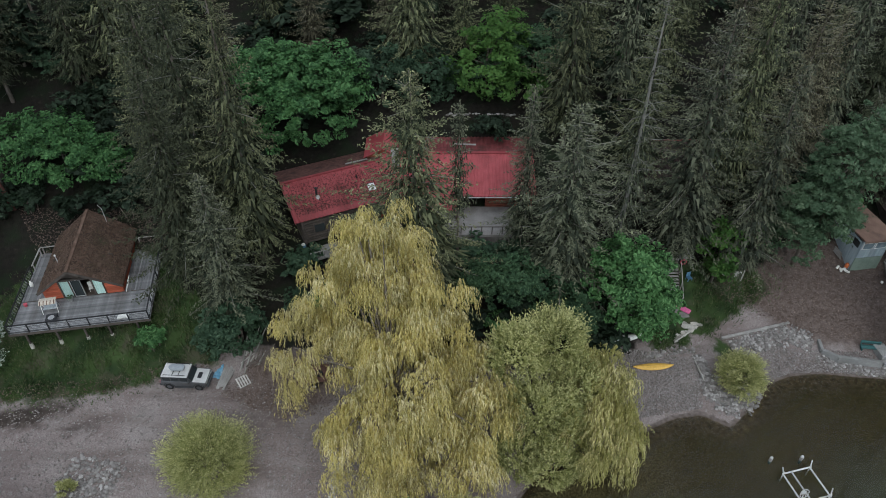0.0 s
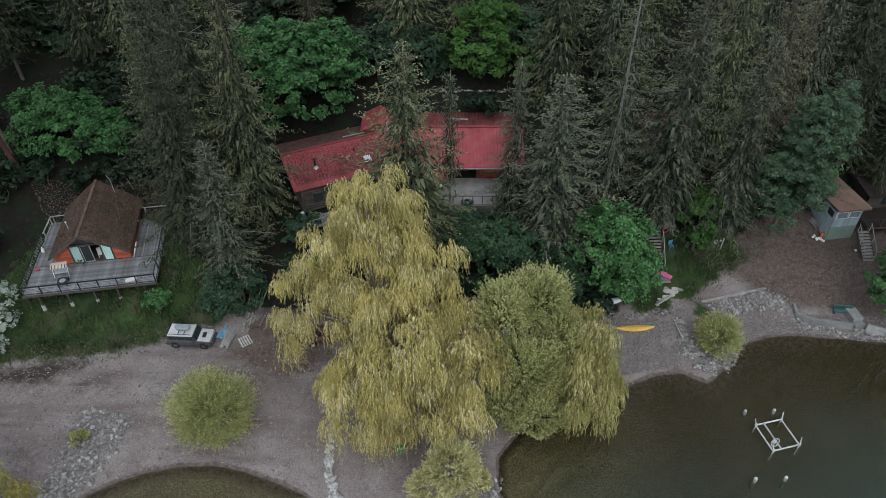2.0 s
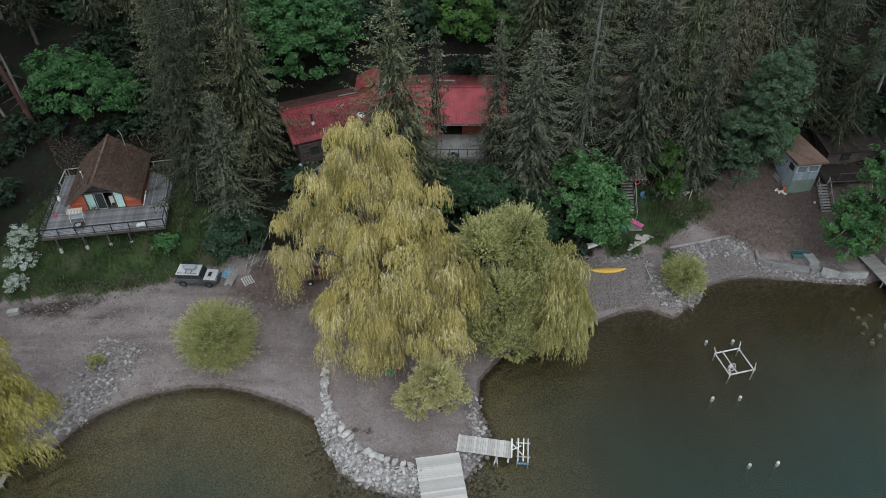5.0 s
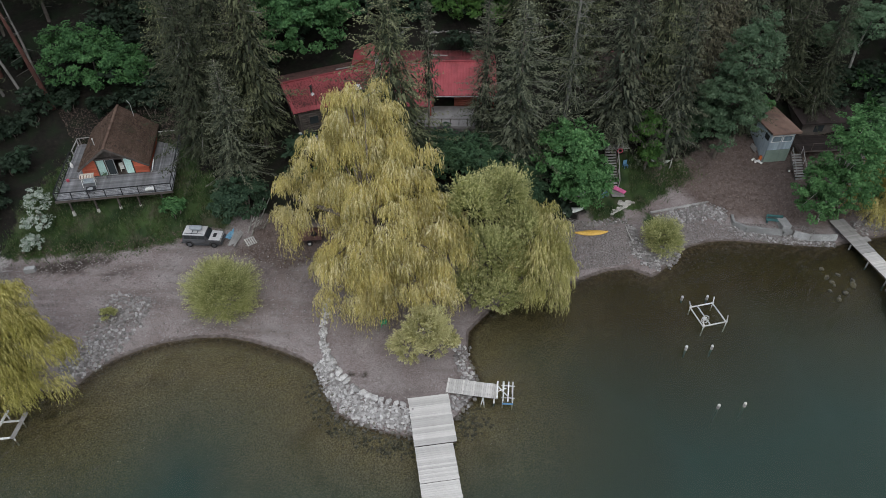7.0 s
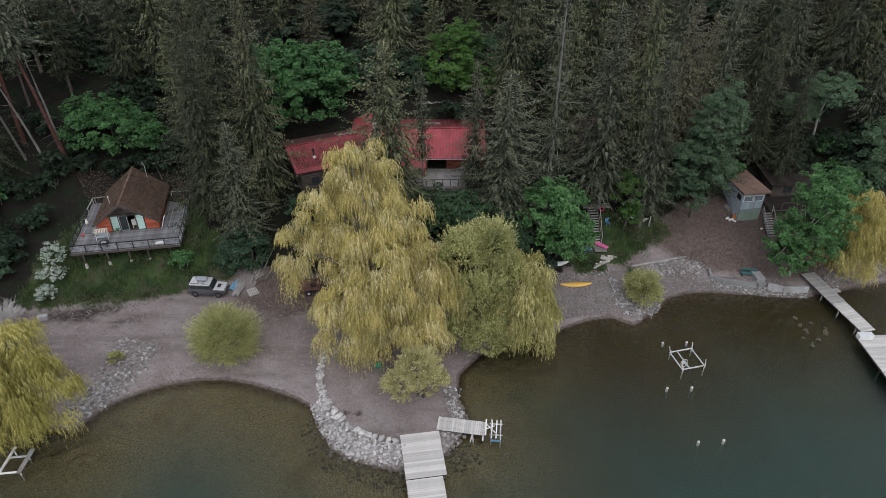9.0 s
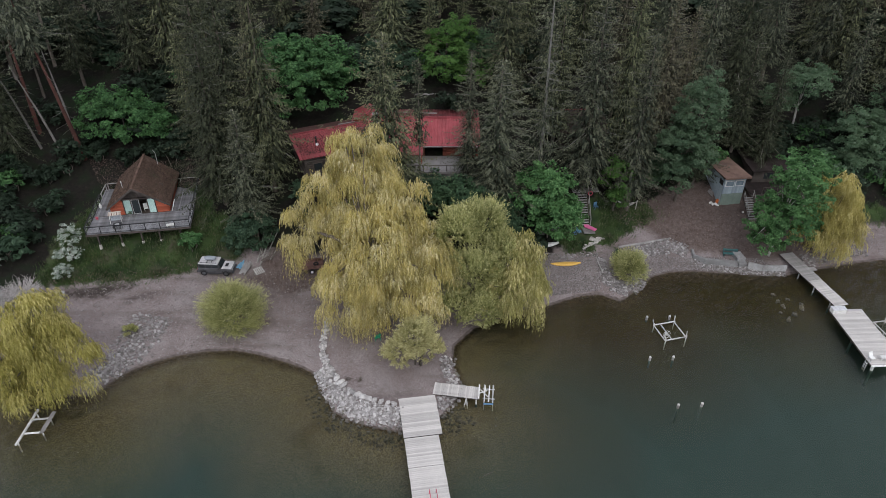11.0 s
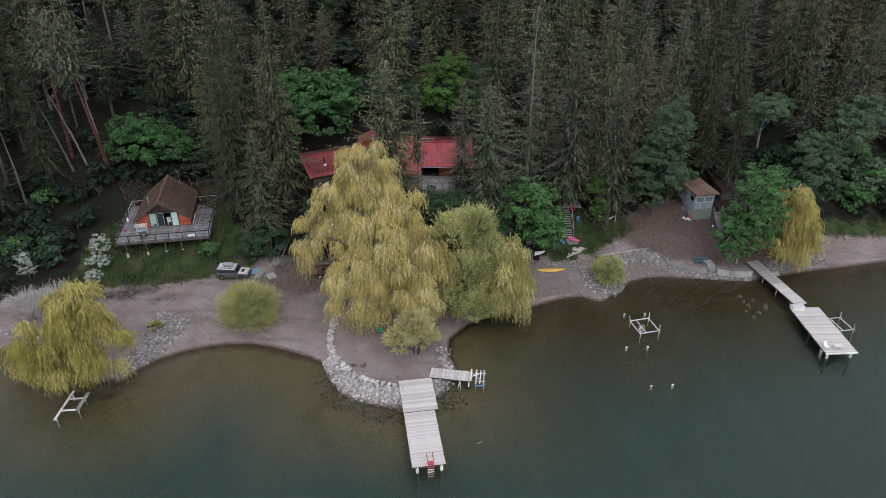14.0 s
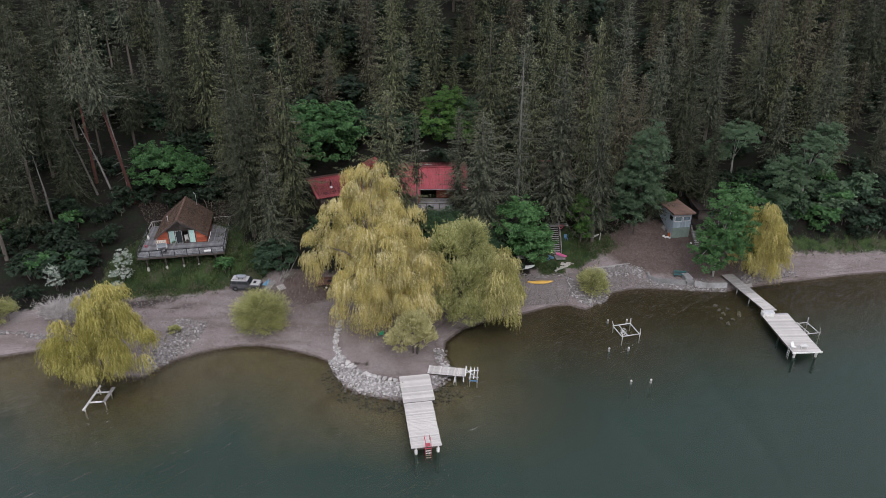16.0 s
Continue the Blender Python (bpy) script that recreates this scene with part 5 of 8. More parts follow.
def boards(parent, mat, x0, x1, y0, y1, z, width=0.14, gap=0.012, thick=0.04, along="x", name="board", seed=1):
    """Loose boards side by side, one shared mesh per run."""
    rnd = random.Random(seed)
    n = int(abs(y1 - y0) / (width + gap)) if along == "x" else int(abs(x1 - x0) / (width + gap))
    length = abs(x1 - x0) if along == "x" else abs(y1 - y0)
    g = Geo().box((0, 0, 0), (length, width, thick) if along == "x" else (width, length, thick))
    me = g.mesh(name, mat)
    for i in range(n):
        ob = new(name, me)
        ob.parent = parent
        k = (i + 0.5) * (width + gap)
        c = ((x0 + x1) / 2 + rnd.uniform(-0.02, 0.02), min(y0, y1) + k) if along == "x" else (min(x0, x1) + k, (y0 + y1) / 2 + rnd.uniform(-0.02, 0.02))
        ob.location = (*c, z + rnd.uniform(-0.004, 0.004))


def corrugated(x0, x1, a, b, pitch=0.38, amp=0.055, thick=0.03):
    """A ribbed sheet between the lines y, z = a and y, z = b, ribs running from a to b."""
    g = Geo()
    n = int((x1 - x0) / (pitch / 4))
    prof = [0, amp, amp, 0]
    vs, fs = [], []
    for i in range(n + 1):
        x = x0 + (x1 - x0) * i / n
        h = prof[i % 4]
        vs += [(x, a[0], a[1] + h), (x, b[0], b[1] + h), (x, a[0], a[1] + h - thick), (x, b[0], b[1] + h - thick)]
    for i in range(n):
        p, q = 4 * i, 4 * i + 4
        fs += [(p, q, q + 1, p + 1), (p + 2, p + 3, q + 3, q + 2), (p, p + 2, q + 2, q), (p + 1, q + 1, q + 3, p + 3)]
    fs += [(0, 1, 3, 2), (4 * n, 4 * n + 2, 4 * n + 3, 4 * n + 1)]
    return g.add(vs, fs)


# ---- the cabin on its deck ----
def build_cabin():
    at, rz = (-40.2, 43.5, 5.2), 9.3
    deck = thing("deck", "grey weathered timber deck with black railing round the cabin", "deck", at, rz)
    part("frame", Geo().box((6.3, 5.65, -0.16), (12.5, 11.2, 0.22)), DARK_WOOD, deck)
    part("fascia", Geo().box((6.3, -0.03, -0.12), (12.7, 0.05, 0.28)), DARK_WOOD, deck)
    for x in (1.2, 3.9, 6.4, 8.6, 11.2):
        part("post", Geo().box((x, 0.3, -1.25), (0.16, 0.16, 2.1)), DARK_WOOD, deck)
        part("footing", Geo().tube([(x, 0.3, -2.4), (x, 0.3, -1.75)], [0.2, 0.16], 8), FOOTING, deck, "pale concrete footing")
    for x in (1.2, 6.4, 11.2):
        for y in (4.5, 8.5):
            part("post", Geo().box((x, y, -1.0), (0.16, 0.16, 1.6)), DARK_WOOD, deck)
    boards(deck, DECK_WOOD, 0, 12.6, 0.0, 4.2, 0.0, seed=3)
    boards(deck, DECK_WOOD, 0, 2.5, 4.25, 11.3, 0.0, along="y", seed=4)
    boards(deck, DECK_WOOD, 9.6, 12.6, 4.25, 11.3, 0.0, along="y", seed=5)

    def rail(p, q, n, first=0):
        p, q = Vector(p), Vector(q)
        for i in range(first, n + 1):
            c = p.lerp(q, i / n)
            part("railing_post", Geo().box((c.x, c.y, 0.52), (0.09, 0.09, 1.05)), BLACK_METAL, deck)
        for z, w in ((1.06, 0.09), (0.12, 0.05)):
            part("rail", Geo().beam((p.x, p.y, z), (q.x, q.y, z), w), BLACK_METAL, deck)
        for z in (0.32, 0.5, 0.68, 0.86):
            part("rail_wire", Geo().beam((p.x, p.y, z), (q.x, q.y, z), 0.012), GALV, deck)

    rail((0.05, 0.05, 0), (12.55, 0.05, 0), 7)
    rail((0.05, 0.05, 0), (0.05, 8.2, 0), 5, 1)
    rail((12.55, 0.05, 0), (12.55, 11.2, 0), 6, 1)
    for p, q in (((0.2, 8.4), (0.3, 11.2)), ((0.3, 11.2), (2.3, 11.3)), ((9.8, 11.25), (12.5, 11.25))):
        part("timber_rail", Geo().beam((*p, 0.95), (*q, 0.95), 0.12, 0.06), OLD_WOOD, deck, "bare grey timber rail")
        for k in (0.1, 0.9):
            c = Vector(p).lerp(Vector(q), k)
            part("timber_post", Geo().box((c.x, c.y, 0.45), (0.1, 0.1, 0.9)), OLD_WOOD, deck)

    cabin = thing("cabin", "small cabin with steep mossy brown shingle roof and orange-red walls", "house", at, rz)
    ap, ev, mid = 4.6, 1.35, 5.95
    for s, ex in ((-1, 2.0), (1, 9.9)):
        # slope: ridge to eave, prow at the ridge
        pts = [(mid, 2.7, ap), (mid, 12.1, ap), (ex, 12.3, ev), (ex, 3.7, ev)]
        slope = part("roof_slope", Geo().poly(pts, (0, 0, -0.22)), SHINGLE, cabin)
        part("rake_board", Geo().beam((mid, 2.66, ap - 0.12), (ex, 3.66, ev - 0.12), 0.05, 0.24), DARK_WOOD, cabin)
        for i in range(9):
            k = (i + 0.6) / 9
            p = Vector((mid, 2.75, ap)).lerp(Vector((ex, 3.72, ev)), k)
            q = Vector((mid, 12.05, ap)).lerp(Vector((ex, 12.25, ev)), k)
            part("shingle_course", Geo().beam(p + Vector((0, 0, 0.01)), q + Vector((0, 0, 0.01)), 0.42, 0.03, up=(s * 0.63, 0, 0.77)), SHINGLE, slope)
    r = np.random.default_rng(71)
    tufts = []
    for ex in (2.0, 9.9):
        n = 2600
        u, v = r.uniform(0.02, 0.98, (n, 1)), r.uniform(0.02, 0.99, (n, 1))
        top = np.array([mid, 2.75, ap]) + u * np.array([0, 9.3, 0])
        low = np.array([ex, 3.75, ev]) + u * np.array([0, 8.5, 0])
        q = top * (1 - v) + low * v + np.array([0, 0, 0.03])
        a = r.uniform(0, math.tau, n)
        d = np.stack([np.cos(a), np.sin(a), 0 * a], 1) * r.uniform(0.05, 0.13, (n, 1))
        d[:, 2] = -0.85 * d[:, 0] * (1 if ex > mid else -1)
        tip = q + np.array([0, 0, 1]) * r.uniform(0.03, 0.13, (n, 1))
        w = np.stack([-d[:, 1], d[:, 0], 0 * a], 1)
        w[:, 2] = -0.85 * w[:, 0] * (1 if ex > mid else -1)
        tufts += [np.stack([q - d, q + w, tip], 1), np.stack([q + w, q + d, tip], 1), np.stack([q + d, q - d, tip], 1)]
    tagged(part("moss", tri_mesh("moss", np.concatenate(tufts), MOSS), None, cabin, "brown moss and needles on the shingles"), kind="stuff")
    part("ridge_cap", Geo().beam((mid, 2.65, ap + 0.03), (mid, 12.1, ap + 0.03), 0.28, 0.08), SHINGLE, cabin)
    for ex in (2.35, 9.5):
        part("side_wall", Geo().box((ex, 8.1, 0.7), (0.16, 7.7, 1.45)), ORANGE_SIDING, cabin)
    for y in (4.3, 12.0):
        if y > 5:
            part("gable_wall", Geo().poly([(2.4, y, 0.02), (9.45, y, 0.02), (9.45, y, 1.5), (mid, y, 4.35), (2.4, y, 1.5)], (0, -0.16, 0)), ORANGE_SIDING, cabin)
    front = part("front_wall", Geo().poly([(2.43, 4.2, 0.02), (4.0, 4.2, 0.02), (4.0, 4.2, 2.45), (2.43, 4.2, 1.3)], (0, 0.16, 0)), ORANGE_SIDING, cabin, "orange-red board siding")
    part("front_wall", Geo().poly([(8.0, 4.2, 0.02), (9.42, 4.2, 0.02), (9.42, 4.2, 1.3), (8.0, 4.2, 2.4)], (0, 0.16, 0)), ORANGE_SIDING, cabin, "orange-red board siding")
    for i in range(6):
        part("siding_board", Geo().box((3.25, 4.19, 0.2 + i * 0.2), (1.5 - max(0, i - 4) * 0.5, 0.03, 0.17)), ORANGE_SIDING, front)
        part("siding_board", Geo().box((8.72, 4.19, 0.2 + i * 0.2), (1.36 - max(0, i - 4) * 0.5, 0.03, 0.17)), ORANGE_SIDING, front)
    part("gable_beam", Geo().box((mid, 4.16, 2.32), (4.1, 0.22, 0.22)), DARK_WOOD, cabin)
    for a, b in (((4.05, 2.44), (5.9, 2.44)), ((6.0, 2.44), (7.95, 2.44))):
        left = a[0] < 5
        pts = [(a[0], 4.24, 2.44), (b[0], 4.24, 2.44), (b[0], 4.24, 4.15), (a[0], 4.24, 2.62)] if left else [(a[0], 4.24, 2.44), (b[0], 4.24, 2.44), (b[0], 4.24, 2.62), (a[0], 4.24, 4.15)]
        part("gable_panel", Geo().poly(pts, (0, 0.03, 0)), DARK_WOOD, cabin, "dark gable infill")
    part("gable_mullion", Geo().box((mid, 4.2, 3.3), (0.12, 0.14, 1.8)), DARK_WOOD, cabin)
    for x in (4.04, 5.02, 7.02, 7.98):
        part("door_jamb", Geo().box((x, 4.2, 1.12), (0.1, 0.2, 2.2)), DARK_WOOD, cabin)
    for x0, x1 in ((4.09, 4.97), (7.07, 7.93)):
        part("curtain", Geo().box(((x0 + x1) / 2, 4.27, 1.1), (x1 - x0, 0.03, 2.15)), CURTAIN, cabin, "pale green curtained side window")
    door = part("sliding_door", Geo().box((5.55, 4.22, 1.1), (0.95, 0.04, 2.1)), GLASS, cabin, "grey glazed sliding door half open")
    for x in (5.09, 6.01):
        part("door_stile", Geo().box((x, 4.2, 1.1), (0.07, 0.08, 2.14)), GALV, door)
    for z in (0.06, 2.14):
        part("door_rail", Geo().box((5.55, 4.2, z), (0.99, 0.08, 0.07)), GALV, door)
    part("floor", Geo().box((mid, 8.2, 0.0), (6.9, 7.6, 0.06)), INDOORS, cabin)
    part("back_lining", Geo().box((mid, 7.0, 1.4), (5.6, 0.08, 2.6)), INDOORS, cabin)
    pipe = part("vent_pipe", Geo().tube([(3.9, 6.2, 2.4), (3.9, 6.2, 3.75)], 0.045, 8), GALV, cabin)
    part("pipe_cap", Geo().tube([(3.9, 6.2, 3.75), (3.9, 6.2, 3.87)], [0.1, 0.08], 8), WHITE_PAINT, pipe)
    part("aerial", Geo().tube([(7.6, 11.4, 3.0), (7.6, 11.4, 5.0), (7.35, 11.4, 5.5)], 0.03, 6), GALV, cabin)
    # on the deck
    z0 = Matrix.Translation(at) @ Matrix.Rotation(radians(rz), 4, "Z")

    def on_deck(name, label, cat, x, y, turn=0.0):
        p = z0 @ Vector((x, y, 0.02))
        return thing(name, label, cat, p, rz + turn)

    t = on_deck("garden_swing", "white garden swing seat with striped canopy on the deck", "swing", 3.2, 2.6, 4)
    for x in (-0.85, 0.85):
        part("side_frame", Geo().tube([(x, -0.55, 0), (x, 0, 1.6), (x, 0.55, 0)], 0.035, 6), WHITE_PAINT, t)
    part("canopy_frame", Geo().tube([(-0.9, 0, 1.6), (0.9, 0, 1.6)], 0.03, 6), WHITE_PAINT, t)
    can = part("canopy", Geo().poly([(-0.95, -0.55, 1.5), (0.95, -0.55, 1.5), (0.95, 0.0, 1.68), (0.95, 0.55, 1.6), (-0.95, 0.55, 1.6), (-0.95, 0.0, 1.68)], (0, 0, 0.03)), STRIPE, t)
    t.scale = (0.8, 0.8, 0.8)
    for i in range(5):
        part("stripe", Geo().box((-0.76 + i * 0.38, -0.28, 1.632), (0.1, 0.56, 0.012), m=Matrix.Translation((-0.76 + i * 0.38, -0.28, 1.63)) @ Matrix.Rotation(0.315, 4, "X")), RUST, can)
    part("seat", Geo().box((0, 0.0, 0.5), (1.5, 0.5, 0.1)), SEAT_BLUE, t)
    part("backrest", Geo().box((0, 0.28, 0.8), (1.5, 0.08, 0.55)), SEAT_BLUE, t)
    t = on_deck("fire_pit", "square black fire pit table on the deck", "fire pit", 3.6, 1.2, 3)
    part("tabletop", Geo().poly([(-0.5, -0.5, 0.38), (0.5, -0.5, 0.38), (0.5, 0.5, 0.38), (-0.5, 0.5, 0.38)], (0, 0, 0.05)), BLACK_METAL, t)
    part("bowl", Geo().tube([(0, 0, 0.4), (0, 0, 0.45)], [0.26, 0.3], 10), GALV, t)
    for x in (-0.42, 0.42):
        for y in (-0.42, 0.42):
            part("leg", Geo().box((x, y, 0.19), (0.06, 0.06, 0.38)), BLACK_METAL, t)
    t = on_deck("white_cooler", "low white slatted lounger folded on the deck", "lounger", 10.1, 0.55, 5)
    part("slab", Geo().poly([(-0.5, -0.2, 0.1), (0.5, -0.25, 0.1), (0.55, 0.1, 0.1), (0.3, 0.25, 0.1), (-0.45, 0.2, 0.1)], (0, 0, 0.14)), WHITE_PAINT, t)
    for x in (-0.35, 0.35):
        part("leg", Geo().box((x, 0, 0.05), (0.06, 0.35, 0.1)), WHITE_PAINT, t)
    t = on_deck("armchair", "pale wicker chair just inside the open door", "chair", 6.5, 4.9, 20)
    part("seat", Geo().box((0, 0, 0.4), (0.55, 0.5, 0.1)), WHITE_PAINT, t)
    part("backrest", Geo().box((0, 0.24, 0.7), (0.55, 0.07, 0.55)), WHITE_PAINT, t)
    for x in (-0.24, 0.24):
        for y in (-0.2, 0.2):
            part("leg", Geo().box((x, y, 0.18), (0.05, 0.05, 0.36)), WHITE_PAINT, t)
    t = on_deck("garden_pot", "round grey planter by the sliding door", "pot", 4.75, 3.6)
    part("pot", Geo().tube([(0, 0, 0), (0, 0, 0.4), (0, 0, 0.42)], [0.16, 0.25, 0.27], 12), CONCRETE, t)
    part("plant", tri_mesh("plant", broadleaf_tris(np.random.default_rng(2), [(0, 0, 0.55, 0.25, 0.25, 0.2)], 8, 14, 0.08, 0.12), LEAF_ASPEN), None, t)
    t = on_deck("red_bucket", "small red bucket by the railing", "bucket", 0.6, 3.6)
    part("bucket", Geo().tube([(0, 0, 0), (0, 0, 0.3)], [0.14, 0.19], 10), RED_PAINT, t)
    t = on_deck("gas_bottle", "white gas bottle beside the deck edge", "bottle", 0.45, 6.4)
    part("body", Geo().tube([(0, 0, 0), (0, 0, 0.1), (0, 0, 0.42), (0, 0, 0.55)], [0.14, 0.18, 0.18, 0.08], 10), WHITE_PAINT, t, smooth=True)
    part("collar", Geo().tube([(0, 0, 0.55), (0, 0, 0.68)], 0.09, 8), WHITE_PAINT, t)
    t = on_deck("screen_frame", "white window screen leaning on the cabin wall", "screen", 10.15, 4.6, 90)
    for p, q in (((-0.45, 0.35, 0), (-0.45, -0.1, 1.25)), ((0.45, 0.35, 0), (0.45, -0.1, 1.25)), ((-0.45, 0.35, 0.02), (0.45, 0.35, 0.02)), ((-0.45, -0.1, 1.25), (0.45, -0.1, 1.25))):
        part("frame_bar", Geo().beam(p, q, 0.06), WHITE_PAINT, t)


build_cabin()


# ---- the red-roofed house ----
def build_house():
    h = thing("house", "long log house with red corrugated metal roof among the trees", "house", (0, 0, 7.4))
    # main block, ridge along x
    x0, x1 = -6.5, 9.6
    z = 7.4
    roof = part("roof", corrugated(x0, x1, (57.6, 10.5 - z), (62.9, 12.3 - z)), RED_METAL, h, "red corrugated metal roof")
    part("back_slope", corrugated(x0, x1, (62.95, 12.3 - z), (69.6, 11.3 - z)), RED_LITTERED, h, "back slope dulled by brown needles")
    part("ridge_cap", Geo().beam((x0, 62.92, 12.36 - z), (x1, 62.92, 12.36 - z), 0.4, 0.06), RED_METAL, h)
    part("gutter", Geo().beam((1.6, 57.55, 10.42 - z), (x1, 57.55, 10.42 - z), 0.08, 0.08), GALV, h)
    part("roof_board", Geo().beam((1.2, 65.0, 12.08 - z), (3.6, 64.8, 12.12 - z), 0.25, 0.06), OLD_WOOD, h)
    # log walls
    for i in range(10):
        zz = 0.12 + i * 0.3
        part("log", Geo().tube([(4.4, 58.6, zz), (9.3, 58.6, zz)], 0.16, 8), RED_LOG, h)
        part("log", Geo().tube([(-6.3, 58.9, zz), (1.5, 58.9, zz)], 0.16, 8), RED_LOG, h)
        part("log", Geo().tube([(9.2, 58.4, zz), (9.2, 67.6, zz)], 0.16, 8), RED_LOG, h)
    part("porch_back_wall", Geo().box((3.0, 61.0, 1.5), (3.0, 0.2, 3.2)), INDOORS, h)
    part("porch_floor", Geo().box((3.0, 59.6, 0.97), (3.2, 3.2, 0.1)), DARK_WOOD, h)
    part("porch_post", Geo().box((1.75, 58.3, 1.5), (0.22, 0.22, 3.0)), RED_LOG, h)
    d = part("door", Geo().box((3.3, 60.86, 2.02), (0.95, 0.08, 2.0)), DARK_WOOD, h)
    part("door_pane", Geo().box((3.3, 60.8, 2.4), (0.6, 0.03, 0.9)), GLASS, d)
    part("porch_roof", corrugated(-6.4, 1.7, (55.9, 10.0 - z), (57.75, 10.6 - z)), RED_METAL, h)
    part("rear_gable", Geo().box((1.5, 64.3, 1.4), (15.4, 6.2, 2.6)), RED_LOG, h)
    for x in (-6.2, -3.4, -0.6, 1.5):
        part("porch_post", Geo().box((x, 56.2, 1.25), (0.2, 0.2, 2.5)), RED_LOG, h)
    up = part("dormer", Geo().poly([(-8.2, 63.0, 3.0), (-4.6, 63.0, 3.0), (-4.6, 63.0, 4.4), (-6.4, 63.0, 5.3), (-8.2, 63.0, 4.4)], (0, 3.5, 0)), RED_LOG, h)
    part("dormer_roof", Geo().poly([(-8.5, 62.7, 4.35), (-6.4, 62.7, 5.45), (-6.4, 66.6, 5.45), (-8.5, 66.6, 4.35)], (0, 0, 0.06)), RED_METAL, up)
    part("dormer_roof", Geo().poly([(-4.3, 62.7, 4.35), (-6.4, 62.7, 5.45), (-6.4, 66.6, 5.45), (-4.3, 66.6, 4.35)], (0, 0, 0.06)), RED_METAL, up)
    chimney = part("chimney", Geo().box((-5.0, 61.5, 5.3), (0.7, 0.7, 1.6)), CONCRETE, h, "pale masonry chimney")
    part("chimney_cap", Geo().box((-5.0, 61.5, 6.13), (0.85, 0.85, 0.1)), CONCRETE, chimney)

    wing = thing("house_wing", "red corrugated roof wing strewn with brown needles, at an angle", "house", (-16.5, 57.7, 7.4), 24.1)
    ln = 11.5
    slope = part("roof", corrugated(0, ln, (-5.2, 3.3), (0, 4.6)), RED_METAL, wing, "red corrugated roof with brown litter")
    part("back_slope", Geo().poly([(0, 0.05, 4.6), (ln, 0.05, 4.6), (ln, 3.6, 3.7), (0, 3.6, 3.7)], (0, 0, -0.08)), LITTER, wing, "back slope covered with brown litter")
    part("ridge_cap", Geo().beam((0, 0, 4.68), (ln, 0, 4.68), 0.3, 0.06), RED_METAL, wing)
    part("roof_plank", Geo().beam((7.2, 0.9, 4.5), (9.6, 0.8, 4.52), 0.22, 0.05), OLD_WOOD, wing)
    part("rake", Geo().beam((0, -5.2, 3.3), (0, 0, 4.62), 0.08, 0.18), RED_METAL, wing)
    # wing logs dark in place of red: tree shade put into the colour
    for i in range(10):
        part("log", Geo().tube([(0.8, -4.5, 0.1 + i * 0.3), (ln, -4.5, 0.1 + i * 0.3)], 0.16, 8), DARK_WOOD, wing)
        part("log", Geo().tube([(0.8, -4.7, 0.1 + i * 0.3), (0.8, 3.2, 0.1 + i * 0.3)], 0.16, 8), DARK_WOOD, wing)
    part("gable_end", Geo().poly([(0.8, -4.4, 3.0), (0.8, 0, 4.4), (0.8, 3.2, 3.6), (0.8, 3.2, 3.0)], (0.12, 0, 0)), DARK_WOOD, wing)
    for x in (2.4, 4.6):
        w = part("window", Geo().box((x, -4.7, 1.7), (1.2, 0.08, 1.1)), DARK_WOOD, wing)
        part("pane", Geo().box((x, -4.76, 1.7), (1.02, 0.04, 0.92)), GLASS, w)
    pipe = part("flue", Geo().tube([(3.0, -2.6, 3.9), (3.0, -2.6, 4.9)], 0.11, 8), BLACK_METAL, wing, "black stove flue")
    part("flue_cap", Geo().tube([(3.0, -2.6, 4.95), (3.0, -2.6, 5.1)], [0.2, 0.05], 8), BLACK_METAL, pipe)
    part("flashing", Geo().tube([(3.05, -2.75, 3.85), (3.05, -2.75, 4.12)], [0.3, 0.14], 10), GALV, wing, "bright metal flashing")
    part("vent", Geo().tube([(7.6, -1.6, 4.15), (7.6, -1.6, 4.55)], 0.07, 8), BLACK_METAL, wing)
    part("skylight", Geo().box(None, (0.75, 0.9, 0.08), m=Matrix.Translation((8.6, -3.2, 3.86)) @ Matrix.Rotation(math.atan(0.25), 4, "X")), GALV, wing, "pale roof skylight")
    rnd = random.Random(4)
    litter = Geo()
    for _ in range(4500):
        k, x = rnd.random() ** 0.7, rnd.uniform(0.4, ln - 0.3)
        y = -0.3 - 4.2 * k
        s = rnd.uniform(0.02, 0.06)
        litter.box(None, (s * 1.6, s, 0.02), m=Matrix.Translation((x, y, 4.65 + 0.25 * y)) @ Matrix.Rotation(math.atan(0.25), 4, "X") @ Matrix.Rotation(rnd.uniform(0, 3), 4, "Z"))
    tagged(part("needle_litter", litter, LITTER, wing, "brown fallen needles"), kind="stuff")

    t = thing("terrace", "grey slab terrace with a dark rail in front of the house", "terrace", (0, 0, 8.4))
    part("slab", Geo().box((3.4, 56.1, 0.05), (7.6, 4.6, 0.3)), PATIO, t)
    part("retaining_wall", Geo().box((3.4, 53.95, -1.0), (7.6, 0.3, 1.8)), ROCK_DULL, t)
    part("rail", Geo().beam((-0.3, 53.9, 1.15), (7.0, 53.9, 1.15), 0.07), DARK_WOOD, t)
    for i in range(8):
        part("rail_post", Geo().box((-0.25 + i * 1.03, 53.9, 0.65), (0.08, 0.08, 1.0)), DARK_WOOD, t)
    t = thing("wing_deck", "small timber deck below the house wing", "deck", (-12.3, 53.2, 7.3), 24.1)
    part("deck_floor", Geo().box((0.6, -0.6, 0), (4.6, 1.9, 0.15)), OLD_WOOD, t)
    for x in (-1.5, 2.7):
        part("deck_post", Geo().box((x, -1.4, -0.9), (0.14, 0.14, 1.8)), DARK_WOOD, t)
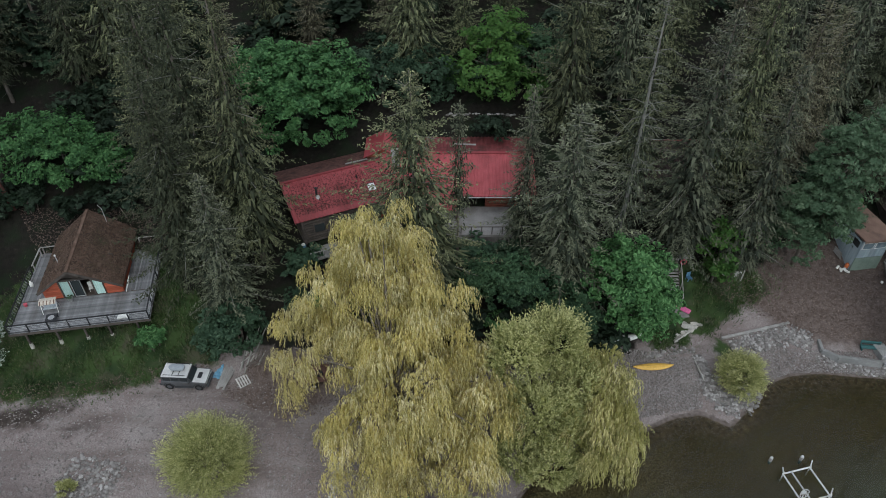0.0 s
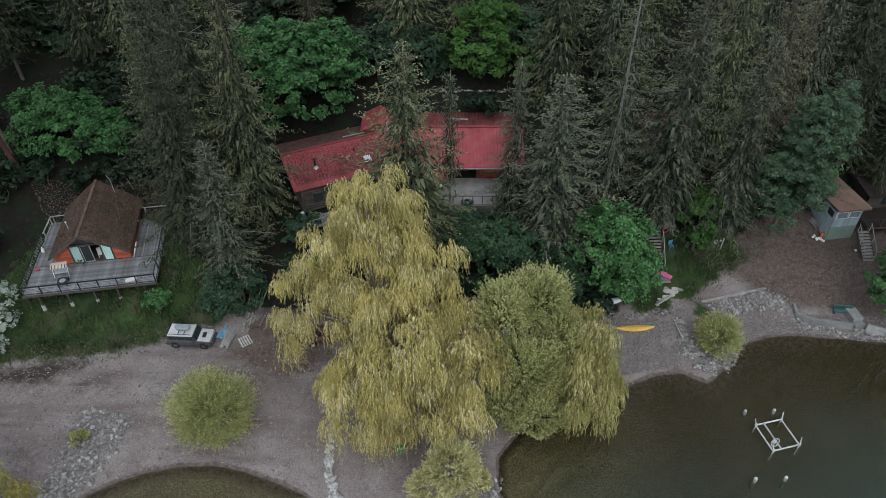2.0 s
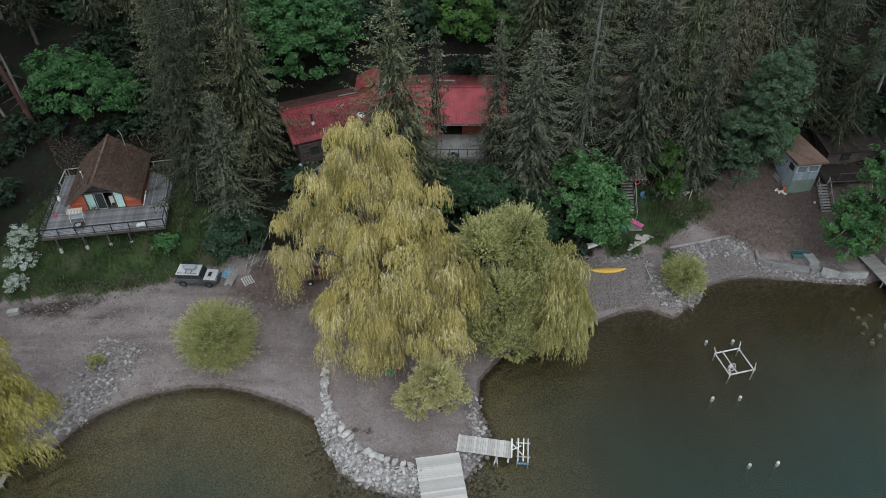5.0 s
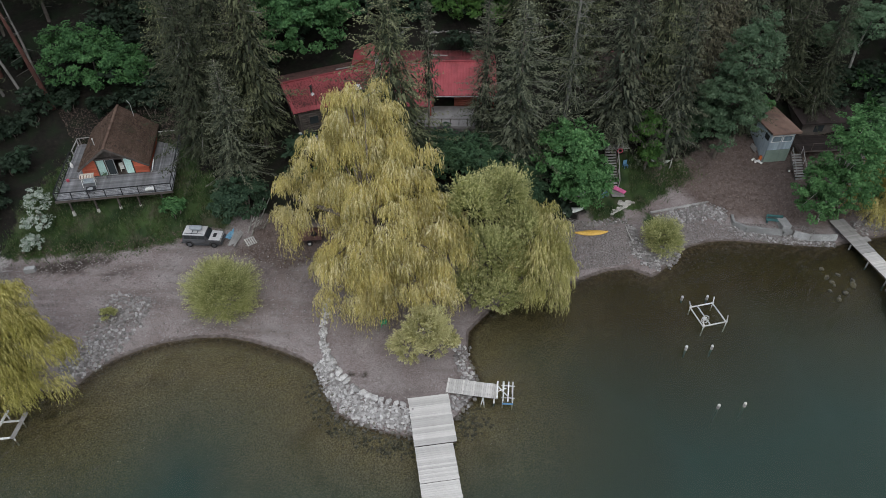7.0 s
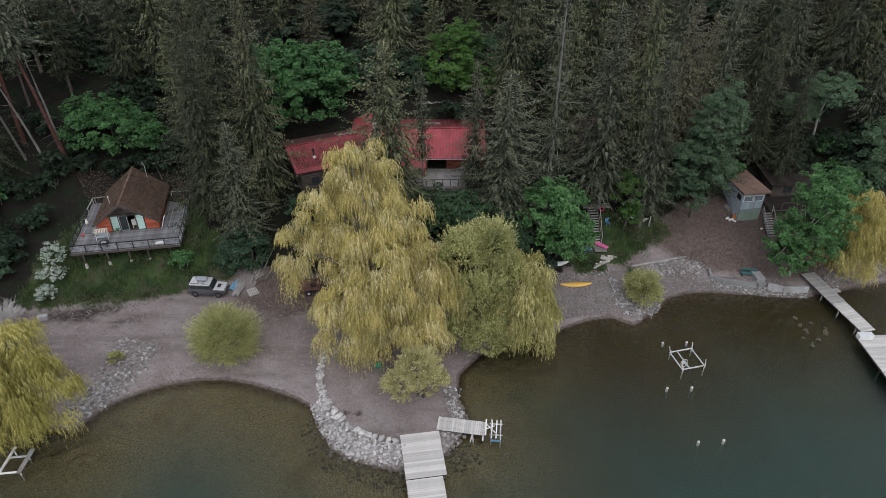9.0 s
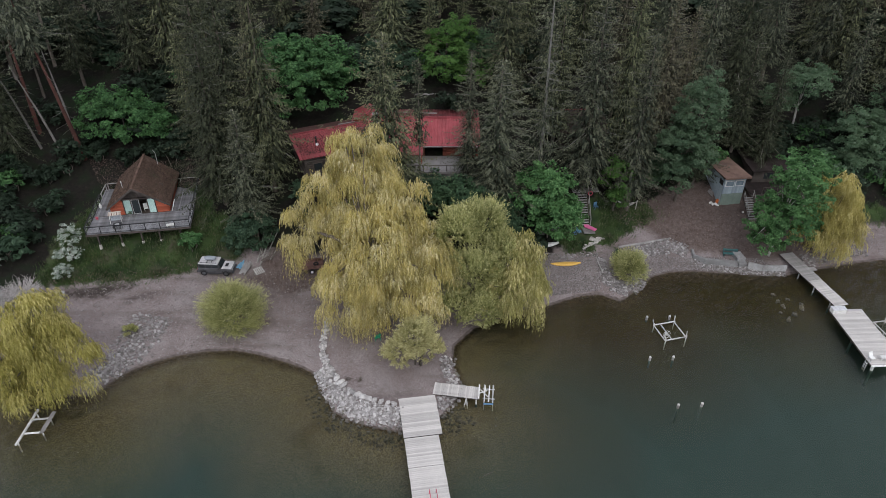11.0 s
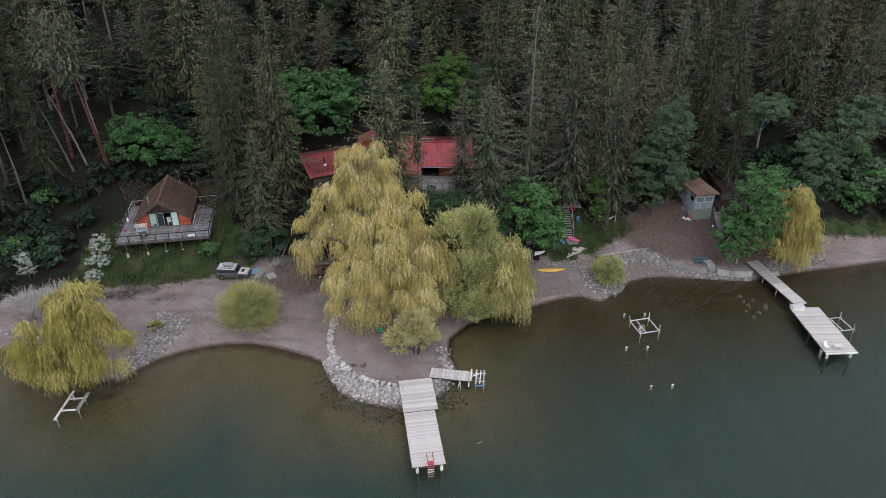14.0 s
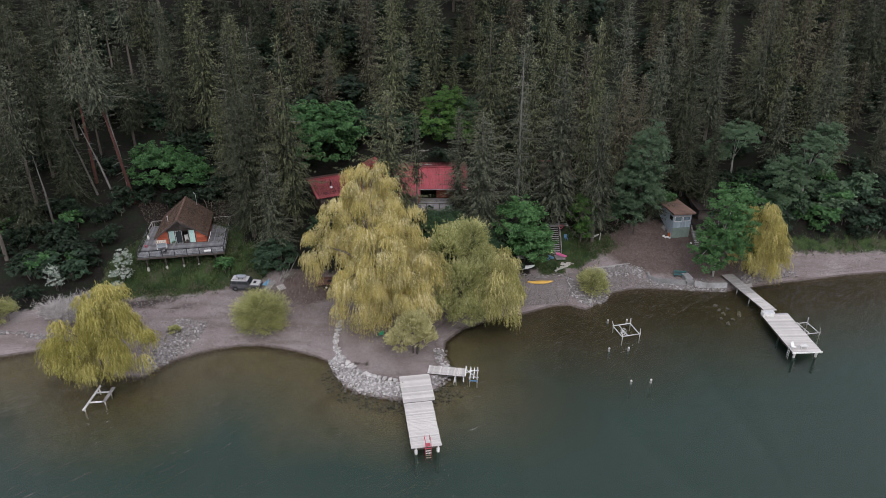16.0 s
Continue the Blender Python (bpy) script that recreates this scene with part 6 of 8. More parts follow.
    part("rail", Geo().beam((-1.6, -1.5, 1.0), (2.8, -1.5, 1.0), 0.07), OLD_WOOD, t)
    for x in (-1.6, -0.1, 1.3, 2.8):
        part("rail_post", Geo().box((x, -1.5, 0.5), (0.07, 0.07, 1.0)), OLD_WOOD, t)
    t = thing("blue_barrel", "blue and white plastic drum beside the house wing", "barrel", (-13.9, 52.7, 7.38))
    part("drum", Geo().tube([(0, 0, 0), (0, 0, 0.1), (0, 0, 0.75), (0, 0, 0.85)], [0.24, 0.27, 0.27, 0.2], 12), BLUE_TOY, t)
    part("lid", Geo().tube([(0, 0, 0.85), (0, 0, 0.93)], [0.2, 0.18], 12), WHITE_PAINT, t)
    t = thing("rock_wall", "low pale stone wall behind the house", "wall", (4.5, 69.8, 12.0))
    for i in range(22):
        r = rnd.uniform(0.16, 0.3)
        part("stone", rock_mesh(i), None, t).matrix_basis = Matrix.Translation((-4 + i * 0.36, rnd.uniform(-0.12, 0.12), rnd.uniform(0.8, 1.0))) @ Matrix.Diagonal((r, r, r * 0.8, 1))

    b = thing("outbuilding", "low outbuilding with brown corrugated roof hidden by firs", "house", (24, 61.5, 8.6))
    part("roof", corrugated(-3.4, 3.4, (-3.0, 3.4), (3.0, 4.2)), BROWN_METAL, b)
    part("wall", Geo().box((0, 0.2, 1.6), (6.2, 5.2, 3.4)), DARK_WOOD, b)
    part("ridge_cap", Geo().beam((-3.4, 3.0, 4.3), (3.4, 3.0, 4.3), 0.25, 0.06), RED_METAL, b)


ROCKS = {}


def rock_mesh(i, mat=None):
    """One of a dozen lumpy stones about a metre in radius."""
    mat = mat or ROCK
    key = (i % 12, mat.name)
    if key not in ROCKS:
        rnd = random.Random(100 + i % 12)
        bm = bmesh.new()
        bmesh.ops.create_icosphere(bm, subdivisions=1, radius=1.0)
        k = Vector((rnd.uniform(0.85, 1.25), rnd.uniform(0.75, 1.05), rnd.uniform(0.55, 0.8)))
        for v in bm.verts:
            v.co = Vector(v.co[j] * k[j] * rnd.uniform(0.78, 1.18) for j in range(3))
        me = bpy.data.meshes.new("rock")
        bm.to_mesh(me)
        bm.free()
        me.materials.append(mat)
        ROCKS[key] = me
    return ROCKS[key]


build_house()


# ---- the shed by the beach ----
def build_shed():
    s = thing("shed", "small boathouse shed with brown roof and blue-grey and green walls", "shed", (43.1, 54.5, 2.75), 8.0)
    s.scale = (0.83, 1.05, 1.2)
    wd, dp, ht = 3.7, 5.2, 3.7
    part("left_wall", Geo().box((0.06, dp / 2, ht / 2 - 0.1), (0.12, dp, ht - 0.2)), SHED_PALE, s)
    part("right_wall", Geo().box((wd - 0.06, dp / 2, ht / 2), (0.12, dp, ht)), SHED_GREEN, s)
    part("back_wall", Geo().box((wd / 2, dp - 0.06, ht / 2), (wd, 0.12, ht)), SHED_GREEN, s)
    part("lower_front", Geo().box((wd / 2, -0.02, 0.85), (wd, 0.14, 1.75)), SHED_GREEN, s, "grey-green lower front wall")
    part("upper_front", Geo().box((wd / 2, 0.0, 2.2), (wd, 0.12, 0.9)), SHED_PALE, s, "pale blue-grey upper front boards")
    for i in range(12):
        part("front_board", Geo().box((0.16 + i * 0.307, -0.075, 2.2), (0.27, 0.03, 0.88)), SHED_PALE, s)
    part("window_header", Geo().box((wd / 2, 0.0, 3.55), (wd, 0.14, 0.2)), SHED_PALE, s)
    for x in (0.1, wd / 2, wd - 0.1):
        part("window_post", Geo().box((x, 0.0, 3.05), (0.18, 0.14, 0.82)), SHED_PALE, s)
    for x in (1.0, 2.7):
        w = part("window", Geo().box((x, -0.03, 3.05), (1.5, 0.06, 0.75)), WHITE_PAINT, s)
        part("pane", Geo().box((x, -0.07, 3.05), (1.32, 0.04, 0.58)), PALE_PANE, w, "pale blue-grey window pane")
    part("side_window", Geo().box((-0.02, 0.7, 3.0), (0.06, 0.9, 0.6)), GLASS, s)
    part("roof", Geo().poly([(-0.4, -0.55, 3.95), (wd + 0.4, -0.55, 3.95), (wd + 0.4, dp + 0.5, 3.6), (-0.4, dp + 0.5, 3.6)], (0, 0, 0.12)), SHED_ROOF, s, "flat brown roof with worn felt")
    part("fascia", Geo().box((wd / 2, -0.58, 3.95), (wd + 0.84, 0.05, 0.2)), SHED_ROOF, s)
    part("drip_edge", Geo().beam((wd + 0.42, -0.55, 3.97), (wd + 0.42, dp + 0.5, 3.62), 0.05, 0.18), SHED_ROOF, s)
    d = thing("raised_deck", "dark brown raised deck beside the shed", "deck", (47.3, 54.6, 2.7), 5.0)
    part("frame", Geo().box((3.0, 2.0, 1.9), (6.0, 4.2, 0.2)), DARK_WOOD, d)
    boards(d, SHADED_BROWN, 0, 6.0, -0.1, 4.1, 2.02, seed=9)
    for x in (0.3, 3.0, 5.7):
        for y in (0.1, 3.9):
            part("post", Geo().box((x, y, 0.8), (0.14, 0.14, 2.1)), DARK_WOOD, d)
    for x in (1.5, 3.6, 5.9):
        part("rail_post", Geo().box((x, 0.0, 2.5), (0.08, 0.08, 1.0)), DARK_WOOD, d)
    part("rail", Geo().beam((1.5, 0, 3.0), (5.9, 0, 3.0), 0.08), DARK_WOOD, d)
    part("screen", Geo().box((3.2, 3.4, 2.8), (1.1, 0.06, 1.4)), WHITE_PAINT, d)
    part("screen_pane", Geo().box((3.2, 3.36, 2.85), (0.95, 0.03, 1.15)), GLASS, d)
    b = thing("cottage", "dark brown cottage with a low roof behind the shed", "house", (51.5, 60.5, 4.3), 5.0)
    part("wall", Geo().box((0, 0, 1.2), (6.5, 4.6, 2.6)), DARK_WOOD, b)
    part("roof", Geo().poly([(-3.8, -2.9, 2.4), (3.8, -2.9, 2.4), (3.8, 2.9, 3.0), (-3.8, 2.9, 3.0)], (0, 0, 0.12)), SHADED_BROWN, b)
    part("window", Geo().box((-1.0, -2.32, 1.4), (1.2, 0.06, 0.9)), GLASS, b)
    st = thing("steps", "weathered grey wooden steps with rails up to the deck", "stairs", (47.0, 51.6, 2.35), 5.0)
    for i in range(10):
        part("tread", Geo().box((0, 0.12 + i * 0.27, 0.2 + i * 0.21), (1.25, 0.26, 0.05)), OLD_WOOD, st)
    for x in (-0.66, 0.66):
        part("stringer", Geo().beam((x, 0, 0.05), (x, 2.75, 2.2), 0.06, 0.26), DARK_WOOD, st)
        part("handrail", Geo().beam((x, 0.15, 1.1), (x, 2.75, 3.15), 0.07), OLD_WOOD, st)
        for k in (0.2, 1.5, 2.6):
            part("baluster", Geo().beam((x, k, 0.1 + k * 0.78), (x, k, 1.0 + k * 0.78), 0.06), OLD_WOOD, st)
    t = thing("float_pile", "pile of white fenders and an orange float by the shed wall", "floats", (42.5, 54.5, ground_z(42.5, 54.5)))
    for x, y, a in ((0, 0, 20), (-0.35, -0.1, 80), (0.2, -0.35, 130), (-0.5, 0.3, 45)):
        c = Vector((x, y, 0.14))
        d2 = Vector((math.cos(radians(a)), math.sin(radians(a)), 0)) * 0.3
        part("fender", Geo().tube([c - d2, c - d2 * 0.8, c + d2 * 0.8, c + d2], [0.05, 0.13, 0.13, 0.05], 8), WHITE_PAINT, t, smooth=True)
    part("orange_float", Geo().tube([(0.35, 0.25, 0.05), (0.35, 0.25, 0.2), (0.35, 0.25, 0.6), (0.35, 0.25, 0.75)], [0.12, 0.2, 0.2, 0.1], 10), ORANGE_TOY, t, "orange plastic float", smooth=True)
    t = thing("white_ball", "small white buoy lying on the dirt", "buoy", (46.0, 52.9, ground_z(46, 52.9)))
    part("buoy", Geo().tube([(0, 0, 0), (0, 0, 0.06), (0, 0, 0.2), (0, 0, 0.26)], [0.08, 0.14, 0.14, 0.06], 10), WHITE_PAINT, t, smooth=True)
    t = thing("plank_stack", "old planks leaning along the shed wall", "planks", (42.3, 56.6, ground_z(42.3, 56.6)), 8)
    for i in range(4):
        part("plank", Geo().box((-0.18 + i * 0.14, i * 0.15, 0.06 + i * 0.05), (0.12, 2.4, 0.06)), OLD_WOOD, t)


build_shed()


# ---- docks ----
def pile(parent, x, y, top, r=0.14, mat=None, low=-2.2):
    part("pile_foot", Geo().tube([(x, y, low), (x, y, -1.0)], r, 8), HAZED_WOOD, parent, "foot under water, pale with painted water haze")
    return part("pile", Geo().tube([(x, y, -1.0), (x, y, top - 0.04), (x, y, top)], [r, r, r * 0.85], 10), mat or WHITE_PAINT, parent)


def build_docks():
    d = thing("dock", "long dock of pale weathered boards on piles", "dock", (-0.25, 20.25, 0.95), 8.6)
    part("frame", Geo().box((1.88, -2.55, -0.16), (3.6, 5.0, 0.2)), DARK_WOOD, d)
    part("frame", Geo().box((1.66, -8.9, -0.18), (3.2, 7.4, 0.2)), DARK_WOOD, d)
    boards(d, DOCK_WOOD, 0, 3.75, -5.1, 0.0, 0.04, 0.19, seed=21)
    boards(d, DOCK_WOOD, 0.02, 3.36, -8.6, -5.12, 0.0, 0.19, seed=22)
    boards(d, DOCK_WOOD, 0.02, 3.34, -12.7, -8.62, 0.02, 0.19, seed=23)
    for y in (-4.6, -8.8):
        for x in (0.3, 3.1):
            pile(d, x, y, -0.08, 0.12, DARK_WOOD, -3.5)
    for x in (0.55, 2.95):
        pile(d, x, -12.45, -0.06, 0.17, WHITE_PAINT, -4)
    lad = thing("ladder", "faded red swim ladder at the end of the dock", "ladder", (-0.25, 20.25, 0.95), 8.6)
    for x in (1.55, 2.15):
        part("rail", Geo().tube([(x, -11.6, 0.06), (x, -11.7, 0.75), (x, -12.5, 0.85), (x, -12.85, 0.3), (x, -12.9, -1.6)], 0.035, 6), RED_PAINT, lad)
    for i in range(5):
        part("rung", Geo().box((1.85, -12.9, -1.3 + i * 0.32), (0.6, 0.1, 0.05)), RED_PAINT if i > 3 else WHITE_PAINT, lad)
    part("top_step", Geo().box((1.85, -12.45, 0.1), (0.56, 0.5, 0.05)), RED_PAINT, lad)

    s = thing("side_dock", "short narrow dock of pale boards reaching over the water", "dock", (3.35, 21.75, 0.95), -9.0)
    part("frame", Geo().box((2.4, 0, -0.12), (4.7, 1.5, 0.14)), DARK_WOOD, s)
    boards(s, DOCK_WOOD, 0.0, 4.75, -0.82, 0.82, 0.0, 0.19, along="y", seed=24)
    for x in (3.3, 3.75):
        part("leg", Geo().beam((3.5, -0.75, -0.1), (x - 0.05, -1.1, -1.6), 0.09), WHITE_PAINT, s)
    pile(s, 4.5, 0.6, -0.06, 0.08, WHITE_PAINT, -2.5)
    pile(s, 4.5, -0.6, -0.06, 0.08, WHITE_PAINT, -2.5)
    part("end_rail", Geo().beam((4.75, -0.8, 0.16), (4.65, 0.95, 0.2), 0.14, 0.22), WHITE_PAINT, s, "white end rail")
    c = thing("jet_ski_lift", "white metal watercraft lift at the end of the side dock", "boat lift", (8.55, 21.2, 0.5), -4.0)
    for x in (0.0, 0.45, 0.85):
        part("bunk", Geo().tube([(x, -1.1, 0.25), (x + 0.1, 1.1, 0.25)], 0.06, 6), WHITE_PAINT, c)
    for y in (-0.6, 0.75):
        part("cross_bar", Geo().tube([(-0.15, y, 0.1), (1.1, y, 0.1)], 0.05, 6), WHITE_PAINT, c)
    part("brace", Geo().tube([(-0.6, 0.5, 0.5), (0.6, -0.8, 0.35)], 0.06, 6), WHITE_PAINT, c)
    part("brace", Geo().tube([(-0.6, -0.3, 0.5), (0.3, 0.3, 0.35)], 0.05, 6), WHITE_PAINT, c)
    for x in (0.0, 0.9):
        for y in (-0.9, 0.9):
            part("upright", Geo().tube([(x, y, -2), (x, y, 0.55)], 0.05, 6), WHITE_PAINT, c)
    part("step", Geo().box((0.45, -1.2, 0.0), (1.0, 0.16, 0.08)), BLUE_TOY, c, "turquoise edge bar")

    w = thing("gangway", "narrow boarded gangway from the beach to the dock", "dock", (49.6, 45.9, 0.98), 12.5)
    part("frame", Geo().box((0, -5.4, -0.12), (1.7, 10.8, 0.16)), DARK_WOOD, w)
    boards(w, OLD_WOOD, -0.95, 0.95, -6.0, 0.0, 0.0, 0.19, seed=25)
    boards(w, DOCK_WOOD, -0.9, 0.9, -11.1, -6.02, 0.0, 0.19, seed=26)
    part("side_step", Geo().box((1.3, -3.9, -0.06), (0.8, 0.7, 0.12)), OLD_WOOD, w)
    for y in (-4.2, -7.2, -10.2):
        for x in (-0.8, 0.8):
            pile(w, x, y, -0.1, 0.09, OLD_WOOD, -2.5)
    p = thing("swim_dock", "wide pale boarded dock platform on piles", "dock", (50.15, 34.4, 0.95), 2.0)
    part("frame", Geo().box((1.95, -4.6, -0.16), (3.8, 9.2, 0.2)), DARK_WOOD, p)
    boards(p, DOCK_WOOD, 0.0, 3.9, -9.4, 0.0, 0.0, 0.19, seed=27)
    part("edge_board", Geo().box((1.95, -9.45, -0.04), (3.95, 0.06, 0.2)), WHITE_PAINT, p)
    for x in (0.5, 3.4):
        pile(p, x, -9.1, -0.08, 0.16, WHITE_PAINT, -4)
        pile(p, x, -4.8, -0.08, 0.12, DARK_WOOD, -4)
    lad = thing("ladder", "short metal ladder on the swim dock", "ladder", (50.15, 34.4, 0.95), 2.0)
    for y in (-8.6, -9.0):
        part("rail", Geo().tube([(0.1, y, 0.05), (0.0, y, 0.5), (-0.18, y, 0.4), (-0.22, y, -1.4)], 0.03, 6), GALV, lad)
    for i in range(4):
        part("rung", Geo().box((-0.22, -8.8, -1.1 + i * 0.32), (0.1, 0.4, 0.04)), GALV, lad)
    bx = thing("dock_box", "white storage box on the dock", "box", (50.15, 34.4, 0.98), 2.0)
    part("box", Geo().box((0.75, -0.55, 0.28), (1.6, 0.75, 0.52)), WHITE_PAINT, bx, bevel=0.03)
    part("lid", Geo().box((0.75, -0.55, 0.575), (1.68, 0.82, 0.07)), GALV, bx, bevel=0.02)
    ch = thing("dock_chair", "white folded deck chair lying on the dock", "chair", (51.0, 26.0, 0.98), 20)
    part("seat", Geo().box((0, 0, 0.2), (0.5, 0.5, 0.05)), WHITE_PAINT, ch)
    part("backrest", Geo().box(None, (0.5, 0.06, 0.6), m=Matrix.Translation((0, 0.3, 0.42)) @ Matrix.Rotation(-0.5, 4, "X")), WHITE_PAINT, ch)
    for x in (-0.24, 0.24):
        part("leg_frame", Geo().tube([(x, -0.28, 0.0), (x, 0.28, 0.3), (x, 0.3, 0.0)], 0.02, 5), GALV, ch)
    tb = thing("dock_table", "low white table standing on the dock", "table", (52.3, 25.9, 0.98), 2)
    part("tabletop", Geo().box((0, 0, 0.4), (1.0, 0.5, 0.05)), WHITE_PAINT, tb)
    for x in (-0.4, 0.4):
        for y in (-0.18, 0.18):
            part("leg", Geo().box((x, y, 0.19), (0.05, 0.05, 0.38)), WHITE_PAINT, tb)

    def lift(name, label, at, rz, sx, sy, wheel):
        t = thing(name, label, "boat lift", at, rz)
        for x in (0, sx):
            part("side_beam", Geo().beam((x, -0.1, 0), (x, sy + 0.1, 0), 0.1, 0.1), LIFT_PAINT, t)
        for y in (0, sy):
            part("end_beam", Geo().beam((-0.1, y, 0.1), (sx + 0.1, y, 0.1), 0.1, 0.1), LIFT_PAINT, t)
        part("bunk", Geo().beam((sx * 0.28, 0, 0.16), (sx * 0.28, sy, 0.16), 0.1), LIFT_PAINT, t)
        for x, dx in ((0, -0.25), (sx, 0.25)):
            for y in (0, sy):
                part("upright", Geo().tube([(x, y, -2.2), (x, y, 0.35)], 0.055, 6), LIFT_PAINT, t)
                part("guide", Geo().tube([(x, y, 0.1), (x + dx * 0.5, y + 0.25, 0.75)], 0.05, 6), LIFT_PAINT, t)
        hub = Vector(wheel)
        wh = part("winch_wheel", Geo().tube([hub + Vector((0.42 * math.cos(a), 0.12 * math.sin(a), 0.42 * math.sin(a))) for a in np.linspace(0, math.tau, 17)], 0.035, 5, False), LIFT_PAINT, t, "white winch wheel")
        for k in range(6):
            a = k * math.tau / 6
            part("spoke", Geo().tube([hub, hub + Vector((0.42 * math.cos(a), 0.12 * math.sin(a), 0.42 * math.sin(a)))], 0.022, 4), LIFT_PAINT, wh)
        part("winch_box", Geo().box(hub - Vector((0, -0.15, 0.05)), (0.25, 0.2, 0.3)), GALV, t)
        return t

    lift("boat_lift", "white metal boat lift standing in the shallow water", (29.5, 29.4, 0.45), 14, 2.6, 2.7, (0.35, 0.5, 0.5))
    lift("boat_lift", "white metal boat lift beside the swim dock", (54.6, 30.0, 0.3), 10, 2.2, 2.6, (-0.3, 1.6, 0.5))
    for i, (x, y) in enumerate(((28.4, 33.6), (31.1, 33.7), (27.1, 26.8), (29.7, 26.9), (28.3, 19.9), (30.8, 20.1), (25.7, 33.2))[:6]):
        t = thing("mooring_pile", "weathered white-topped pile standing in the lake", "post", (x, y, 0), 0, "piles in the lake")
        part("post", Geo().tube([(0, 0, -5), (0.03, 0.01, -0.6), (0.03, 0.01, -0.05)], [0.06, 0.08, 0.13], 8), HAZED_WOOD, t, "post under water, pale with painted water haze")
        part("post_head", Geo().tube([(0.03, 0.01, -0.05), (0.05, 0.02, 0.4)], 0.14, 8), OLD_WOOD, t)
        part("cap", Geo().tube([(0.05, 0.02, 0.4), (0.06, 0.02, 0.52)], [0.15, 0.11], 8), LIFT_PAINT, t)
    # frame under the leaning willow
    t = thing("old_jetty", "white wooden jetty skeleton standing in the lake under the willow", "jetty", (-36.6, 14.9, 0.35), 0)
    part("long_beam", Geo().beam((0, 0, 0), (0.3, 4.2, 0.3), 0.2, 0.14), WHITE_PAINT, t)
    part("cross_beam", Geo().beam((0.25, 1.3, 0.12), (2.0, 1.5, 0.12), 0.16, 0.1), WHITE_PAINT, t)
    part("cross_beam", Geo().beam((0.3, 3.0, 0.2), (2.0, 3.2, 0.2), 0.16, 0.1), WHITE_PAINT, t)
    part("deck_board", Geo().beam((1.9, 1.3, 0.2), (2.0, 4.0, 0.25), 0.4, 0.06), OLD_WOOD, t)
    for x, y in ((0.05, 0.3), (1.9, 1.5), (0.3, 3.8), (1.9, 3.2)):
        part("leg", Geo().tube([(x, y, -2.5), (x, y, 0.05)], 0.07, 6), WHITE_PAINT, t)


build_docks()


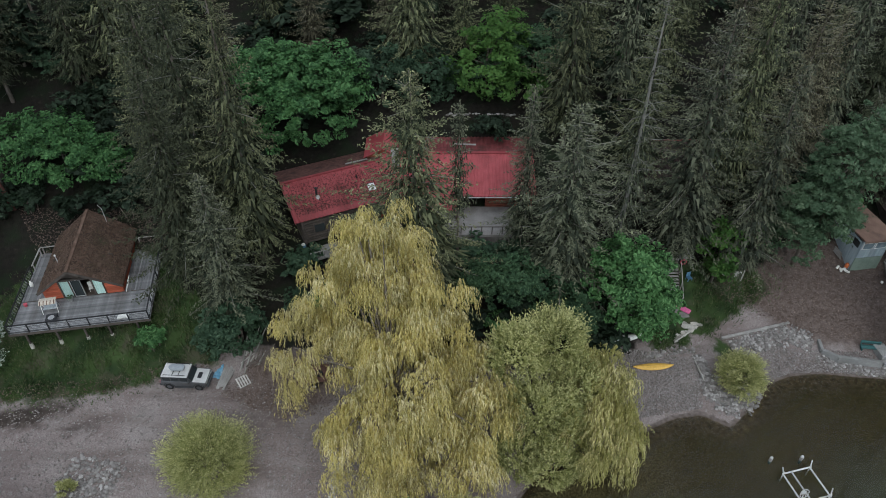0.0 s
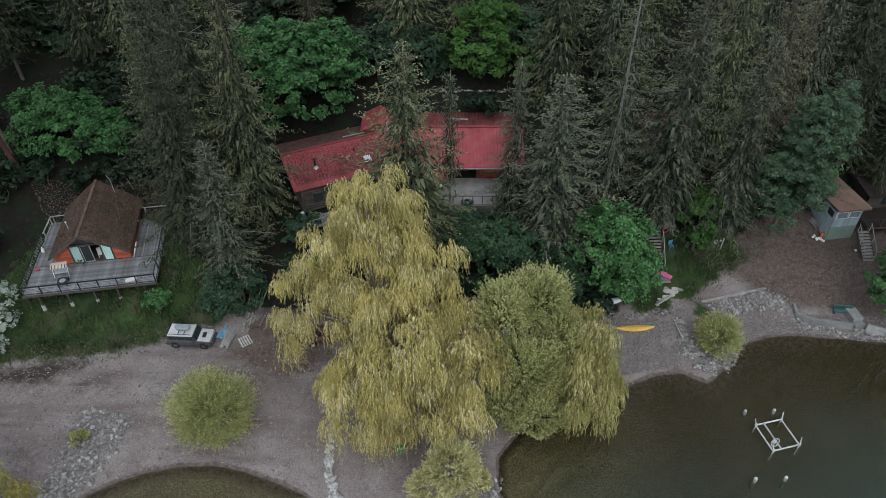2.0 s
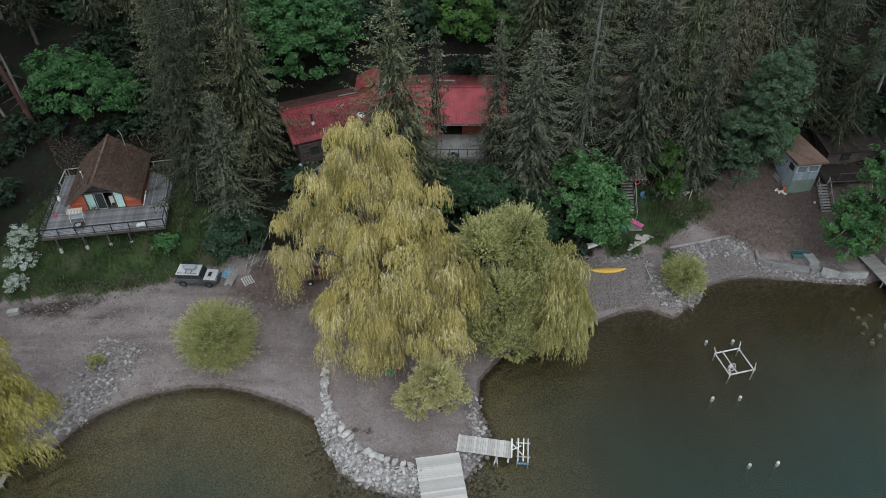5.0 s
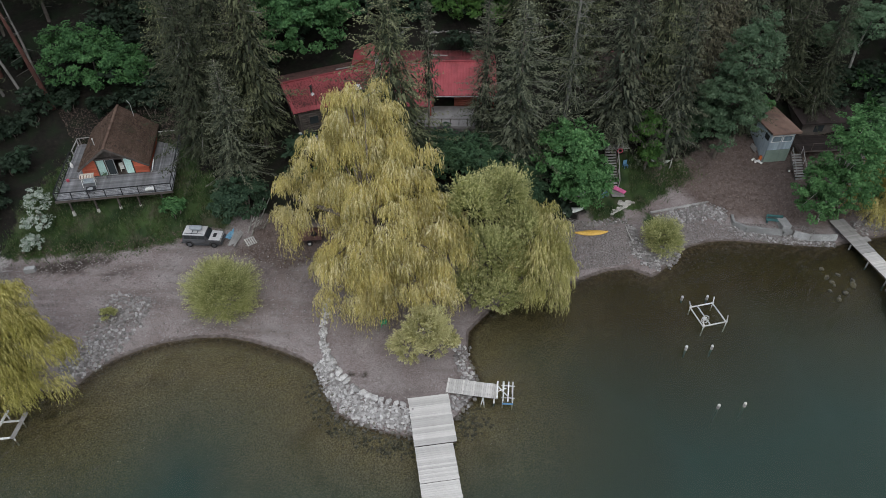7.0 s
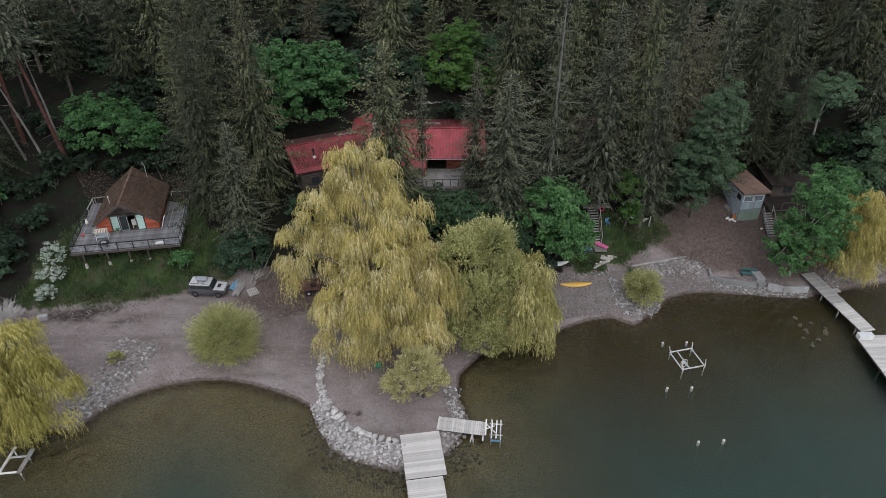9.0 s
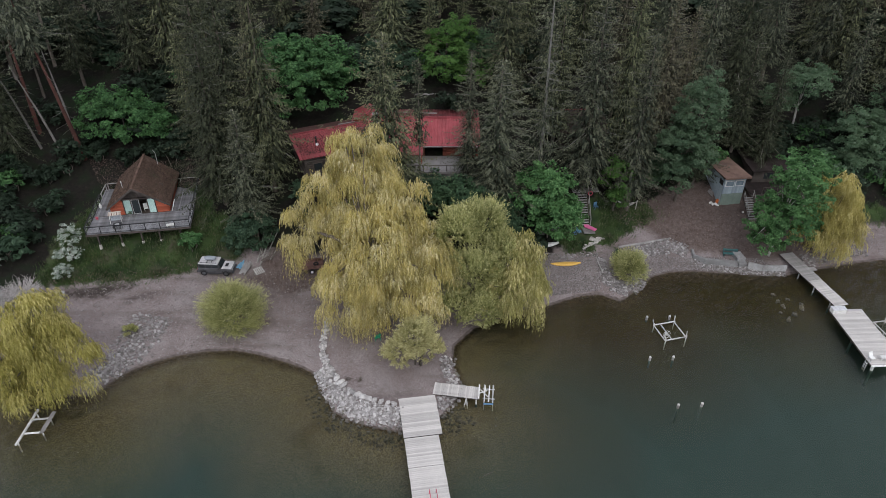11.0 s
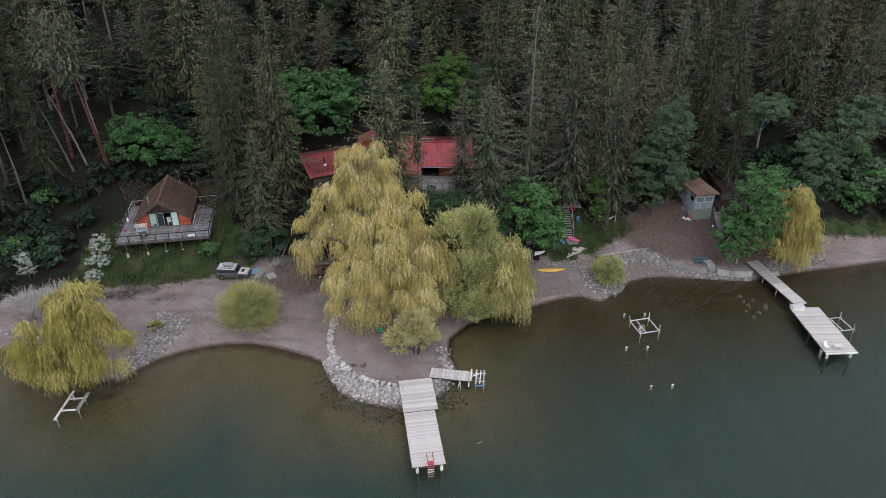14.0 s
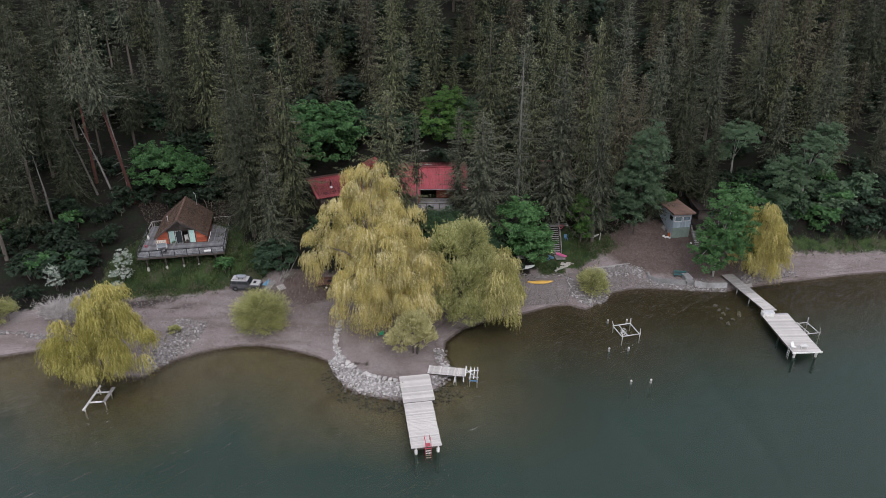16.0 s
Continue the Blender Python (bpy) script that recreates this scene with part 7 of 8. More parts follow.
# ---- the parked off-road vehicle ----
def build_car():
    x, y = -23.75, 40.95
    c = thing("off_road_car", "boxy silver off-road car with grey roof box, parked", "car", (x, y, ground_z(x, y) + 0.02), -3)
    c.scale = (0.88, 0.88, 0.88)
    hw = 1.0

    def body(name, prof, y0, y1, mat, label="", bevel=0.05):
        return part(name, Geo().poly([(a, y0, b) for a, b in prof], (0, y1 - y0, 0)), mat, c, label, bevel=bevel)

    low = body("body", [(-2.35, 0.55), (2.3, 0.55), (2.4, 0.75), (2.4, 1.08), (2.3, 1.18), (1.0, 1.24), (-2.38, 1.24), (-2.42, 0.8)], -hw, hw, CAR_BODY, "pewter-grey body sides")
    body("cabin", [(-2.36, 1.24), (0.95, 1.24), (0.55, 1.86), (-2.2, 1.88)], -hw * 0.93, hw * 0.93, CAR_DARK)
    body("roof", [(-2.24, 1.86), (0.56, 1.86), (0.5, 1.95), (-2.18, 1.97)], -hw * 0.93, hw * 0.93, CAR_SILVER, "pale silver roof")
    hood = body("hood", [(0.95, 1.2), (2.36, 1.12), (2.34, 1.19), (0.95, 1.29)], -hw * 0.92, hw * 0.92, CAR_SILVER, "pale silver bonnet")
    part("hood_vent", Geo().box((1.55, 0, 1.275), (0.42, 0.75, 0.03)), BLACK_METAL, hood)
    part("windscreen", Geo().poly([(0.985, -0.86, 1.3), (0.985, 0.86, 1.3), (0.64, 0.82, 1.82), (0.64, -0.82, 1.82)], (0.02, 0, 0.014)), GLASS, c)
    part("rear_window", Geo().box((-2.31, 0, 1.55), (0.04, 1.4, 0.42)), GLASS, c)
    for s in (-1, 1):
        for a, b in ((-2.05, -1.3), (-1.18, -0.4), (-0.28, 0.5)):
            part("side_window", Geo().box(((a + b) / 2, s * 0.945, 1.54), (b - a, 0.03, 0.42)), GLASS, c)
        part("running_board", Geo().box((0, s * 1.05, 0.48), (1.9, 0.2, 0.07)), CAR_DARK, c)
        m = part("mirror", Geo().box((0.72, s * 1.13, 1.38), (0.14, 0.22, 0.24)), CAR_DARK, c, bevel=0.03)
        part("headlight", Geo().box((2.42, s * 0.72, 0.98), (0.04, 0.24, 0.2)), GALV, c)
        part("tail_light", Geo().box((-2.43, s * 0.85, 1.0), (0.04, 0.16, 0.36)), RED_PAINT, c)
        part("roof_rail", Geo().tube([(-2.0, s * 0.78, 2.0), (-1.95, s * 0.78, 2.08), (0.3, s * 0.78, 2.07), (0.35, s * 0.78, 1.98)], 0.03, 6), BLACK_METAL, c)
        for a in (1.55, -1.57):
            arch = part("wheel_arch", Geo().tube([(a + 0.56 * math.cos(k), s * 1.0, 0.44 + 0.56 * math.sin(k)) for k in np.linspace(0.1, math.pi - 0.1, 9)], 0.06, 6), CAR_DARK, c)
            w = part("wheel", Geo().tube([(a, s * 0.78, 0.44), (a, s * 0.8, 0.44), (a, s * 1.03, 0.44), (a, s * 1.05, 0.44)], [0.36, 0.44, 0.44, 0.38], 20), RUBBER, c)
            part("rim", Geo().tube([(a, s * 1.045, 0.44), (a, s * 1.065, 0.44)], [0.27, 0.23], 16), CAR_BODY, w)
    part("front_bumper", Geo().box((2.48, 0, 0.62), (0.22, 1.9, 0.26)), CAR_DARK, c, bevel=0.04)
    part("rear_bumper", Geo().box((-2.48, 0, 0.62), (0.2, 1.9, 0.24)), CAR_DARK, c, bevel=0.04)
    g = part("grille", Geo().box((2.42, 0, 0.98), (0.05, 1.1, 0.26)), GALV, c)
    for i in range(6):
        part("grille_slot", Geo().box((2.45, -0.4 + i * 0.16, 0.98), (0.02, 0.07, 0.2)), BLACK_METAL, g)
    for a in (-1.0, -0.35):
        part("cross_bar", Geo().beam((a, -0.85, 2.1), (a, 0.85, 2.1), 0.06, 0.04), BLACK_METAL, c)
    part("roof_box", Geo().poly([(-1.55, -0.05, 2.14), (-1.2, -0.32, 2.14), (0.0, -0.3, 2.14), (0.12, -0.05, 2.14), (0.12, 0.25, 2.14), (0.0, 0.4, 2.14), (-1.2, 0.42, 2.14), (-1.55, 0.2, 2.14)], (0, 0, 0.34)), BOX_GREY, c, "grey roof luggage box", bevel=0.1)
    sp = part("spare_wheel", Geo().tube([(-2.62, 0.1, 1.1), (-2.6, 0.1, 1.1), (-2.45, 0.1, 1.1)], [0.36, 0.43, 0.43], 18), RUBBER, c)
    part("hub", Geo().tube([(-2.64, 0.1, 1.1), (-2.62, 0.1, 1.1)], [0.2, 0.22], 12), GALV, sp)


build_car()


# ---- boats, timber, stones and clutter on the beach ----
def gz(x, y):
    return ground_z(x, y)


def hull(g, length, wide, deep, n=12, m=8, closed=True):
    vs, fs = [], []
    for i in range(n + 1):
        t = i / n
        x = (t - 0.5) * length
        w = wide / 2 * max(0.02, math.sin(math.pi * t)) ** 0.7
        rise = 0.35 * deep * abs(2 * t - 1) ** 3
        for k in range(m):
            a = k * math.tau / m
            vs.append((x, w * math.cos(a), deep / 2 * math.sin(a) * (0.5 + 0.5 * w / (wide / 2)) + rise + deep / 2))
    for i in range(n):
        for k in range(m):
            j = (k + 1) % m
            fs.append((i * m + k, i * m + j, i * m + m + j, i * m + m + k))
    fs += [tuple(range(m))[::-1], tuple(range(n * m, n * m + m))]
    return g.add(vs, fs)


def build_beach():
    k = thing("kayak", "yellow-orange kayak lying upturned on the gravel", "kayak", (20.1, 42.95, gz(20.1, 42.95) - 0.02), 3)
    part("hull", hull(Geo(), 3.9, 0.85, 0.38, 18, 12), KAYAK_Y, k, smooth=True)
    part("keel", Geo().tube([(-1.6, 0, 0.43), (-0.8, 0, 0.385), (0.8, 0, 0.385), (1.6, 0, 0.43)], 0.02, 5), KAYAK_Y, k)
    k = thing("canoe", "white upturned canoe beside the planks under the trees", "canoe", (17.8, 45.6, gz(17.8, 45.6)), 12)
    part("hull", hull(Geo(), 3.6, 0.85, 0.5), WHITE_PAINT, k, smooth=True)
    t = thing("timber_rails", "long grey boards laid over trestles on the bank", "timber", (17.2, 46.9, gz(17.2, 46.9)), 16)
    for i in range(4):
        part("board", Geo().box((0.1 * i, i * 0.26 - 0.4, 0.62 + 0.02 * i), (5.2, 0.2, 0.06)), OLD_WOOD, t)
    for x in (-2, 2):
        part("trestle", Geo().box((x, 0, 0.28), (0.1, 1.0, 0.6)), OLD_WOOD, t)
    t = thing("beam", "long pale squared timber edging the path", "timber", (31.3, 47.35, 1.15), 15.6)
    t.location.z = gz(31.3, 47.35) + 0.05
    part("timber", Geo().box((0, 0, 0.1), (7.7, 0.24, 0.2)), OLD_WOOD, t, bevel=0.02)
    t = thing("edge_plank", "thin pale plank edging the gravel bay", "timber", (24.45, 43.2, gz(24.45, 43.2)), -84)
    part("plank", Geo().box((0, 0, 0.08), (3.1, 0.09, 0.24)), DOCK_WOOD, t)
    # flagstone apron
    t = thing("flagstone_apron", "triangle of pale flagstones at the foot of the steps", "paving", (24.4, 46.9, gz(24.4, 46.9)))
    rnd = random.Random(8)
    for i in range(26):
        u, v = rnd.random(), rnd.random()
        if u + v > 1:
            u, v = 1 - u, 1 - v
        px, py = -1.7 + u * 3.2 + v * 1.5, -1.1 + u * 2.0 + v * 2.3
        n = rnd.randint(5, 7)
        r = rnd.uniform(0.2, 0.38)
        a0 = rnd.random()
        zz = gz(24.4 + px, 46.9 + py) - gz(24.4, 46.9)
        part("flagstone", Geo().poly([(px + r * rnd.uniform(0.75, 1.1) * math.cos(a0 + q * math.tau / n), py + 0.8 * r * rnd.uniform(0.75, 1.1) * math.sin(a0 + q * math.tau / n), zz + 0.0) for q in range(n)], (0, 0, 0.09)), FLAG, t)
    part("kerb_board", Geo().beam((-1.7, -1.25, 0.08), (1.5, 1.0, 0.12), 0.1, 0.16), DOCK_WOOD, t)
    # steps up the bank to the house
    zb, zt = 2.25, 5.7
    st = thing("bank_steps", "steep grey wooden steps with a rail up the bank", "stairs", (23.6, 49.9, zb), 4)
    for i in range(14):
        k2 = i / 13
        part("tread", Geo().box((0, 0.3 + k2 * 3.0, 0.25 + k2 * 3.3), (1.25, 0.24, 0.06)), OLD_WOOD, st)
    for x in (-0.68, 0.68):
        part("stringer", Geo().beam((x, 0.1, 0.0), (x, 3.45, 3.5), 0.07, 0.26), DARK_WOOD, st)
    part("handrail", Geo().beam((0.8, 0.2, 1.1), (0.8, 3.4, 4.5), 0.08), OLD_WOOD, st)
    for k2 in (0.02, 0.35, 0.68, 1.0):
        part("rail_post", Geo().box((0.8, 0.2 + k2 * 3.2, 0.5 + k2 * 3.4), (0.08, 0.08, 1.2)), OLD_WOOD, st)
    part("landing", Geo().box((0.6, 3.9, 3.5), (3.6, 1.0, 0.1)), OLD_WOOD, st)
    part("lower_landing", Geo().box((0.35, -0.7, 0.02), (1.5, 1.6, 0.1)), OLD_WOOD, st)
    t = thing("lifebuoy", "faded red ring hung on the stair rail", "lifebuoy", (24.4, 52.6, 6.0))
    part("ring", Geo().tube([(0.28 * math.cos(a), 0.0, 0.28 * math.sin(a)) for a in np.linspace(0, math.tau, 15)], 0.07, 6, False), RED_PAINT, t)
    t = thing("beach_toy", "pink inflatable mat lying beside the wooden steps", "toy", (24.25, 49.5, 2.33), 140)
    part("mat", Geo().poly([(-0.9, -0.3, 0.1), (0.7, -0.35, 0.12), (0.95, 0.0, 0.2), (0.7, 0.35, 0.12), (-0.9, 0.3, 0.1)], (0, 0, 0.12)), PINK, t, bevel=0.04)
    t = thing("beach_toy", "blue paddle board bag lying beside the wooden steps", "toy", (22.5, 49.0, gz(22.5, 49.0)), 120)
    part("bag", Geo().poly([(-0.5, -0.25, 0.02), (0.5, -0.2, 0.02), (0.5, 0.25, 0.02), (-0.5, 0.2, 0.02)], (0, 0, 0.22)), BLUE_TARP, t, bevel=0.06)
    t = thing("beach_toy", "lime green swim ring lying beside the wooden steps", "toy", (22.4, 50.1, gz(22.4, 50.1) + 0.1), 30)
    part("ring", Geo().tube([(0.4 * math.cos(a), 0.55 * math.sin(a), 0.18 + 0.08 * math.sin(a)) for a in np.linspace(0, math.tau, 19)], 0.11, 8, False), LIME, t, smooth=True)
    t = thing("bicycle_frame", "small blue children's bike lying on the grass", "bicycle", (22.3, 48.4, gz(22.3, 48.4) + 0.05), 30)
    for x in (-0.4, 0.4):
        part("wheel", Geo().tube([(x + 0.26 * math.cos(a), 0.26 * math.sin(a), 0.12) for a in np.linspace(0, math.tau, 15)], 0.03, 5, False), BLUE_TOY, t)
    part("frame", Geo().tube([(-0.4, 0, 0.14), (-0.1, 0.3, 0.2), (0.25, 0.3, 0.2), (0.0, 0, 0.16), (-0.1, 0.3, 0.2)], 0.03, 5), BLUE_TOY, t)
    part("handlebar", Geo().tube([(0.25, 0.5, 0.3), (0.25, 0.3, 0.2), (0.45, 0.25, 0.3)], 0.025, 5), WHITE_PAINT, t)
    t = thing("blue_chair", "small blue garden chair on the bank", "chair", (25.3, 52.2, gz(25.3, 52.2)), 20)
    part("seat", Geo().box((0, 0, 0.38), (0.5, 0.48, 0.05)), BLUE_TOY, t)
    part("backrest", Geo().box((0, 0.24, 0.66), (0.5, 0.05, 0.55)), BLUE_TOY, t)
    for x in (-0.22, 0.22):
        for y in (-0.2, 0.2):
            part("leg", Geo().box((x, y, 0.18), (0.05, 0.05, 0.38)), BLUE_TOY, t)
    t = thing("hammock", "pale rope hammock hung under the slim tree", "hammock", (29.5, 52.6, gz(29.5, 52.6)), -8)
    vs, fs = [], []
    for i in range(11):
        u = i / 10
        sag = 0.55 + 1.6 * (u - 0.5) ** 2 * 1.3
        w = 0.45 * math.sin(math.pi * u) ** 0.6 + 0.02
        vs += [((u - 0.5) * 2.4, -w, sag + 0.1), ((u - 0.5) * 2.4, 0, sag), ((u - 0.5) * 2.4, w, sag + 0.1)]
    for i in range(10):
        for q in (0, 1):
            fs.append((3 * i + q, 3 * i + 3 + q, 3 * i + 4 + q, 3 * i + 1 + q))
    part("cloth", Geo().add(vs, fs), WHITE_PAINT, t)
    for x in (-1.35, 1.35):
        part("post", Geo().tube([(x, 0, -0.2), (x * 1.02, 0, 1.4)], 0.07, 6), BARK_PALE, t)
    # retaining wall, bench, concrete step
    t = thing("retaining_wall", "low weathered concrete retaining wall along the beach", "wall", (0, 0, 0))
    line = [(37.5, 46.6), (37.35, 45.3), (38.6, 44.4), (42.6, 43.75)]
    line2 = [(43.9, 43.6), (45.5, 42.9), (48.6, 42.9)]
    for ln2 in (line, line2):
        for (ax, ay), (bx, by) in zip(ln2, ln2[1:]):
            part("wall_block", Geo().beam((ax, ay, 0.66), (bx, by, 0.66), 0.3, 0.86), CONCRETE, t, bevel=0.03)
    t = thing("concrete_steps", "broad concrete step down to the beach", "steps", (43.25, 44.5, 0.3), 8)
    part("step", Geo().box((0, 0.6, 0.55), (1.1, 1.6, 0.7)), CONCRETE, t, bevel=0.03)
    part("step", Geo().box((0, -0.5, 0.25), (1.1, 0.6, 0.5)), CONCRETE, t, bevel=0.03)
    t = thing("bench", "dark teal wooden garden bench facing the lake", "bench", (42.2, 45.55, gz(42.2, 45.55)), -8)
    for i in range(3):
        part("seat_slat", Geo().box((0, -0.22 + i * 0.17, 0.45), (1.9, 0.15, 0.05)), TEAL_BENCH, t)
    for i in range(2):
        part("back_slat", Geo().box((0, 0.34, 0.62 + i * 0.2), (1.9, 0.05, 0.17)), TEAL_BENCH, t)
    for x in (-0.8, 0.8):
        part("end_frame", Geo().box((x, 0.05, 0.22), (0.08, 0.6, 0.44)), TEAL_BENCH, t)
        part("back_post", Geo().box((x, 0.37, 0.5), (0.08, 0.06, 0.9)), TEAL_BENCH, t)
    # timber heap beside the car
    t = thing("lumber_pile", "heap of grey boards and branches beside the car", "timber", (-20.2, 41.6, gz(-20.2, 41.6)), 80)
    for i in range(7):
        part("board", Geo().box(None, (3.4, 0.16, 0.05), m=Matrix.Translation((rnd.uniform(-0.2, 0.2), -0.45 + i * 0.14, 0.2 + 0.06 * (i % 3))) @ Matrix.Rotation(rnd.uniform(-0.12, 0.12), 4, "Z")), OLD_WOOD, t)
    t = thing("branch_pile", "loose grey branches and poles lying on the ground", "branches", (-18.2, 42.6, gz(-18.2, 42.6)))
    for i in range(16):
        a = rnd.uniform(0.6, 1.6)
        ln3 = rnd.uniform(1.2, 3.6)
        p = Vector((rnd.uniform(-1.0, 1.2), rnd.uniform(-1.4, 1.0), 0.12 + 0.02 * i))
        q = p + Vector((math.cos(a) * ln3, math.sin(a) * ln3, 0.12 * ln3 + rnd.uniform(0, 0.3)))
        part("branch", Geo().tube([p, p.lerp(q, 0.5) + Vector((0, 0, 0.08)), q], [0.07, 0.05, 0.02], 5), BARK_PALE if i % 3 else BARK, t)
    for (x0, y0), (x1, y1), h1 in (((-18.6, 41.7), (-17.3, 45.0), 1.5), ((-17.8, 43.5), (-16.6, 45.6), 1.1), ((-18.9, 42.2), (-18.2, 45.2), 1.9)):
        pole = thing("pole", "long bare grey pole leaning into the dark shrub", "pole", (x0, y0, gz(x0, y0)), 0, "poles by the branch heap")
        up_z = gz(x1, y1) - gz(x0, y0) + h1
        part("shaft", Geo().tube([(0, 0, 0.02), ((x1 - x0) * 0.5, (y1 - y0) * 0.5, up_z * 0.5 + 0.06), (x1 - x0, y1 - y0, up_z)], [0.09, 0.075, 0.045], 6), LIMB, pole)
    t = thing("pallet", "pale wooden pallet leaning on the branch heap", "pallet", (-18.6, 40.9, gz(-18.6, 40.9) + 0.1), 35)
    t.rotation_euler = (radians(12), 0, radians(35))
    for i in range(5):
        part("slat", Geo().box((-0.48 + i * 0.24, 0, 0.12), (0.13, 1.1, 0.025)), DOCK_WOOD, t)
    for y in (-0.5, 0, 0.5):
        part("bearer", Geo().box((0, y, 0.06), (1.1, 0.09, 0.1)), OLD_WOOD, t)
    t = thing("tarpaulin", "crumpled blue tarpaulin over odds and ends", "tarp", (-21.0, 41.8, gz(-21.0, 41.8)), 70)
    vs, fs = [], []
    for i in range(9):
        for j in range(6):
            vs.append(((i - 4) * 0.2 + rnd.uniform(-0.06, 0.06), (j - 2.5) * 0.15 + rnd.uniform(-0.08, 0.08), max(0.02, rnd.uniform(0.05, 0.4) * (1 - abs(j - 2.5) / 3.2))))
    for i in range(8):
        for j in range(5):
            fs.append((i * 6 + j, i * 6 + 6 + j, i * 6 + 7 + j, i * 6 + j + 1))
    part("sheet", Geo().add(vs, fs), BLUE_TARP, t)
    t = thing("utility_trailer", "old brown flat trailer parked under the willow", "trailer", (-12.0, 40.9, gz(-12.0, 40.9)), 8)
    part("bed", Geo().box((0, 0, 0.62), (2.9, 1.6, 0.1)), RUST, t)
    for y in (-0.8, 0.8):
        part("side_board", Geo().box((0, y, 0.85), (2.9, 0.06, 0.4)), RUST, t)
        w = part("wheel", Geo().tube([(0.1, y * 1.12, 0.33), (0.1, y * 1.36, 0.33)], 0.33, 14), RUBBER, t)
        part("rim", Geo().tube([(0.1, y * 1.365, 0.33), (0.1, y * 1.39, 0.33)], 0.17, 12), GALV, w)
    part("front_board", Geo().box((1.45, 0, 0.85), (0.06, 1.6, 0.4)), RUST, t)
    part("drawbar", Geo().beam((1.4, 0, 0.6), (2.7, 0, 0.5), 0.1), RUST, t)
    tyre = part("spare_tyre", Geo().tube([(0.6 + 0.26 * math.cos(a), 0.26 * math.sin(a), 0.78) for a in np.linspace(0, math.tau, 15)], 0.1, 7, False), RUBBER, t)
    t = thing("concrete_block", "pale concrete block at the edge of the lawn", "block", (-41.6, 36.6, gz(-41.6, 36.6)), 12)
    part("block", Geo().box((0, 0, 0.25), (1.1, 0.6, 0.6)), CONCRETE, t, bevel=0.05)
    t = thing("garden_chair", "green plastic garden chair under the willow", "chair", (-3.0, 29.2, gz(-3, 29.2)), 200)
    part("seat", Geo().box((0, 0, 0.4), (0.6, 0.58, 0.05)), GREEN_CHAIR, t)
    part("backrest", Geo().box(None, (0.6, 0.05, 0.65), m=Matrix.Translation((0, 0.32, 0.72)) @ Matrix.Rotation(-0.25, 4, "X")), GREEN_CHAIR, t)
    for x in (-0.28, 0.28):
        part("armrest", Geo().box((x, 0.0, 0.62), (0.08, 0.6, 0.04)), GREEN_CHAIR, t)
        for y in (-0.25, 0.25):
            part("leg", Geo().box((x, y, 0.3), (0.06, 0.06, 0.62)), GREEN_CHAIR, t)
    for x, y, s in ((-5.6, 22.9, 0.75), (-4.4, 22.75, 0.95)):
        t = thing("dry_tuft", "dry grey-brown plant tuft on the gravel", "plant", (x, y, gz(x, y)))
        g = Geo()
        for i in range(26):
            a, r = rnd.uniform(0, math.tau), rnd.uniform(0.3, 0.75) * s
            g.tube([(0.08 * math.cos(a), 0.08 * math.sin(a), 0), (r * 0.6 * math.cos(a), r * 0.6 * math.sin(a), 0.35 * s), (r * math.cos(a), r * math.sin(a), rnd.uniform(0.15, 0.5) * s)], [0.02, 0.015, 0.006], 3, False)
        part("stems", g, BARK, t)


build_beach()


# ---- stones along the shore ----
ROCK_PALE = surface("fresh_pale_rock", (0.30, 0.288, 0.275), (0.47, 0.455, 0.44), (0.20, 0.185, 0.175), 1.6, 14, 0.85, vary=0.4)
MIXED_PALE = leaf_mat("mixed_pale_stones", (0.18, 0.168, 0.16), (0.36, 0.345, 0.333), (0.54, 0.525, 0.51), 0.0, 2.5, 0.4)
MIXED = leaf_mat("mixed_stones", (0.13, 0.118, 0.112), (0.24, 0.225, 0.217), (0.42, 0.405, 0.395), 0.0, 2.5, 0.4)

def stones(name, label, line, width, count, smin, smax, seed, cap=300, mat=None, sink=0.35, zmin=-0.5, small=None):
    """Stones scattered along a line; the first ones are parts, the rest one joined part."""
    rnd = random.Random(seed)
    t = thing(name, label, "rocks", (0, 0, 0))
    pts = [Vector(p) for p in line]
    lens = [(b - a).length for a, b in zip(pts, pts[1:])]
    rest = Geo()
    for i in range(count):
        k = rnd.uniform(0, sum(lens))
        j = 0
        while j < len(lens) - 1 and k > lens[j]:
            k -= lens[j]
            j += 1
        d = (pts[j + 1] - pts[j]).normalized()
        w = width[j] if isinstance(width, list) else width
        off = rnd.uniform(-w, w) * (1 if rnd.random() < 0.7 else rnd.random())
        p = pts[j] + d * k + Vector((-d.y, d.x)) * off
        r = smin + (smax - smin) * rnd.random() ** 2.2
        z = max(gz(p.x, p.y), zmin) + r * sink * rnd.uniform(0.3, 1.2)
        m = Matrix.Translation((p.x, p.y, z)) @ Euler((rnd.uniform(-0.4, 0.4), rnd.uniform(-0.4, 0.4), rnd.uniform(0, 6.3))).to_matrix().to_4x4() @ Matrix.Diagonal((r, r, r, 1))
        me = rock_mesh(i, ROCK_WET if z < 0.1 and zmin != -1 else mat or (ROCK if rnd.random() < 0.4 else ROCK_DULL))
        if i < cap:
            ob = part("rock", me, None, t)
            ob.matrix_basis = m
        else:
            rest.add([m @ v.co for v in me.vertices], [tuple(f.vertices) for f in me.polygons])
    if rest.v:
        tagged(part("small_rock", rest, small or mat or MIXED, t), kind="stuff")
    return t


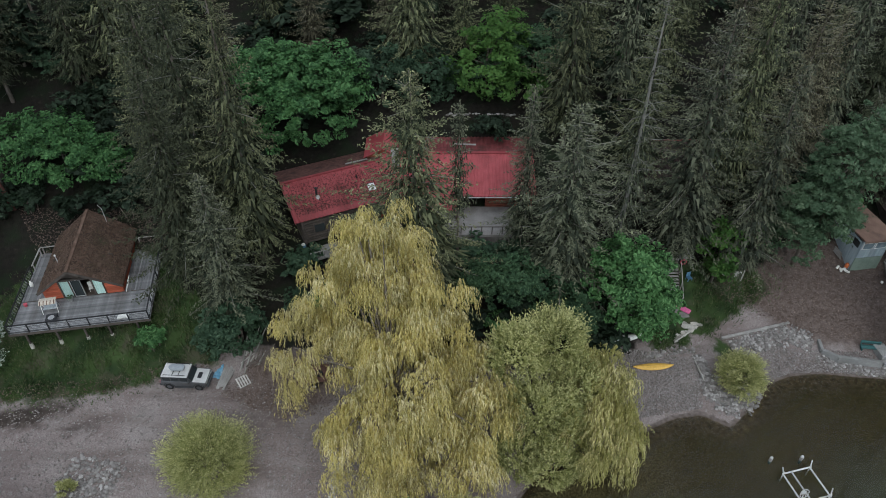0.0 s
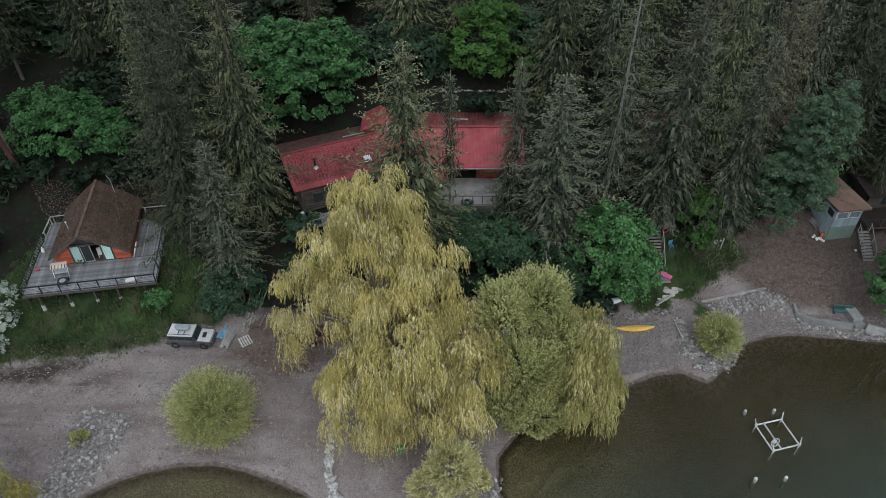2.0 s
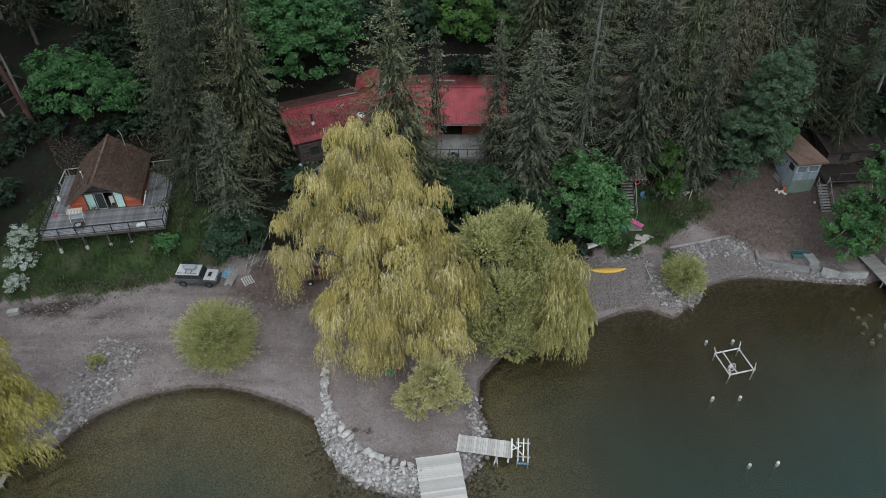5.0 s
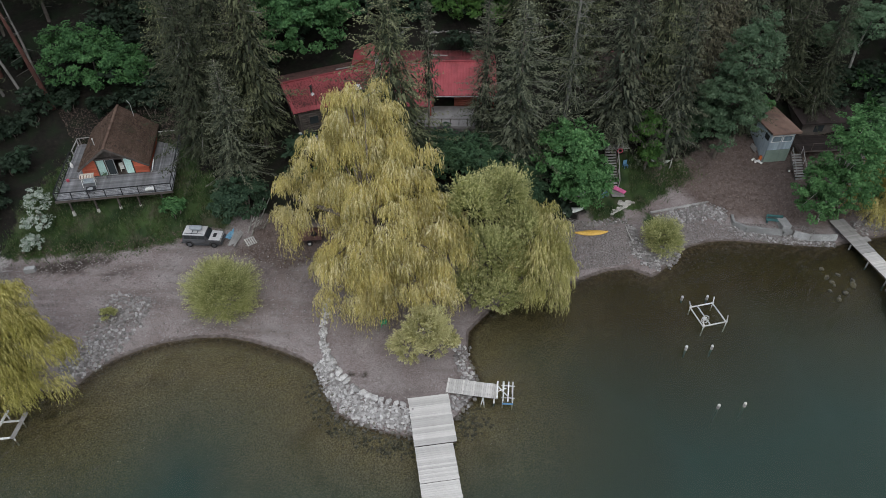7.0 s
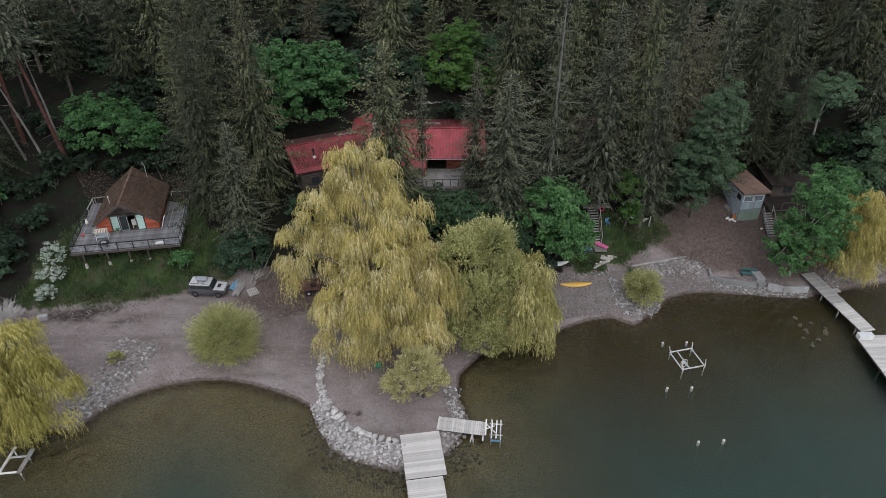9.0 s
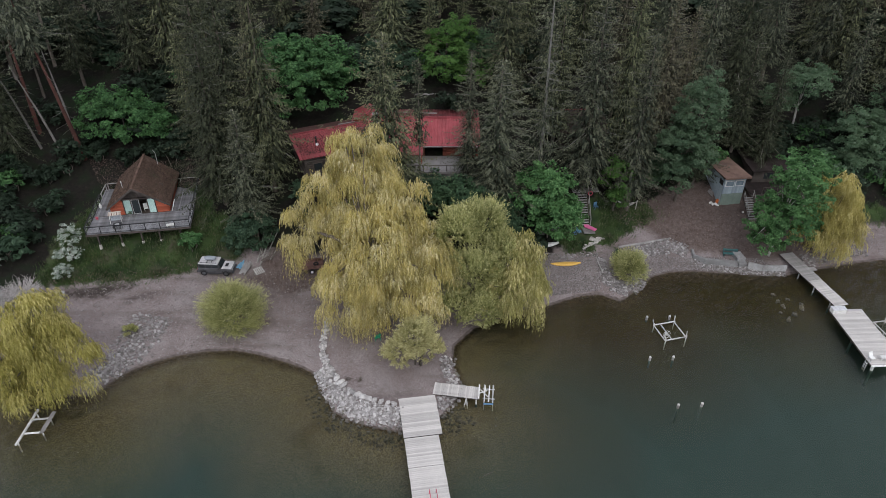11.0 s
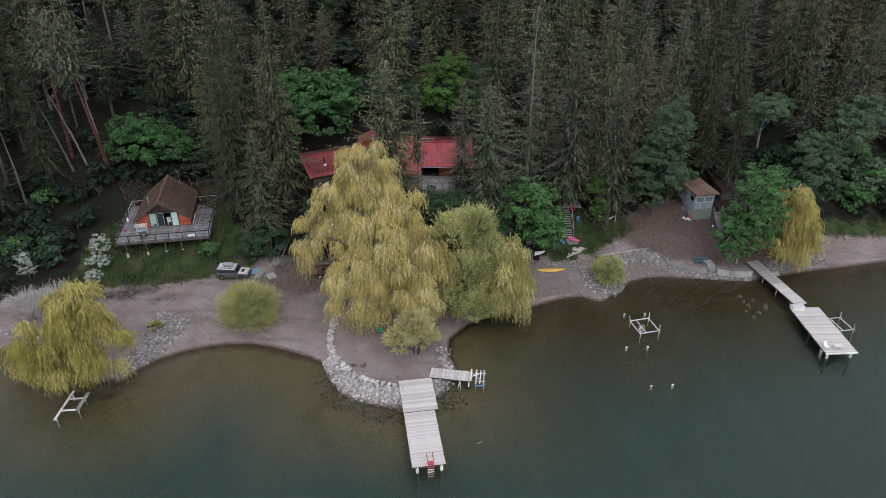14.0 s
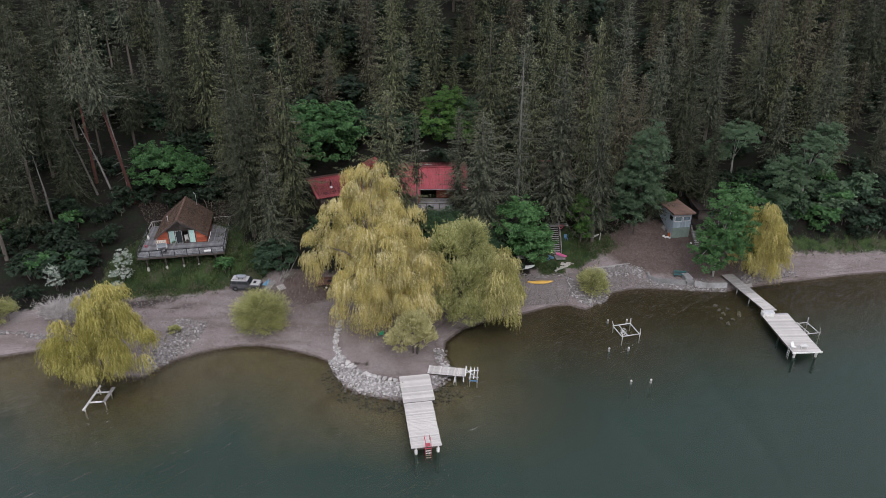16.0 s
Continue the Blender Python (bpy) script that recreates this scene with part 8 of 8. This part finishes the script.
CAPS = [(-8.9, 32.6), (-9.1, 29.5), (-8.9, 27.0), (-7.9, 24.9), (-6.6, 22.9), (-5.2, 21.3), (-3.5, 20.3), (-1.6, 19.7), (-0.4, 19.5)]
t = thing("capstone_row", "row of large pale boulders edging the gravel point", "rocks", (0, 0, 0))
rnd = random.Random(12)
for (ax, ay), (bx, by) in zip(CAPS[3:], CAPS[4:]):
    n = max(2, int(math.hypot(bx - ax, by - ay) / 0.62))
    for i in range(n):
        k = (i + rnd.uniform(0.3, 0.7)) / n
        r = rnd.uniform(0.28, 0.44)
        x, y = ax + (bx - ax) * k, ay + (by - ay) * k
        part("boulder", rock_mesh(i * 5 + int(ax * 3), ROCK_PALE), None, t).matrix_basis = Matrix.Translation((x, y, gz(x, y) + 0.12)) @ Euler((0, 0, rnd.uniform(0, 6))).to_matrix().to_4x4() @ Matrix.Diagonal((r * 1.2, r, r * 0.9, 1))
stones("rock_bank", "bank of broken pale rocks armouring the point", [(-8.6, 25.2), (-7.6, 22.6), (-6.1, 20.4), (-4.2, 19.1), (-2.2, 18.4), (0.3, 18.2)], 1.05, 2000, 0.06, 0.23, 31, mat=ROCK_PALE, small=MIXED_PALE)
stones("rock_line", "line of pale rocks running up the beach", CAPS[:4], 0.34, 240, 0.12, 0.3, 32, mat=ROCK_PALE)
stones("rock_bank", "pale and dark rocks beside the docks", [(3.8, 19.6), (5.3, 20.9), (5.6, 22.6), (4.9, 25.2), (4.9, 27)], 0.85, 440, 0.07, 0.25, 33, 160, ROCK_PALE, small=MIXED)
stones("sunken_rocks", "dark rocks lying under the shallow water", [(-9.3, 23.0), (-7.5, 19.2), (-5, 17.2), (-1, 16), (4.5, 17.6), (7, 19.5)], 1.3, 560, 0.08, 0.24, 34, 100, ROCK_WET, 0.2, -3)
stones("rock_slope", "scattered broken rocks sloping to the bay", [(-33.4, 23.2), (-31.6, 24.4), (-30.8, 26.8), (-30.0, 29.5), (-29.2, 33.2)], [1.2, 1.6, 2.2, 2.4], 2000, 0.045, 0.24, 35, 280)
stones("rock_bank", "rough grey stones round the small bay", [(24.7, 44.4), (25.2, 42.2), (25.4, 39.6), (27.4, 39.0), (29.2, 41.3)], [0.5, 0.9, 1.1, 1.2], 1300, 0.06, 0.24, 36, 280)
stones("stone_edge", "low line of pale stones on the western beach", [(-56, 30.6), (-53, 30.6), (-49.5, 29.9), (-46.5, 29.6)], 0.45, 150, 0.1, 0.28, 42, 100)
stones("stone_edge", "small grey stones along the path", [(19, 44.0), (22.5, 44.9), (24.6, 45.0)], 0.4, 170, 0.07, 0.2, 37, 80)
stones("stone_slope", "slope of grey stones below the pale timber", [(28.6, 45.3), (31.5, 46.4), (34.8, 47.2), (36.8, 46.3)], [1.0, 1.1, 1.0], 1300, 0.06, 0.22, 38, 280)
stones("stone_edge", "grey stones along the foot of the concrete wall", [(37, 44.9), (39, 43.9), (43, 43.1), (48.5, 42.6)], 0.7, 1000, 0.06, 0.2, 39, 240)
stones("stone_edge", "grey stones on the beach beside the gangway", [(51.5, 44.6), (54, 45.6), (58, 46.9), (61, 47.3)], 1.1, 700, 0.05, 0.2, 40, 200)
stones("lake_boulders", "boulders lying in the clear shallow water", [(45, 36.5), (49.6, 36.8)], 2.6, 12, 0.16, 0.45, 41, 12, ROCK_DULL, 0.3, -1)
